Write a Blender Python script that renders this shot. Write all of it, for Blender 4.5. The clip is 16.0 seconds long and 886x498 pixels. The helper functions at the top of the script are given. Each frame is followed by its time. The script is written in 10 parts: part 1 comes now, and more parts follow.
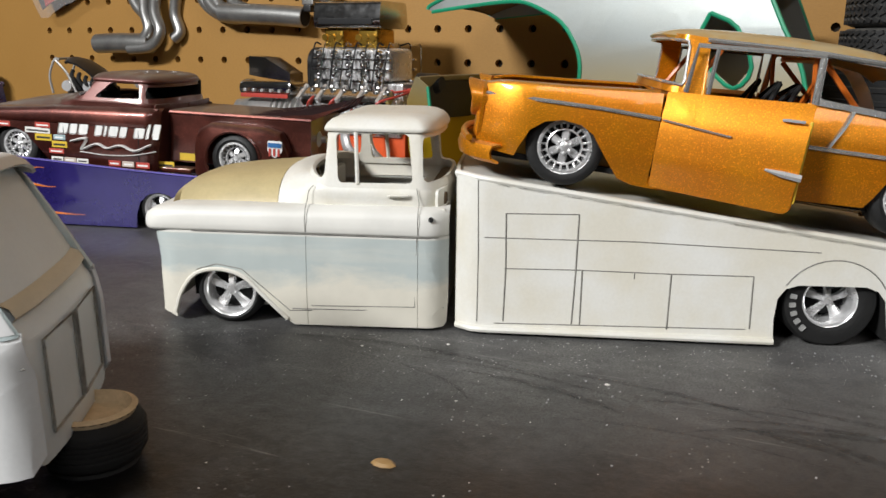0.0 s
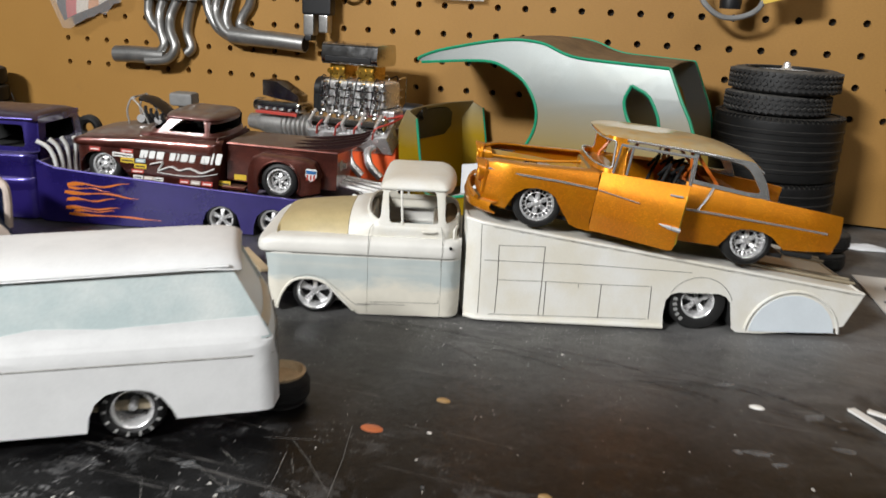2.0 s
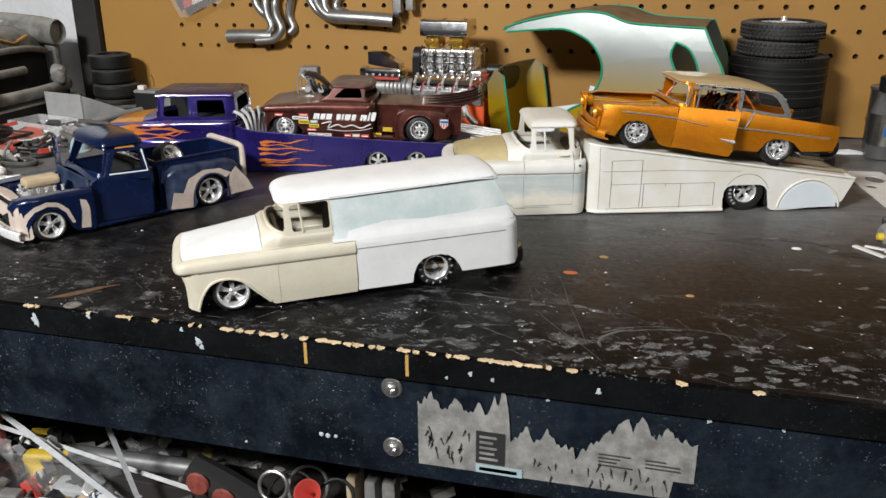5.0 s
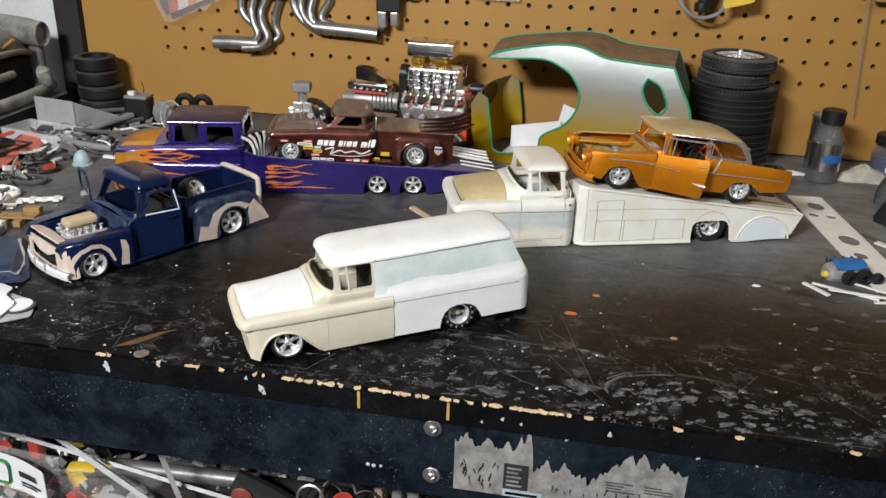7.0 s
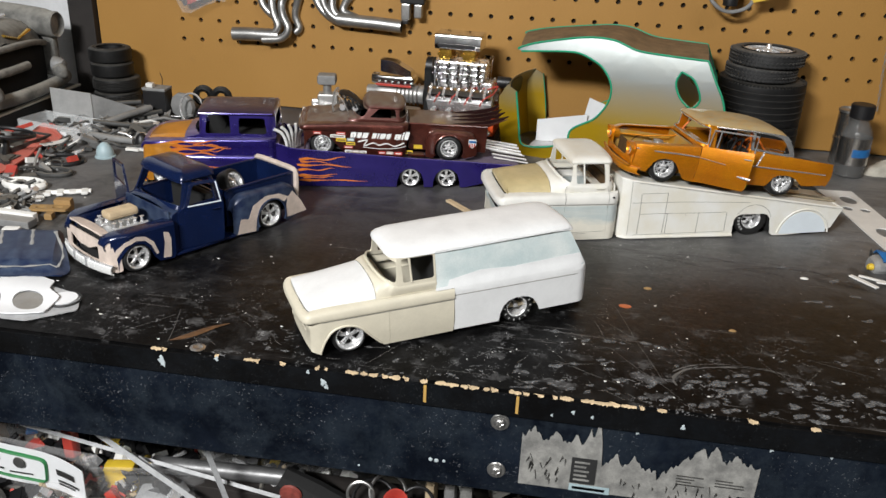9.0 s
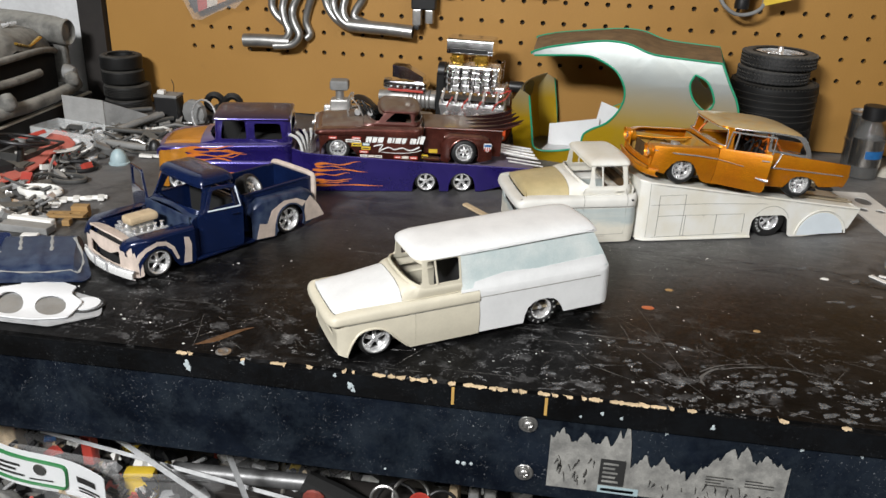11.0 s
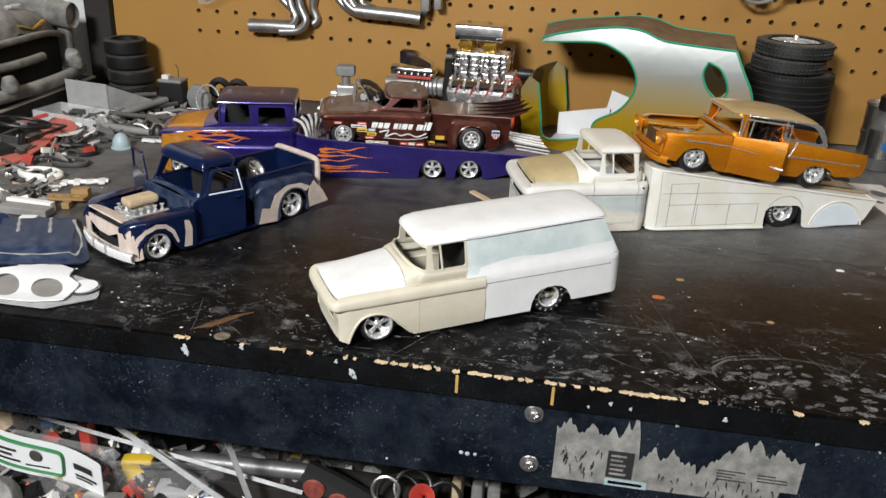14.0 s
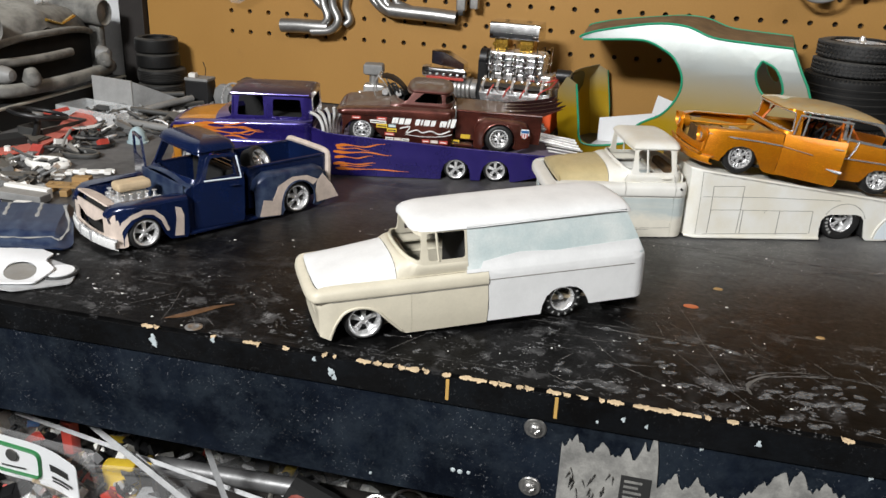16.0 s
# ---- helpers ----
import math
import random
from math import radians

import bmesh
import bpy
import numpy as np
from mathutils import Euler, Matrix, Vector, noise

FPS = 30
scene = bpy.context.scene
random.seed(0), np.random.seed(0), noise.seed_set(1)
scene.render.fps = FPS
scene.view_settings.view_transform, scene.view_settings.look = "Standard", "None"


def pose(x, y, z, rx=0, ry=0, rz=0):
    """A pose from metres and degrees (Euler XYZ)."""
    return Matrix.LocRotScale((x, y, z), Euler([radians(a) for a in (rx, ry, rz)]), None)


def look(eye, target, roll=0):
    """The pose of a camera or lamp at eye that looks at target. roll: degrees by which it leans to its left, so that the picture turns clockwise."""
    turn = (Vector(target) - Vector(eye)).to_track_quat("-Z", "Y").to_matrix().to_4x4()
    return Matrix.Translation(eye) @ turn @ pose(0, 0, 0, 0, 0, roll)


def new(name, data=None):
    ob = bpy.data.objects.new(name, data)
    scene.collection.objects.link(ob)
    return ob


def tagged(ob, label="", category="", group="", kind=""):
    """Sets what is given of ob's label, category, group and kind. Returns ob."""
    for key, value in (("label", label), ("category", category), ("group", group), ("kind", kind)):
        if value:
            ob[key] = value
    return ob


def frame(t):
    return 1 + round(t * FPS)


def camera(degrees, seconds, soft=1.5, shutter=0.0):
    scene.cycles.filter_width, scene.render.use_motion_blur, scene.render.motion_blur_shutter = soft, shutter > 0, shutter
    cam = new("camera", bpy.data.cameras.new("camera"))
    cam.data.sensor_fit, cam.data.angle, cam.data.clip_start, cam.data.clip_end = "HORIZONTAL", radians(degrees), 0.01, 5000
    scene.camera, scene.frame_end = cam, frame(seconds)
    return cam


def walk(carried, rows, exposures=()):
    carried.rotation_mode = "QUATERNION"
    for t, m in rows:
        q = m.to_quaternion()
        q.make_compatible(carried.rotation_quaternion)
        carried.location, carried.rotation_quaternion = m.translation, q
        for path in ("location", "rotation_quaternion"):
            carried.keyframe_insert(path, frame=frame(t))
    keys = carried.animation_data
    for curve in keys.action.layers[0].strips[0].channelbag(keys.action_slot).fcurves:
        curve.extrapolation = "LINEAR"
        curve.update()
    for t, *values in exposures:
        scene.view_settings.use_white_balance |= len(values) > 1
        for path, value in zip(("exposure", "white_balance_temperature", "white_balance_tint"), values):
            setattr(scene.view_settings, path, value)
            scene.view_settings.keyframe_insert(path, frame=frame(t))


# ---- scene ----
cam = camera(56.1, 16.0, shutter=0.5)
METRES, EYE, TILT, LEAN, TURN = 0.55, 0.13, -6.0, 0.0, 0.0
PATH = [
    (0, (0.673, 0.392, 0.099), (-0.09, 2.179, -0.375), 0.8),
    (0.5, (0.669, 0.376, 0.105), (-0.075, 2.168, -0.379), 0.9),
    (1, (0.67, 0.335, 0.136), (-0.038, 2.142, -0.347), 1.3),
    (1.5, (0.68, 0.292, 0.161), (0.039, 2.118, -0.344), 2.3),
    (2, (0.685, 0.241, 0.168), (0.101, 2.066, -0.406), 2.9),
    (2.5, (0.676, 0.18, 0.177), (0.125, 2.006, -0.424), 3.1),
    (3, (0.665, 0.11, 0.18), (0.13, 1.931, -0.45), 2.3),
    (3.5, (0.666, 0.063, 0.198), (0.136, 1.881, -0.445), 1.8),
    (4, (0.66, 0.031, 0.198), (0.147, 1.848, -0.46), 0.5),
    (4.5, (0.641, 0.013, 0.2), (0.127, 1.825, -0.472), -0.3),
    (4.7, (0.633, 0.01, 0.2), (0.125, 1.823, -0.476), -0.4),
    (6.8, (0.568, -0.047, 0.295), (0.252, 1.76, -0.502), 2.1),
    (7, (0.566, -0.052, 0.302), (0.258, 1.749, -0.512), 1.9),
    (7.5, (0.544, -0.051, 0.291), (0.256, 1.744, -0.544), 2.3),
    (8, (0.519, -0.044, 0.29), (0.235, 1.749, -0.55), 2.4),
    (8.5, (0.509, -0.048, 0.291), (0.236, 1.749, -0.542), 2.6),
    (8.7, (0.509, -0.052, 0.292), (0.248, 1.751, -0.532), 2.7),
    (10.8, (0.494, -0.061, 0.286), (0.246, 1.756, -0.512), 2.3),
    (11, (0.491, -0.059, 0.287), (0.238, 1.758, -0.51), 2.2),
    (11.5, (0.492, -0.054, 0.283), (0.242, 1.761, -0.518), 2.1),
    (12, (0.487, -0.055, 0.285), (0.238, 1.759, -0.52), 1.9),
    (12.5, (0.488, -0.056, 0.284), (0.23, 1.753, -0.528), 2.1),
    (13, (0.488, -0.054, 0.28), (0.218, 1.748, -0.545), 1.8),
    (13.5, (0.49, -0.054, 0.278), (0.21, 1.749, -0.543), 1.9),
    (14, (0.491, -0.048, 0.274), (0.222, 1.762, -0.532), 2.6),
    (14.5, (0.498, -0.044, 0.266), (0.2, 1.782, -0.492), 3.0),
    (15, (0.503, -0.038, 0.252), (0.165, 1.794, -0.475), 3.3),
    (15.5, (0.512, -0.021, 0.241), (0.135, 1.797, -0.503), 3.1),
    (16, (0.522, 0.004, 0.228), (0.1, 1.814, -0.51), 2.6),
]
walk(cam, [(t, look(eye, target, roll)) for t, eye, target, roll in PATH])

# ---- light ----
world = bpy.data.worlds.new("room_light")
world.use_nodes = True
world.node_tree.nodes["Background"].inputs[0].default_value = (1.0, 0.96, 0.9, 1)
world.node_tree.nodes["Background"].inputs[1].default_value = 0.035
scene.world = world
scene.view_settings.exposure = 0.0


def area_lamp(name, eye, target, sx, sy, watts, colour):
    data = bpy.data.lights.new(name, "AREA")
    data.shape, data.size, data.size_y, data.energy, data.color = "RECTANGLE", sx, sy, watts, colour
    lamp = new(name, data)
    lamp.matrix_world = look(eye, target)
    return lamp


area_lamp("bench_lamp", (0.03, -0.60, 0.84), (0.42, 0.66, 0.03), 0.34, 0.14, 32.5, (0.975, 0.98, 0.98))
# unseen fill lamp, added to brighten the van's tail and the shaded flanks
area_lamp("added_fill_lamp", (1.55, -0.75, 1.3), (0.5, 0.5, 0.0), 1.2, 0.4, 10.0, (1.0, 0.97, 0.95))


# ---- materials ----
def nodes_of(name):
    m = bpy.data.materials.new(name)
    m.use_nodes = True
    nt = m.node_tree
    return m, nt, nt.nodes["Principled BSDF"]


def link(nt, a, ao, b, bi):
    nt.links.new(a.outputs[ao], b.inputs[bi])


def coords(nt, kind="Object", scale=(1, 1, 1), rot=(0, 0, 0)):
    tc = nt.nodes.new("ShaderNodeTexCoord")
    mp = nt.nodes.new("ShaderNodeMapping")
    mp.inputs["Scale"].default_value = scale
    mp.inputs["Rotation"].default_value = rot
    link(nt, tc, kind, mp, 0)
    return mp


def noise_tex(nt, src, scale, detail=4.0, rough=0.6, dist=0.0):
    n = nt.nodes.new("ShaderNodeTexNoise")
    n.inputs["Scale"].default_value, n.inputs["Detail"].default_value = scale, detail
    n.inputs["Roughness"].default_value, n.inputs["Distortion"].default_value = rough, dist
    link(nt, src, 0, n, "Vector")
    return n


def ramp(nt, src, out, stops):
    r = nt.nodes.new("ShaderNodeValToRGB")
    el = r.color_ramp.elements
    while len(el) < len(stops):
        el.new(0.5)
    for e, (p, c) in zip(el, stops):
        e.position = p
        e.color = (*c, 1) if isinstance(c, tuple) else (c, c, c, 1)
    link(nt, src, out, r, 0)
    return r


def mixc(nt, fac, a, b, kind="MIX"):
    """A colour mix; fac, a, b are numbers, colours or (node, output)."""
    m = nt.nodes.new("ShaderNodeMix")
    m.data_type, m.blend_type = "RGBA", kind
    for sock, v in ((m.inputs["Factor"], fac), (m.inputs[6], a), (m.inputs[7], b)):
        if isinstance(v, tuple) and not isinstance(v[0], (int, float)):
            nt.links.new(v[0].outputs[v[1]], sock)
        elif isinstance(v, tuple):
            sock.default_value = (*v, 1)
        else:
            sock.default_value = v
    return m


def bump(nt, bsdf, src, out, strength, dist):
    b = nt.nodes.new("ShaderNodeBump")
    b.inputs["Strength"].default_value, b.inputs["Distance"].default_value = strength, dist
    link(nt, src, out, b, "Height")
    link(nt, b, "Normal", bsdf, "Normal")


def paint(name, colour, rough=0.45, metal=0.0, vary=0.18, second=None, coat=0.0, fine=900.0, coarse=45.0, relief=0.15, dust=0.0, spec=0.5, dust_colour=(0.30, 0.26, 0.20)):
    """A surface with blotches at two scales, fine relief and dust that lies on what faces up."""
    m, nt, b = nodes_of(name)
    co = coords(nt)
    big, small = noise_tex(nt, co, coarse, 5), noise_tex(nt, co, fine, 3)
    other = second or tuple(min(1.0, c * (1 - vary)) for c in colour)
    r1 = ramp(nt, big, 0, [(0.38, 0.0), (0.66, 1.0)])
    base = mixc(nt, (r1, 0), colour, other)
    r2 = ramp(nt, small, 0, [(0.35, 1.0 - vary * 0.5), (0.65, 1.0)])
    base = mixc(nt, 0.8, (base, 2), (r2, 0), "MULTIPLY")
    rr = nt.nodes.new("ShaderNodeMapRange")
    rr.inputs[3].default_value, rr.inputs[4].default_value = max(0.02, rough - 0.08), min(1, rough + 0.12)
    link(nt, big, 0, rr, 0)
    out_rough = (rr, 0)
    if dust > 0:
        geo = nt.nodes.new("ShaderNodeNewGeometry")
        sep = nt.nodes.new("ShaderNodeSeparateXYZ")
        link(nt, geo, "Normal", sep, 0)
        up = ramp(nt, sep, 2, [(0.45, 0.0), (0.95, dust)])
        fl = ramp(nt, noise_tex(nt, co, 160, 5), 0, [(0.3, 0.45), (0.6, 1.0)])
        am = mixc(nt, 1.0, (up, 0), (fl, 0), "MULTIPLY")
        base = mixc(nt, (am, 2), (base, 2), dust_colour)
        rm = mixc(nt, (am, 2), (rr, 0), (0.9, 0.9, 0.9))
        out_rough = (rm, 2)
    nt.links.new(base.outputs[2], b.inputs["Base Color"])
    nt.links.new(out_rough[0].outputs[out_rough[1]], b.inputs["Roughness"])
    b.inputs["Metallic"].default_value = metal
    b.inputs["Specular IOR Level"].default_value = spec
    b.inputs["Coat Weight"].default_value = coat
    b.inputs["Coat Roughness"].default_value = 0.08
    if relief:
        bump(nt, b, small, 0, relief, 0.0004)
    return m


def flakes(m, scale, amount):
    """Sparkling flakes over a paint: each cell takes its own lightness."""
    nt = m.node_tree
    b = nt.nodes["Principled BSDF"]
    v = nt.nodes.new("ShaderNodeTexVoronoi")
    v.inputs["Scale"].default_value = scale
    link(nt, coords(nt), 0, v, "Vector")
    grey = nt.nodes.new("ShaderNodeRGBToBW")
    link(nt, v, "Color", grey, 0)
    r = ramp(nt, grey, 0, [(0.2, 1.0 - amount), (0.55, 1.0), (0.76, 1.0 + amount), (0.84, 1.0 + 7 * amount)])
    old = b.inputs["Base Color"].links[0].from_socket
    mx = mixc(nt, 1.0, (0.5, 0.5, 0.5), (r, 0), "MULTIPLY")
    nt.links.new(old, mx.inputs[6])
    nt.links.new(mx.outputs[2], b.inputs["Base Color"])
    return m


def glass_like(name, colour, rough=0.05, alpha=0.35):
    m, nt, b = nodes_of(name)
    b.inputs["Base Color"].default_value = (*colour, 1)
    b.inputs["Roughness"].default_value = rough
    b.inputs["Alpha"].default_value = alpha
    b.inputs["IOR"].default_value = 1.45
    n = noise_tex(nt, coords(nt), 120, 3)
    bump(nt, b, n, 0, 0.25, 0.002)
    return m


def bench_paint(name):
    """Worn black bench paint: grey smears of sanding dust, scratches, specks and spilt drops."""
    m, nt, b = nodes_of(name)
    co = coords(nt)
    smear = noise_tex(nt, coords(nt, scale=(1.0, 2.2, 1), rot=(0, 0, 0.35)), 9, 7, 0.62, 1.2)
    fine = noise_tex(nt, co, 210, 6, 0.7)
    mottle = noise_tex(nt, co, 60, 5, 0.65)
    base = mixc(nt, (ramp(nt, mottle, 0, [(0.35, 0.0), (0.7, 1.0)]), 0), (0.0022, 0.0022, 0.0023), (0.0065, 0.0064, 0.0064))
    sm = ramp(nt, smear, 0, [(0.56, 0.0), (0.78, 0.26)])
    base = mixc(nt, (sm, 0), (base, 2), (0.085, 0.085, 0.088))
    haze = ramp(nt, noise_tex(nt, coords(nt, scale=(1.4, 0.7, 1), rot=(0, 0, -0.5)), 16, 8, 0.6, 2.4), 0, [(0.54, 0.0), (0.74, 0.24)])
    base = mixc(nt, (haze, 0), (base, 2), (0.06, 0.06, 0.062))
    # dust towards the wall, with the sheen between the trucks put into its colour
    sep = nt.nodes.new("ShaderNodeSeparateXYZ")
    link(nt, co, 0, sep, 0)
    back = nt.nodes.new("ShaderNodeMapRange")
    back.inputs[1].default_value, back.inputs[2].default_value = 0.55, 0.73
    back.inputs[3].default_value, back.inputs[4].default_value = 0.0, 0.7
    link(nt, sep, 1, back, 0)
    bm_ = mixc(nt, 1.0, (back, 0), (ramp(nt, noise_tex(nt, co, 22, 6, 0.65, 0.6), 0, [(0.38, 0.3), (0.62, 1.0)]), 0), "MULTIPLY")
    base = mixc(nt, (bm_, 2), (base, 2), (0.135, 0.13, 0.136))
    # dusty round the heap of parts
    side = nt.nodes.new("ShaderNodeMapRange")
    side.inputs[1].default_value, side.inputs[2].default_value = 0.17, 0.03
    side.inputs[3].default_value, side.inputs[4].default_value = 0.0, 0.85
    link(nt, sep, 0, side, 0)
    deep = nt.nodes.new("ShaderNodeMapRange")
    deep.inputs[1].default_value, deep.inputs[2].default_value = 0.44, 0.58
    link(nt, sep, 1, deep, 0)
    sd = mixc(nt, 1.0, (side, 0), (deep, 0), "MULTIPLY")
    sd = mixc(nt, 1.0, (sd, 2), (ramp(nt, noise_tex(nt, co, 34, 7, 0.7, 1.4), 0, [(0.32, 0.15), (0.62, 1.0)]), 0), "MULTIPLY")
    base = mixc(nt, (sd, 2), (base, 2), (0.15, 0.147, 0.142))
    east = nt.nodes.new("ShaderNodeMapRange")
    east.inputs[1].default_value, east.inputs[2].default_value = 0.62, 0.84
    east.inputs[3].default_value, east.inputs[4].default_value = 0.0, 0.6
    link(nt, sep, 0, east, 0)
    ed = mixc(nt, 1.0, (east, 0), (ramp(nt, noise_tex(nt, coords(nt, scale=(1, 1.8, 1), rot=(0, 0, 0.7)), 20, 8, 0.7, 1.6), 0, [(0.34, 0.0), (0.6, 1.0)]), 0), "MULTIPLY")
    inner = nt.nodes.new("ShaderNodeMapRange")
    inner.inputs[1].default_value, inner.inputs[2].default_value = 0.54, 0.68
    inner.inputs[3].default_value, inner.inputs[4].default_value = 0.04, 1.0
    link(nt, sep, 1, inner, 0)
    ed = mixc(nt, 1.0, (ed, 2), (inner, 0), "MULTIPLY")
    base = mixc(nt, (ed, 2), (base, 2), (0.25, 0.247, 0.24))
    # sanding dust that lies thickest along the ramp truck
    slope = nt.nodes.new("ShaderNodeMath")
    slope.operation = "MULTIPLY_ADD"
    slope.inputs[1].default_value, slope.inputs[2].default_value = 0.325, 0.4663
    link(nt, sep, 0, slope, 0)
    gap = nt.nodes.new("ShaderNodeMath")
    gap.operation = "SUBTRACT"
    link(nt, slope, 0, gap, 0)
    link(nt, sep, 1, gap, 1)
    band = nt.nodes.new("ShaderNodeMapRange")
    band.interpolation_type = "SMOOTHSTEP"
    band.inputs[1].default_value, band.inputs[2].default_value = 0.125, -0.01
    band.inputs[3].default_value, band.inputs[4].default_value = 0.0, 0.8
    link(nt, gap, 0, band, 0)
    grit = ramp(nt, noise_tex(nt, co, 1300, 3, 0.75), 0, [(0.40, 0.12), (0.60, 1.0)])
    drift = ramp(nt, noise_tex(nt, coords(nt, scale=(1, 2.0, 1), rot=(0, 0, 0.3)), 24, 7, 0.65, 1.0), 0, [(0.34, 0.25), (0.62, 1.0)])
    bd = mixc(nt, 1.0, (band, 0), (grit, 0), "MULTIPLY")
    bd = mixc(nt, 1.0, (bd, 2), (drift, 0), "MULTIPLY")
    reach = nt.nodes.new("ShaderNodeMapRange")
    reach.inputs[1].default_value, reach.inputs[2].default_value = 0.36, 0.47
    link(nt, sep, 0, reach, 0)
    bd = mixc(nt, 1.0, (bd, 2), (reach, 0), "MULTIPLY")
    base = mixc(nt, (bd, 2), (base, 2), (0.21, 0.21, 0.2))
    # scuffs: flattened cells, patchy
    wob = noise_tex(nt, co, 90, 4, 0.7)
    wm = mixc(nt, 0.016, (coords(nt, scale=(0.75, 1.25, 1), rot=(0, 0, 0.3)), 0), (wob, 1), "LINEAR_LIGHT")
    vo = nt.nodes.new("ShaderNodeTexVoronoi")
    vo.voronoi_dimensions = "2D"
    vo.inputs["Scale"].default_value = 135
    nt.links.new(wm.outputs[2], vo.inputs["Vector"])
    sc = ramp(nt, vo, 0, [(0.09, 1.0), (0.17, 0.0)])
    vb = nt.nodes.new("ShaderNodeTexVoronoi")
    vb.voronoi_dimensions = "2D"
    vb.inputs["Scale"].default_value = 42
    nt.links.new(wm.outputs[2], vb.inputs["Vector"])
    sb = ramp(nt, vb, 0, [(0.06, 0.42), (0.15, 0.2), (0.18, 0.42), (0.22, 0.0)])
    sc = mixc(nt, 1.0, (sc, 0), (sb, 0), "ADD")
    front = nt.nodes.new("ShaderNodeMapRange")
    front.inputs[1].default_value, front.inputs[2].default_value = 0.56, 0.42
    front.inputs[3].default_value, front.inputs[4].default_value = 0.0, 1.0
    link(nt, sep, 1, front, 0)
    patch = ramp(nt, noise_tex(nt, co, 30, 4), 0, [(0.45, 0.0), (0.62, 0.85)])
    pm = mixc(nt, 1.0, (sc, 2), (patch, 0), "MULTIPLY")
    pm = mixc(nt, 1.0, (pm, 2), (front, 0), "MULTIPLY")
    base = mixc(nt, (pm, 2), (base, 2), (0.21, 0.21, 0.212))
    # fine white specks
    v2 = nt.nodes.new("ShaderNodeTexVoronoi")
    v2.voronoi_dimensions = "2D"
    v2.inputs["Scale"].default_value = 190
    nt.links.new(co.outputs[0], v2.inputs["Vector"])
    sp = ramp(nt, v2, 0, [(0.03, 1.0), (0.07, 0.0)])
    sm2 = mixc(nt, 1.0, (sp, 0), (ramp(nt, noise_tex(nt, co, 26, 4), 0, [(0.56, 0.0), (0.7, 0.8)]), 0), "MULTIPLY")
    base = mixc(nt, (sm2, 2), (base, 2), (0.45, 0.44, 0.42))
    # long thin scratches
    for rot, s in ((0.5, 5.0), (1.9, 7.0)):
        w = noise_tex(nt, coords(nt, scale=(1, 38, 1), rot=(0, 0, rot)), s, 2, 0.5)
        k = ramp(nt, w, 0, [(0.70, 0.0), (0.715, 0.5), (0.73, 0.0)])
        base = mixc(nt, (k, 0), (base, 2), (0.22, 0.21, 0.2))
    nt.links.new(base.outputs[2], b.inputs["Base Color"])
    rg = ramp(nt, fine, 0, [(0.3, 0.28), (0.7, 0.5)])
    rg2 = mixc(nt, (sm, 0), (rg, 0), (0.6, 0.6, 0.6))
    rg3 = mixc(nt, (bm_, 2), (rg2, 2), (0.8, 0.8, 0.8))
    nt.links.new(rg3.outputs[2], b.inputs["Roughness"])
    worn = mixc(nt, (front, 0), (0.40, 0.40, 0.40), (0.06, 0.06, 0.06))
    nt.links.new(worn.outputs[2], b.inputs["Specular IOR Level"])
    bump(nt, b, fine, 0, 0.35, 0.0006)
    return m


def apron_paint(name, colour, speck=0.4, add=0.009):
    m, nt, b = nodes_of(name)
    co = coords(nt)
    big = noise_tex(nt, co, 14, 6, 0.65, 0.4)
    base = mixc(nt, (ramp(nt, big, 0, [(0.42, 0.0), (0.7, 1.0)]), 0), colour, tuple(c * 2.2 + add * k for c, k in zip(colour, (0.75, 0.95, 1.15))))
    v = nt.nodes.new("ShaderNodeTexVoronoi")
    v.inputs["Scale"].default_value = 560
    wv = mixc(nt, 0.004, (co, 0), (noise_tex(nt, co, 300, 3, 0.7), 1), "LINEAR_LIGHT")
    nt.links.new(wv.outputs[2], v.inputs["Vector"])
    pick = nt.nodes.new("ShaderNodeSeparateColor")
    nt.links.new(v.outputs["Color"], pick.inputs[0])
    few = mixc(nt, 1.0, (ramp(nt, v, 0, [(0.12, 1.0), (0.26, 0.0)]), 0), (ramp(nt, pick, 0, [(0.45, 0.0), (0.95, 1.0)]), 0), "MULTIPLY")
    sp = mixc(nt, 1.0, (few, 2), (ramp(nt, noise_tex(nt, co, 28, 4), 0, [(0.42, 0.0), (0.58, speck * 1.8)]), 0), "MULTIPLY")
    cloud = ramp(nt, noise_tex(nt, co, 26, 12, 0.82, 0.2), 0, [(0.44, 0.0), (0.64, add * 130)])
    base = mixc(nt, (cloud, 0), (base, 2), (0.019, 0.026, 0.034))
    base = mixc(nt, (sp, 2), (base, 2), (0.35, 0.36, 0.38))
    nt.links.new(base.outputs[2], b.inputs["Base Color"])
    b.inputs["Roughness"].default_value = 0.55
    b.inputs["Specular IOR Level"].default_value = 0.12
    bump(nt, b, noise_tex(nt, co, 180, 5), 0, 0.4, 0.001)
    return m


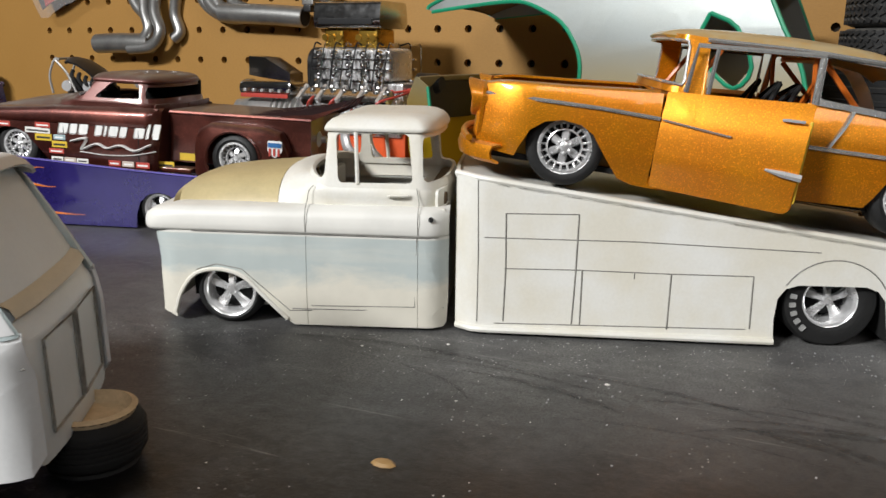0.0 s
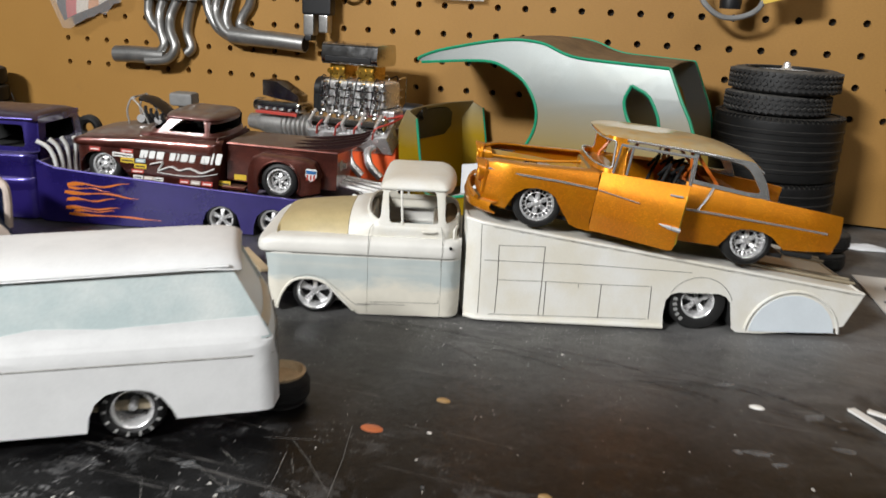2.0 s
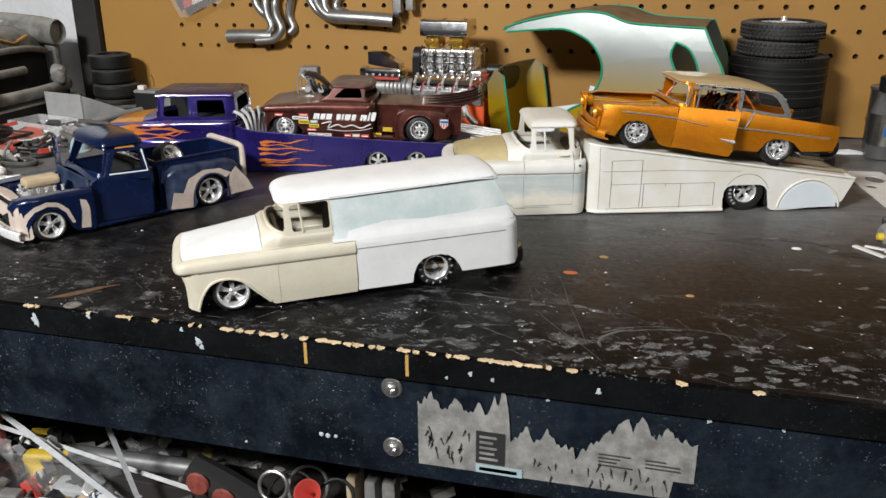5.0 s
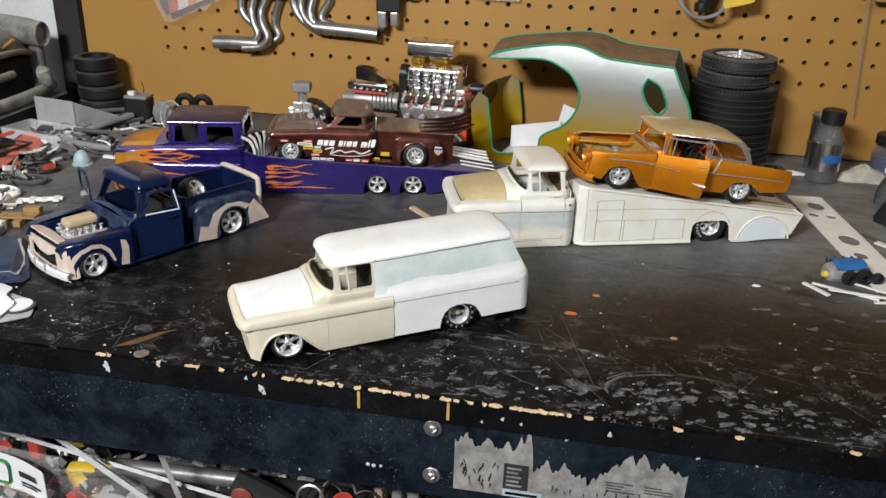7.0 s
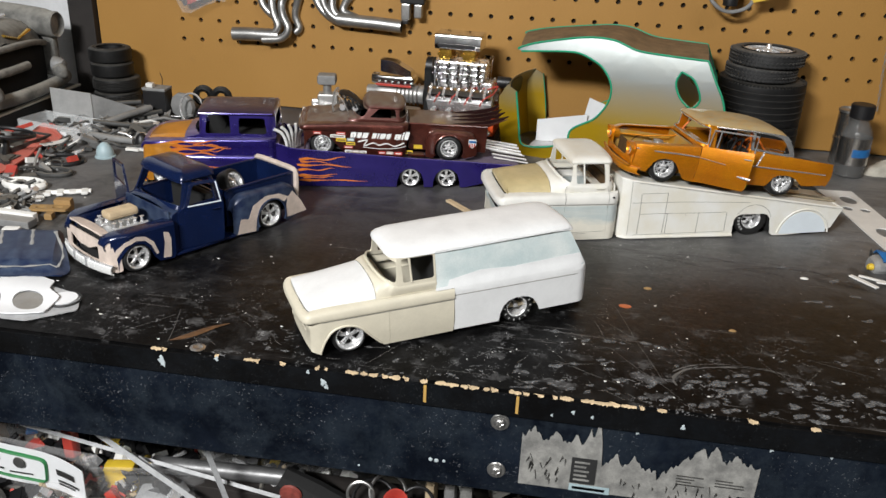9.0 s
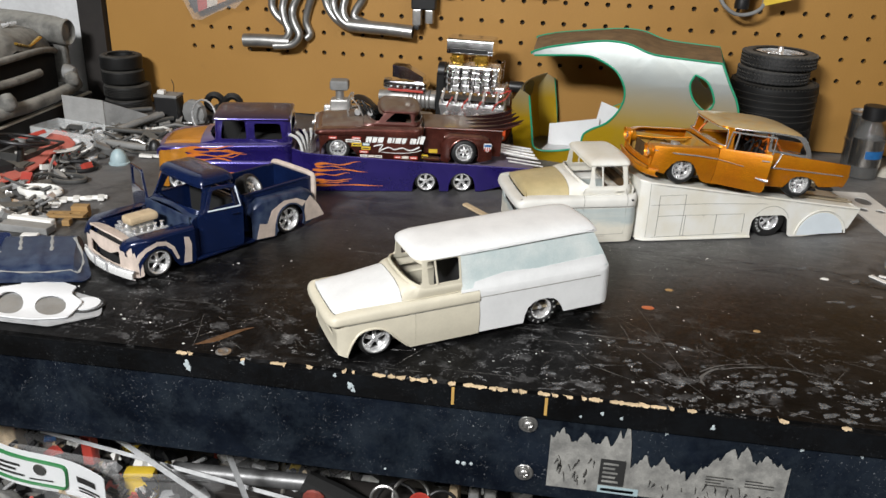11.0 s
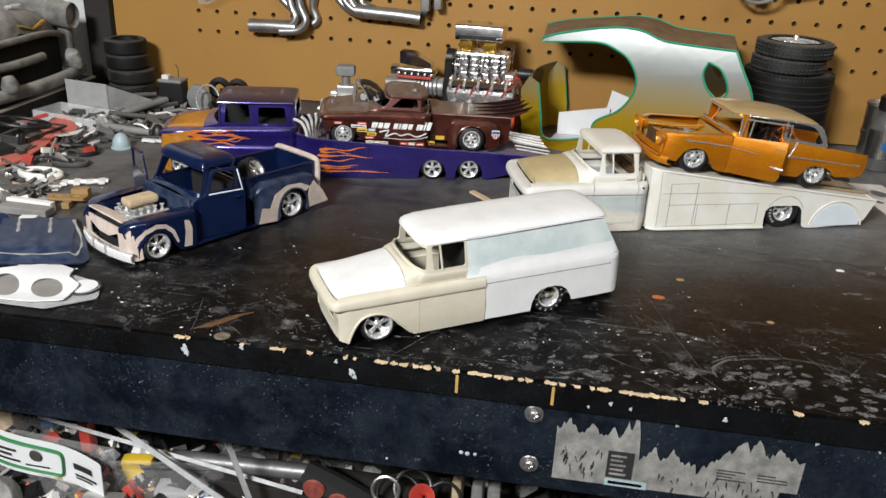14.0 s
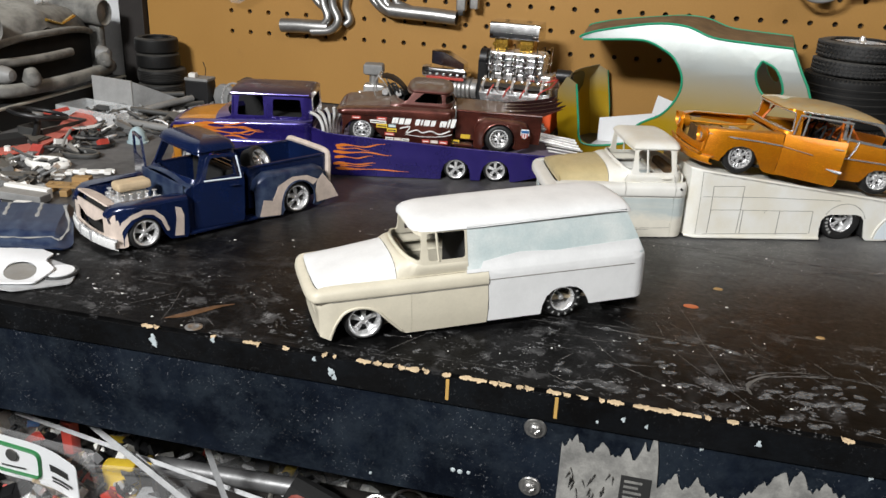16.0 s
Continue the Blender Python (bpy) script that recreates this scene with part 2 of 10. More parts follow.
def hardboard(name):
    m, nt, b = nodes_of(name)
    co = coords(nt)
    big, fib = noise_tex(nt, co, 3.5, 5, 0.6), noise_tex(nt, coords(nt, scale=(1, 1, 2.5)), 420, 4, 0.7)
    base = mixc(nt, (ramp(nt, big, 0, [(0.3, 0.0), (0.7, 1.0)]), 0), (0.345, 0.172, 0.034), (0.405, 0.212, 0.046))
    base = mixc(nt, 0.7, (base, 2), (ramp(nt, fib, 0, [(0.3, 0.80), (0.7, 1.0)]), 0), "MULTIPLY")
    st = ramp(nt, noise_tex(nt, co, 26, 5, 0.6), 0, [(0.66, 0.0), (0.78, 0.35)])
    base = mixc(nt, (st, 0), (base, 2), (0.22, 0.11, 0.035))
    nt.links.new(base.outputs[2], b.inputs["Base Color"])
    b.inputs["Roughness"].default_value = 0.62
    bump(nt, b, fib, 0, 0.25, 0.0006)
    return m


def fade_paint(name, z0, z1, low, high, rough=0.35, metal=0.5):
    """Two spray colours that fade into one another with height."""
    m, nt, b = nodes_of(name)
    co = coords(nt)
    sep = nt.nodes.new("ShaderNodeSeparateXYZ")
    link(nt, co, 0, sep, 0)
    wob = noise_tex(nt, co, 18, 4)
    mr = nt.nodes.new("ShaderNodeMapRange")
    mr.inputs[1].default_value, mr.inputs[2].default_value = z0, z1
    link(nt, sep, 2, mr, 0)
    f = mixc(nt, 0.12, (mr, 0), (wob, 0), "LINEAR_LIGHT")
    base = mixc(nt, (f, 2), low, high)
    fl = noise_tex(nt, co, 2600, 2)
    base = mixc(nt, 0.5, (base, 2), (ramp(nt, fl, 0, [(0.3, 0.75), (0.7, 1.0)]), 0), "MULTIPLY")
    nt.links.new(base.outputs[2], b.inputs["Base Color"])
    b.inputs["Roughness"].default_value, b.inputs["Metallic"].default_value = rough, metal
    bump(nt, b, fl, 0, 0.1, 0.0003)
    return m


def banded(name, base, shoulder, band, z0, z1):
    """Primer with a sanded band between two heights, worn through with ragged edges."""
    m, nt, b = nodes_of(name)
    co = coords(nt)
    sep = nt.nodes.new("ShaderNodeSeparateXYZ")
    link(nt, co, 0, sep, 0)
    rag = noise_tex(nt, coords(nt, scale=(1, 1, 2.5)), 26, 6, 0.65, 0.6)
    low = nt.nodes.new("ShaderNodeMath")
    low.operation = "MULTIPLY_ADD"
    low.inputs[1].default_value = 0.022
    link(nt, rag, 0, low, 0)
    link(nt, sep, 2, low, 2)
    lo = nt.nodes.new("ShaderNodeMapRange")
    lo.inputs[1].default_value, lo.inputs[2].default_value = z0 + 0.0095, z0 + 0.0155
    link(nt, low, 0, lo, 0)
    hi = nt.nodes.new("ShaderNodeMapRange")
    hi.inputs[1].default_value, hi.inputs[2].default_value = z1, z1 - 0.0006
    link(nt, sep, 2, hi, 0)
    streak = noise_tex(nt, coords(nt, scale=(0.35, 1, 3)), 60, 6, 0.65)
    f = mixc(nt, 1.0, (lo, 0), (hi, 0), "MULTIPLY")
    f = mixc(nt, 1.0, (f, 2), (ramp(nt, streak, 0, [(0.30, 0.72), (0.5, 1.0)]), 0), "MULTIPLY")
    up = nt.nodes.new("ShaderNodeMapRange")
    up.inputs[1].default_value, up.inputs[2].default_value = z1 - 0.0006, z1
    link(nt, sep, 2, up, 0)
    grime = ramp(nt, noise_tex(nt, co, 45, 5), 0, [(0.35, 0.86), (0.62, 1.0)])
    c = mixc(nt, (up, 0), base, shoulder)
    c = mixc(nt, (f, 2), (c, 2), band)
    c = mixc(nt, 0.8, (c, 2), (grime, 0), "MULTIPLY")
    nt.links.new(c.outputs[2], b.inputs["Base Color"])
    b.inputs["Roughness"].default_value = 0.48
    bump(nt, b, noise_tex(nt, co, 500, 4), 0, 0.12, 0.0004)
    return m


def striped(name, cols, width):
    m, nt, b = nodes_of(name)
    co = coords(nt, scale=(1, 1, 1))
    sep = nt.nodes.new("ShaderNodeSeparateXYZ")
    link(nt, co, 0, sep, 0)
    md = nt.nodes.new("ShaderNodeMath")
    md.operation = "MULTIPLY_ADD"
    md.inputs[1].default_value, md.inputs[2].default_value = 1.0 / width, 0.5
    link(nt, sep, 0, md, 0)
    r = ramp(nt, md, 0, [((i + 0.0) / len(cols), c) for i, c in enumerate(cols)])
    r.color_ramp.interpolation = "CONSTANT"
    base = mixc(nt, 0.8, (r, 0), (ramp(nt, noise_tex(nt, co, 300, 4), 0, [(0.3, 0.7), (0.7, 1.0)]), 0), "MULTIPLY")
    nt.links.new(base.outputs[2], b.inputs["Base Color"])
    b.inputs["Roughness"].default_value = 0.8
    return m


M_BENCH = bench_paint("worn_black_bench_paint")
M_APRON = apron_paint("dark_blue_apron_paint", (0.0013, 0.0027, 0.0060), 0.42, 0.0058)
M_EDGE = apron_paint("black_edge_paint", (0.0015, 0.0015, 0.0016), 0.12, 0.0012)
M_BOARD = hardboard("tan_hardboard")
M_HOLESHADE = paint("hole_shade_paint", (0.02, 0.015, 0.01), 0.9)
M_WALL = paint("white_wall_paint", (0.72, 0.73, 0.74), 0.8, coarse=6, fine=200, relief=0.4)
M_ROOM = paint("room_wall_paint", (0.17, 0.16, 0.145), 0.85, coarse=2, fine=60)
M_FLOOR = paint("concrete_floor", (0.16, 0.155, 0.15), 0.8, coarse=4, fine=90)
M_POST = paint("dark_stained_timber", (0.022, 0.018, 0.016), 0.7, vary=0.4, coarse=20)
M_RAW = paint("raw_chipped_wood", (0.62, 0.47, 0.29), 0.8, vary=0.3, coarse=120)
M_GLUE = paint("dried_glue", (0.12, 0.118, 0.113), 0.6, vary=0.4, coarse=300)
M_BLOB = paint("dull_orange_paint", (0.46, 0.13, 0.045), 0.5)
M_STAIN = paint("dried_varnish", (0.13, 0.066, 0.03), 0.45, vary=0.4, coarse=200)
M_DRIP = paint("dried_pale_paint", (0.46, 0.52, 0.54), 0.5, vary=0.2, coarse=200)
M_STRIPE = paint("yellow_tape", (0.50, 0.30, 0.08), 0.6)
M_STEEL = paint("bolt_steel", (0.55, 0.54, 0.52), 0.32, 0.9, vary=0.3, coarse=150)
M_CREAM = paint("cream_resin", (0.68, 0.65, 0.56), 0.42, vary=0.10, second=(0.735, 0.73, 0.69), coarse=42, relief=0.1)
M_WHITE = paint("white_primer", (0.71, 0.715, 0.71), 0.5, vary=0.08, coarse=70, relief=0.08)
M_SAND = paint("sanded_pale_blue_primer", (0.47, 0.555, 0.555), 0.55, vary=0.2, second=(0.66, 0.70, 0.68), coarse=30, relief=0.2)
M_RAMPSIDE = banded("sanded_cream_primer", (0.68, 0.65, 0.56), (0.70, 0.69, 0.645), (0.44, 0.49, 0.48), 0.0175, 0.0338)
M_BEIGE = paint("beige_primer", (0.60, 0.555, 0.44), 0.45, vary=0.10, coarse=55, relief=0.08)
M_TAN = paint("tan_hood_plastic", (0.50, 0.41, 0.22), 0.35, vary=0.15, coarse=70, relief=0.06)
M_ICE = paint("pale_sheet_styrene", (0.66, 0.72, 0.76), 0.4, vary=0.06)
M_PENCIL = paint("pencil_and_crease_grey", (0.28, 0.27, 0.245), 0.6, vary=0.4, coarse=400)
M_TYRE = paint("tyre_rubber", (0.011, 0.011, 0.011), 0.55, vary=0.3, coarse=160, relief=0.3)
M_TREAD = paint("grey_dusted_tread", (0.03, 0.03, 0.03), 0.6, vary=0.5, coarse=60, relief=0.4, dust=0.5, dust_colour=(0.2, 0.19, 0.17))
M_OLDTYRE = paint("dusty_tyre_rubber", (0.011, 0.011, 0.011), 0.5, vary=0.4, coarse=70, relief=0.4, dust=0.3, spec=0.25, dust_colour=(0.2, 0.19, 0.17))
M_CHROME = paint("model_chrome", (0.90, 0.90, 0.90), 0.24, 0.68, vary=0.15, coarse=120, relief=0.05)
M_MIRROR = paint("bright_chrome", (0.74, 0.74, 0.74), 0.13, 1.0, vary=0.12, coarse=120, relief=0.05)
M_DULLCHROME = paint("dull_aluminium", (0.60, 0.59, 0.57), 0.36, 0.75, vary=0.3, coarse=90, relief=0.15)
M_HEADER = paint("cast_aluminium", (0.46, 0.455, 0.44), 0.36, 0.85, vary=0.3, coarse=60, relief=0.2)
M_BUMPER = paint("bright_bumper_plate", (0.84, 0.84, 0.82), 0.25, 0.2, vary=0.15, coarse=80)
M_TRIM = paint("silver_foil_trim", (0.80, 0.80, 0.78), 0.2, 0.8, vary=0.2, coarse=300)
M_GOLDCAR = paint("orange_gold_metalflake", (0.74, 0.275, 0.007), 0.34, 0.6, vary=0.2, second=(0.64, 0.20, 0.005), coat=0.5, fine=2600, coarse=30, relief=0.10, dust=0.6, dust_colour=(0.33, 0.24, 0.10))
flakes(M_GOLDCAR, 3600, 0.08)
M_CAGE = paint("orange_enamel", (0.72, 0.17, 0.02), 0.35)
M_BROWN = paint("root_beer_brown_paint", (0.058, 0.013, 0.009), 0.31, 0.62, vary=0.3, second=(0.125, 0.033, 0.022), coat=0.8, fine=2200, coarse=40, relief=0.08, dust=0.3, dust_colour=(0.36, 0.25, 0.21))
M_BROWNTOP = paint("dusty_root_beer_brown", (0.11, 0.03, 0.022), 0.4, 0.4, vary=0.3, coat=0.3, coarse=40, relief=0.08, dust=0.9, dust_colour=(0.20, 0.165, 0.13))
flakes(M_BROWN, 3600, 0.14)
M_WING = paint("black_cherry_paint", (0.020, 0.005, 0.005), 0.45, 0.1, vary=0.3, spec=0.2)
M_PURPLE = paint("purple_pearl_paint", (0.019, 0.012, 0.130), 0.26, 0.45, vary=0.25, second=(0.031, 0.019, 0.178), coat=1.0, fine=2000, coarse=30, relief=0.05, dust=0.5, dust_colour=(0.30, 0.25, 0.40))
M_DECK = paint("dusty_purple_deck", (0.060, 0.045, 0.13), 0.5, 0.1, vary=0.35, coarse=60, dust=0.8, dust_colour=(0.21, 0.17, 0.21))
M_GOLDFL = paint("gold_orange_pearl", (0.66, 0.27, 0.025), 0.3, 0.35, vary=0.3, coat=0.5, coarse=40)
M_FLAME = paint("orange_flame_paint", (0.80, 0.22, 0.03), 0.32, 0.2, vary=0.25, coat=0.5)
M_NAVY = paint("navy_blue_enamel", (0.006, 0.015, 0.062), 0.2, 0.2, vary=0.3, coat=0.45, coarse=50, relief=0.05)
M_NAVYDULL = paint("sanded_navy_enamel", (0.012, 0.022, 0.06), 0.38, 0.1, vary=0.4, second=(0.045, 0.065, 0.11), coarse=110)
M_PUTTY = paint("pink_body_putty", (0.60, 0.50, 0.43), 0.65, vary=0.2, coarse=120)
M_BLACK = paint("black_plastic", (0.012, 0.012, 0.013), 0.4, vary=0.3)
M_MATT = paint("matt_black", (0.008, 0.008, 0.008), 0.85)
M_INNER = paint("bare_interior_plastic", (0.30, 0.25, 0.17), 0.6, vary=0.25)
M_SHELL = fade_paint("silver_to_gold_fade", 0.048, 0.104, (0.45, 0.285, 0.004), (0.325, 0.35, 0.34), 0.42)
M_GREEN = paint("green_edge_paint", (0.015, 0.33, 0.17), 0.4, vary=0.25)
M_DUSTY = paint("dusty_brown_film", (0.23, 0.15, 0.075), 0.8, vary=0.35, coarse=60)
M_CARTON = paint("white_card", (0.74, 0.75, 0.76), 0.7, vary=0.06)
M_GREYCAR = paint("dust_covered_grey_paint", (0.10, 0.098, 0.091), 0.75, vary=0.45, second=(0.24, 0.235, 0.215), coarse=60, relief=0.6, dust=0.75, dust_colour=(0.36, 0.35, 0.31))
M_RED = paint("red_enamel", (0.50, 0.062, 0.045), 0.42, vary=0.2)
M_SALMON = paint("faded_red_enamel", (0.60, 0.115, 0.08), 0.5, vary=0.2, coarse=60, dust=0.3, dust_colour=(0.5, 0.25, 0.2))
M_RIM = paint("dusty_pale_rim", (0.48, 0.45, 0.38), 0.75, vary=0.35, coarse=60)
M_ORANGE = paint("orange_block_paint", (0.75, 0.10, 0.02), 0.4)
M_GOLD = paint("gold_plating", (0.60, 0.36, 0.06), 0.25, 0.9)
M_WOOD = paint("pale_stick_wood", (0.56, 0.43, 0.27), 0.7, vary=0.25, coarse=90)
M_KRAFT = paint("brown_resin", (0.33, 0.20, 0.075), 0.6, vary=0.2)
M_GREYP = paint("grey_plastic", (0.25, 0.25, 0.245), 0.55, vary=0.3, dust=0.3)
M_GREYD = paint("dark_grey_clutter", (0.06, 0.06, 0.058), 0.6, vary=0.5, dust=0.3)
M_WHITEP = paint("white_plastic", (0.78, 0.77, 0.73), 0.4, vary=0.1)
M_PALEBLUE = paint("pale_blue_plastic", (0.36, 0.47, 0.50), 0.45)
M_BLUE = paint("bright_blue_paint", (0.02, 0.14, 0.38), 0.45, vary=0.3, coarse=120)
M_YELLOW = paint("yellow_plastic", (0.70, 0.48, 0.04), 0.4)
M_GREENINK = paint("dark_green_ink", (0.012, 0.16, 0.04), 0.5)
M_INK = paint("black_ink", (0.02, 0.02, 0.02), 0.6)
M_LETTER = paint("white_lettering", (0.80, 0.80, 0.78), 0.45, vary=0.08)
M_FADED = paint("faded_tyre_print", (0.34, 0.34, 0.33), 0.6)
M_TORN = paint("torn_grey_paper", (0.29, 0.285, 0.265), 0.85, vary=0.4, second=(0.15, 0.148, 0.14), coarse=90, relief=0.4)
M_BAG = glass_like("clear_bag_film", (0.8, 0.8, 0.8), 0.12, 0.10)
M_BLISTER = glass_like("clear_blister_plastic", (0.8, 0.82, 0.82), 0.1, 0.28)
M_JARFILL = paint("settled_silver_paint", (0.06, 0.052, 0.045), 0.3, 0.4, vary=0.3, coarse=60)
M_BLUEPAINT = paint("dark_blue_jar_paint", (0.01, 0.035, 0.22), 0.3)
M_JAR = glass_like("jar_glass", (0.20, 0.20, 0.195), 0.05, 0.25)
M_RAG = striped("striped_cloth", [(0.52, 0.42, 0.33), (0.06, 0.05, 0.05), (0.42, 0.05, 0.04), (0.55, 0.48, 0.40), (0.50, 0.20, 0.06), (0.55, 0.48, 0.40), (0.10, 0.07, 0.07)], 0.09)


def smudge_paint(name, colour, lo, hi):
    """Thin dried film, patchy and partly see-through."""
    m, nt, b = nodes_of(name)
    co = coords(nt)
    n = noise_tex(nt, co, 330, 6, 0.75, 0.8)
    b.inputs["Base Color"].default_value = (*colour, 1)
    b.inputs["Roughness"].default_value = 0.7
    a = ramp(nt, n, 0, [(0.34, lo), (0.62, hi)])
    nt.links.new(a.outputs[0], b.inputs["Alpha"])
    return m


M_SMUDGE = smudge_paint("dried_grey_film", (0.30, 0.305, 0.31), 0.0, 0.5)
M_SCORE = smudge_paint("pale_scored_lines", (0.3, 0.29, 0.27), 0.1, 0.75)

M_GOLDROOF = paint("dusty_gold_roof", (0.62, 0.33, 0.04), 0.36, 0.35, vary=0.3, second=(0.50, 0.36, 0.15), coat=0.5, fine=2600, coarse=70, relief=0.10, dust=0.9, dust_colour=(0.50, 0.42, 0.26))
M_BAY = paint("dull_bay_primer", (0.10, 0.055, 0.018), 0.7, vary=0.4, coarse=120)
M_FOIL = paint("silver_foil_label", (0.62, 0.60, 0.57), 0.2, 0.95, vary=0.35, coarse=90, relief=0.25)
M_ROD = paint("dusty_white_styrene", (0.40, 0.405, 0.41), 0.5, vary=0.25, coarse=150)
M_DULLTUBE = paint("dull_grey_tube", (0.20, 0.20, 0.20), 0.42, 0.5, vary=0.3, coarse=120)
M_WIPE = smudge_paint("wiped_black_paint", (0.006, 0.006, 0.006), 0.0, 0.26)
M_PLUM = paint("dusty_plum_roof", (0.026, 0.012, 0.045), 0.3, 0.3, vary=0.3, coat=0.4, coarse=40, relief=0.06, dust=0.32, dust_colour=(0.09, 0.07, 0.075))


# ---- shapes: all in millimetres ----
MM = 0.001


def thing(name, m, label, category, group="", kind=""):
    ob = new(name)
    ob.empty_display_size = 0.01
    ob.matrix_basis = m
    return tagged(ob, label, category, group, kind)


def area_normals(me, limit):
    """Shade by the areas of the faces round a corner, so that thin slivers don't dent the light."""
    n, m = len(me.polygons), len(me.loops)
    if not n:
        return
    fn, fa = np.empty(n * 3, "f"), np.empty(n, "f")
    me.polygons.foreach_get("normal", fn)
    me.polygons.foreach_get("area", fa)
    fn = fn.reshape(-1, 3)
    tot = np.empty(n, "i")
    me.polygons.foreach_get("loop_total", tot)
    lf = np.repeat(np.arange(n), tot)
    lv = np.empty(m, "i")
    me.loops.foreach_get("vertex_index", lv)
    order = np.argsort(lv, kind="stable")
    starts = np.searchsorted(lv[order], np.arange(len(me.vertices) + 1))
    out = fn[lf].copy()
    val = np.bincount(lv, minlength=len(me.vertices))
    acc = np.zeros((m, 3), "f")
    for k in range(int(val.max())):
        # compare each corner with the k-th corner at its vertex
        has = val[lv] > k
        mate = order[np.minimum(starts[lv] + k, m - 1)]
        a, b = fn[lf], fn[lf[mate]]
        ok = has & ((a * b).sum(1) > limit)
        acc += np.where(ok[:, None], b * fa[lf[mate]][:, None], 0)
    ln = np.linalg.norm(acc, axis=1, keepdims=True)
    out = np.where(ln > 1e-12, acc / np.maximum(ln, 1e-12), out)
    me.normals_split_custom_set([tuple(v) for v in out])


def mesh_of(name, bm, material, angle=38):
    bmesh.ops.remove_doubles(bm, verts=bm.verts, dist=0.001)
    bmesh.ops.recalc_face_normals(bm, faces=bm.faces)
    bmesh.ops.scale(bm, vec=(MM, MM, MM), verts=bm.verts)
    me = bpy.data.meshes.new(name)
    bm.to_mesh(me)
    bm.free()
    me.materials.append(material)
    me.polygons.foreach_set("use_smooth", [True] * len(me.polygons))
    me.set_sharp_from_angle(angle=radians(angle))
    area_normals(me, math.cos(radians(angle)))
    return me


def part(name, bm, material, parent=None, label="", angle=38, m=None):
    me = bm if isinstance(bm, bpy.types.Mesh) else mesh_of(name, bm, material, angle)
    ob = new(name, me)
    if parent:
        ob.parent = parent
    if m is not None:
        ob.matrix_basis = m
    return tagged(ob, label)


def box(bm, x0, x1, y0, y1, z0, z1, r=0.0, m=None):
    vs = [bm.verts.new((x, y, z)) for x in (x0, x1) for y in (y0, y1) for z in (z0, z1)]
    fs = [bm.faces.new([vs[i] for i in f]) for f in ((0, 1, 3, 2), (4, 6, 7, 5), (0, 4, 5, 1), (2, 3, 7, 6), (0, 2, 6, 4), (1, 5, 7, 3))]
    if m is not None:
        bmesh.ops.transform(bm, matrix=m, verts=vs)
    if r > 0:
        es = list({e for f in fs for e in f.edges})
        bmesh.ops.bevel(bm, geom=es, offset=r, segments=2, affect="EDGES", profile=0.5)


def boxed(*a, r=0.0, m=None):
    bm = bmesh.new()
    box(bm, *a, r=r, m=m)
    return bm


def rows_mesh(bm, rows, closed=False, caps=False):
    vr = [[bm.verts.new(p) for p in row] for row in rows]
    n = len(rows[0])
    for a, b in zip(vr, vr[1:]):
        for j in range(n if closed else n - 1):
            k = (j + 1) % n
            try:
                bm.faces.new((a[j], a[k], b[k], b[j]))
            except ValueError:
                pass
    if caps and closed:
        for row in (vr[0], vr[-1]):
            try:
                bm.faces.new(row)
            except ValueError:
                pass
    return vr


def frames_along(pts):
    pts = [Vector(p) for p in pts]
    out, up = [], None
    for i, p in enumerate(pts):
        d = (pts[min(i + 1, len(pts) - 1)] - pts[max(i - 1, 0)]).normalized()
        if up is None:
            up = Vector((0, 0, 1)) if abs(d.z) < 0.9 else Vector((1, 0, 0))
        side = d.cross(up).normalized()
        up = side.cross(d).normalized()
        out.append((p, side, up))
    return out


def smooth_line(pts, n=6):
    """A Catmull-Rom curve through the points."""
    P = [Vector(p) for p in pts]
    P = [P[0] * 2 - P[1]] + P + [P[-1] * 2 - P[-2]]
    out = []
    for i in range(1, len(P) - 2):
        a, b, c, d = P[i - 1:i + 3]
        for k in range(n):
            t = k / n
            out.append(0.5 * (2 * b + (c - a) * t + (2 * a - 5 * b + 4 * c - d) * t * t + (3 * b - a - 3 * c + d) * t ** 3))
    return out + [P[-2]]


def tube(bm, pts, r, seg=8, caps=True, flat=1.0):
    rad = r if isinstance(r, (list, tuple)) else [r] * len(pts)
    rows = []
    for (p, s, u), q in zip(frames_along(pts), rad):
        rows.append([p + s * (q * math.cos(2 * math.pi * k / seg)) + u * (q * flat * math.sin(2 * math.pi * k / seg)) for k in range(seg)])
    rows_mesh(bm, rows, True, caps)


def lathe(bm, prof, seg=32, axis="z", at=(0, 0, 0), close=False):
    """Turns (radius, height) pairs about an axis."""
    rows = []
    for r, h in prof:
        row = []
        for k in range(seg):
            a = 2 * math.pi * k / seg
            c, s = r * math.cos(a), r * math.sin(a)
            p = (c, s, h) if axis == "z" else (c, h, s) if axis == "y" else (h, c, s)
            row.append((p[0] + at[0], p[1] + at[1], p[2] + at[2]))
        rows.append(row)
    if close:
        rows.append(rows[0])
    rows_mesh(bm, rows, True, not close)


def rounded(poly, r, n=4):
    """A polygon with its corners rounded; r is one radius or one per corner."""
    out, N = [], len(poly)
    for i, p in enumerate(poly):
        q = r[i] if isinstance(r, (list, tuple)) else r
        p, a, b = Vector(p), Vector(poly[i - 1]), Vector(poly[(i + 1) % N])
        if q <= 0:
            out.append(tuple(p))
            continue
        da, db = (a - p), (b - p)
        q = min(q, da.length * 0.45, db.length * 0.45)
        s, e = p + da.normalized() * q, p + db.normalized() * q
        for k in range(n + 1):
            t = k / n
            out.append(tuple((1 - t) ** 2 * s + 2 * t * (1 - t) * p + t * t * e))
    return out


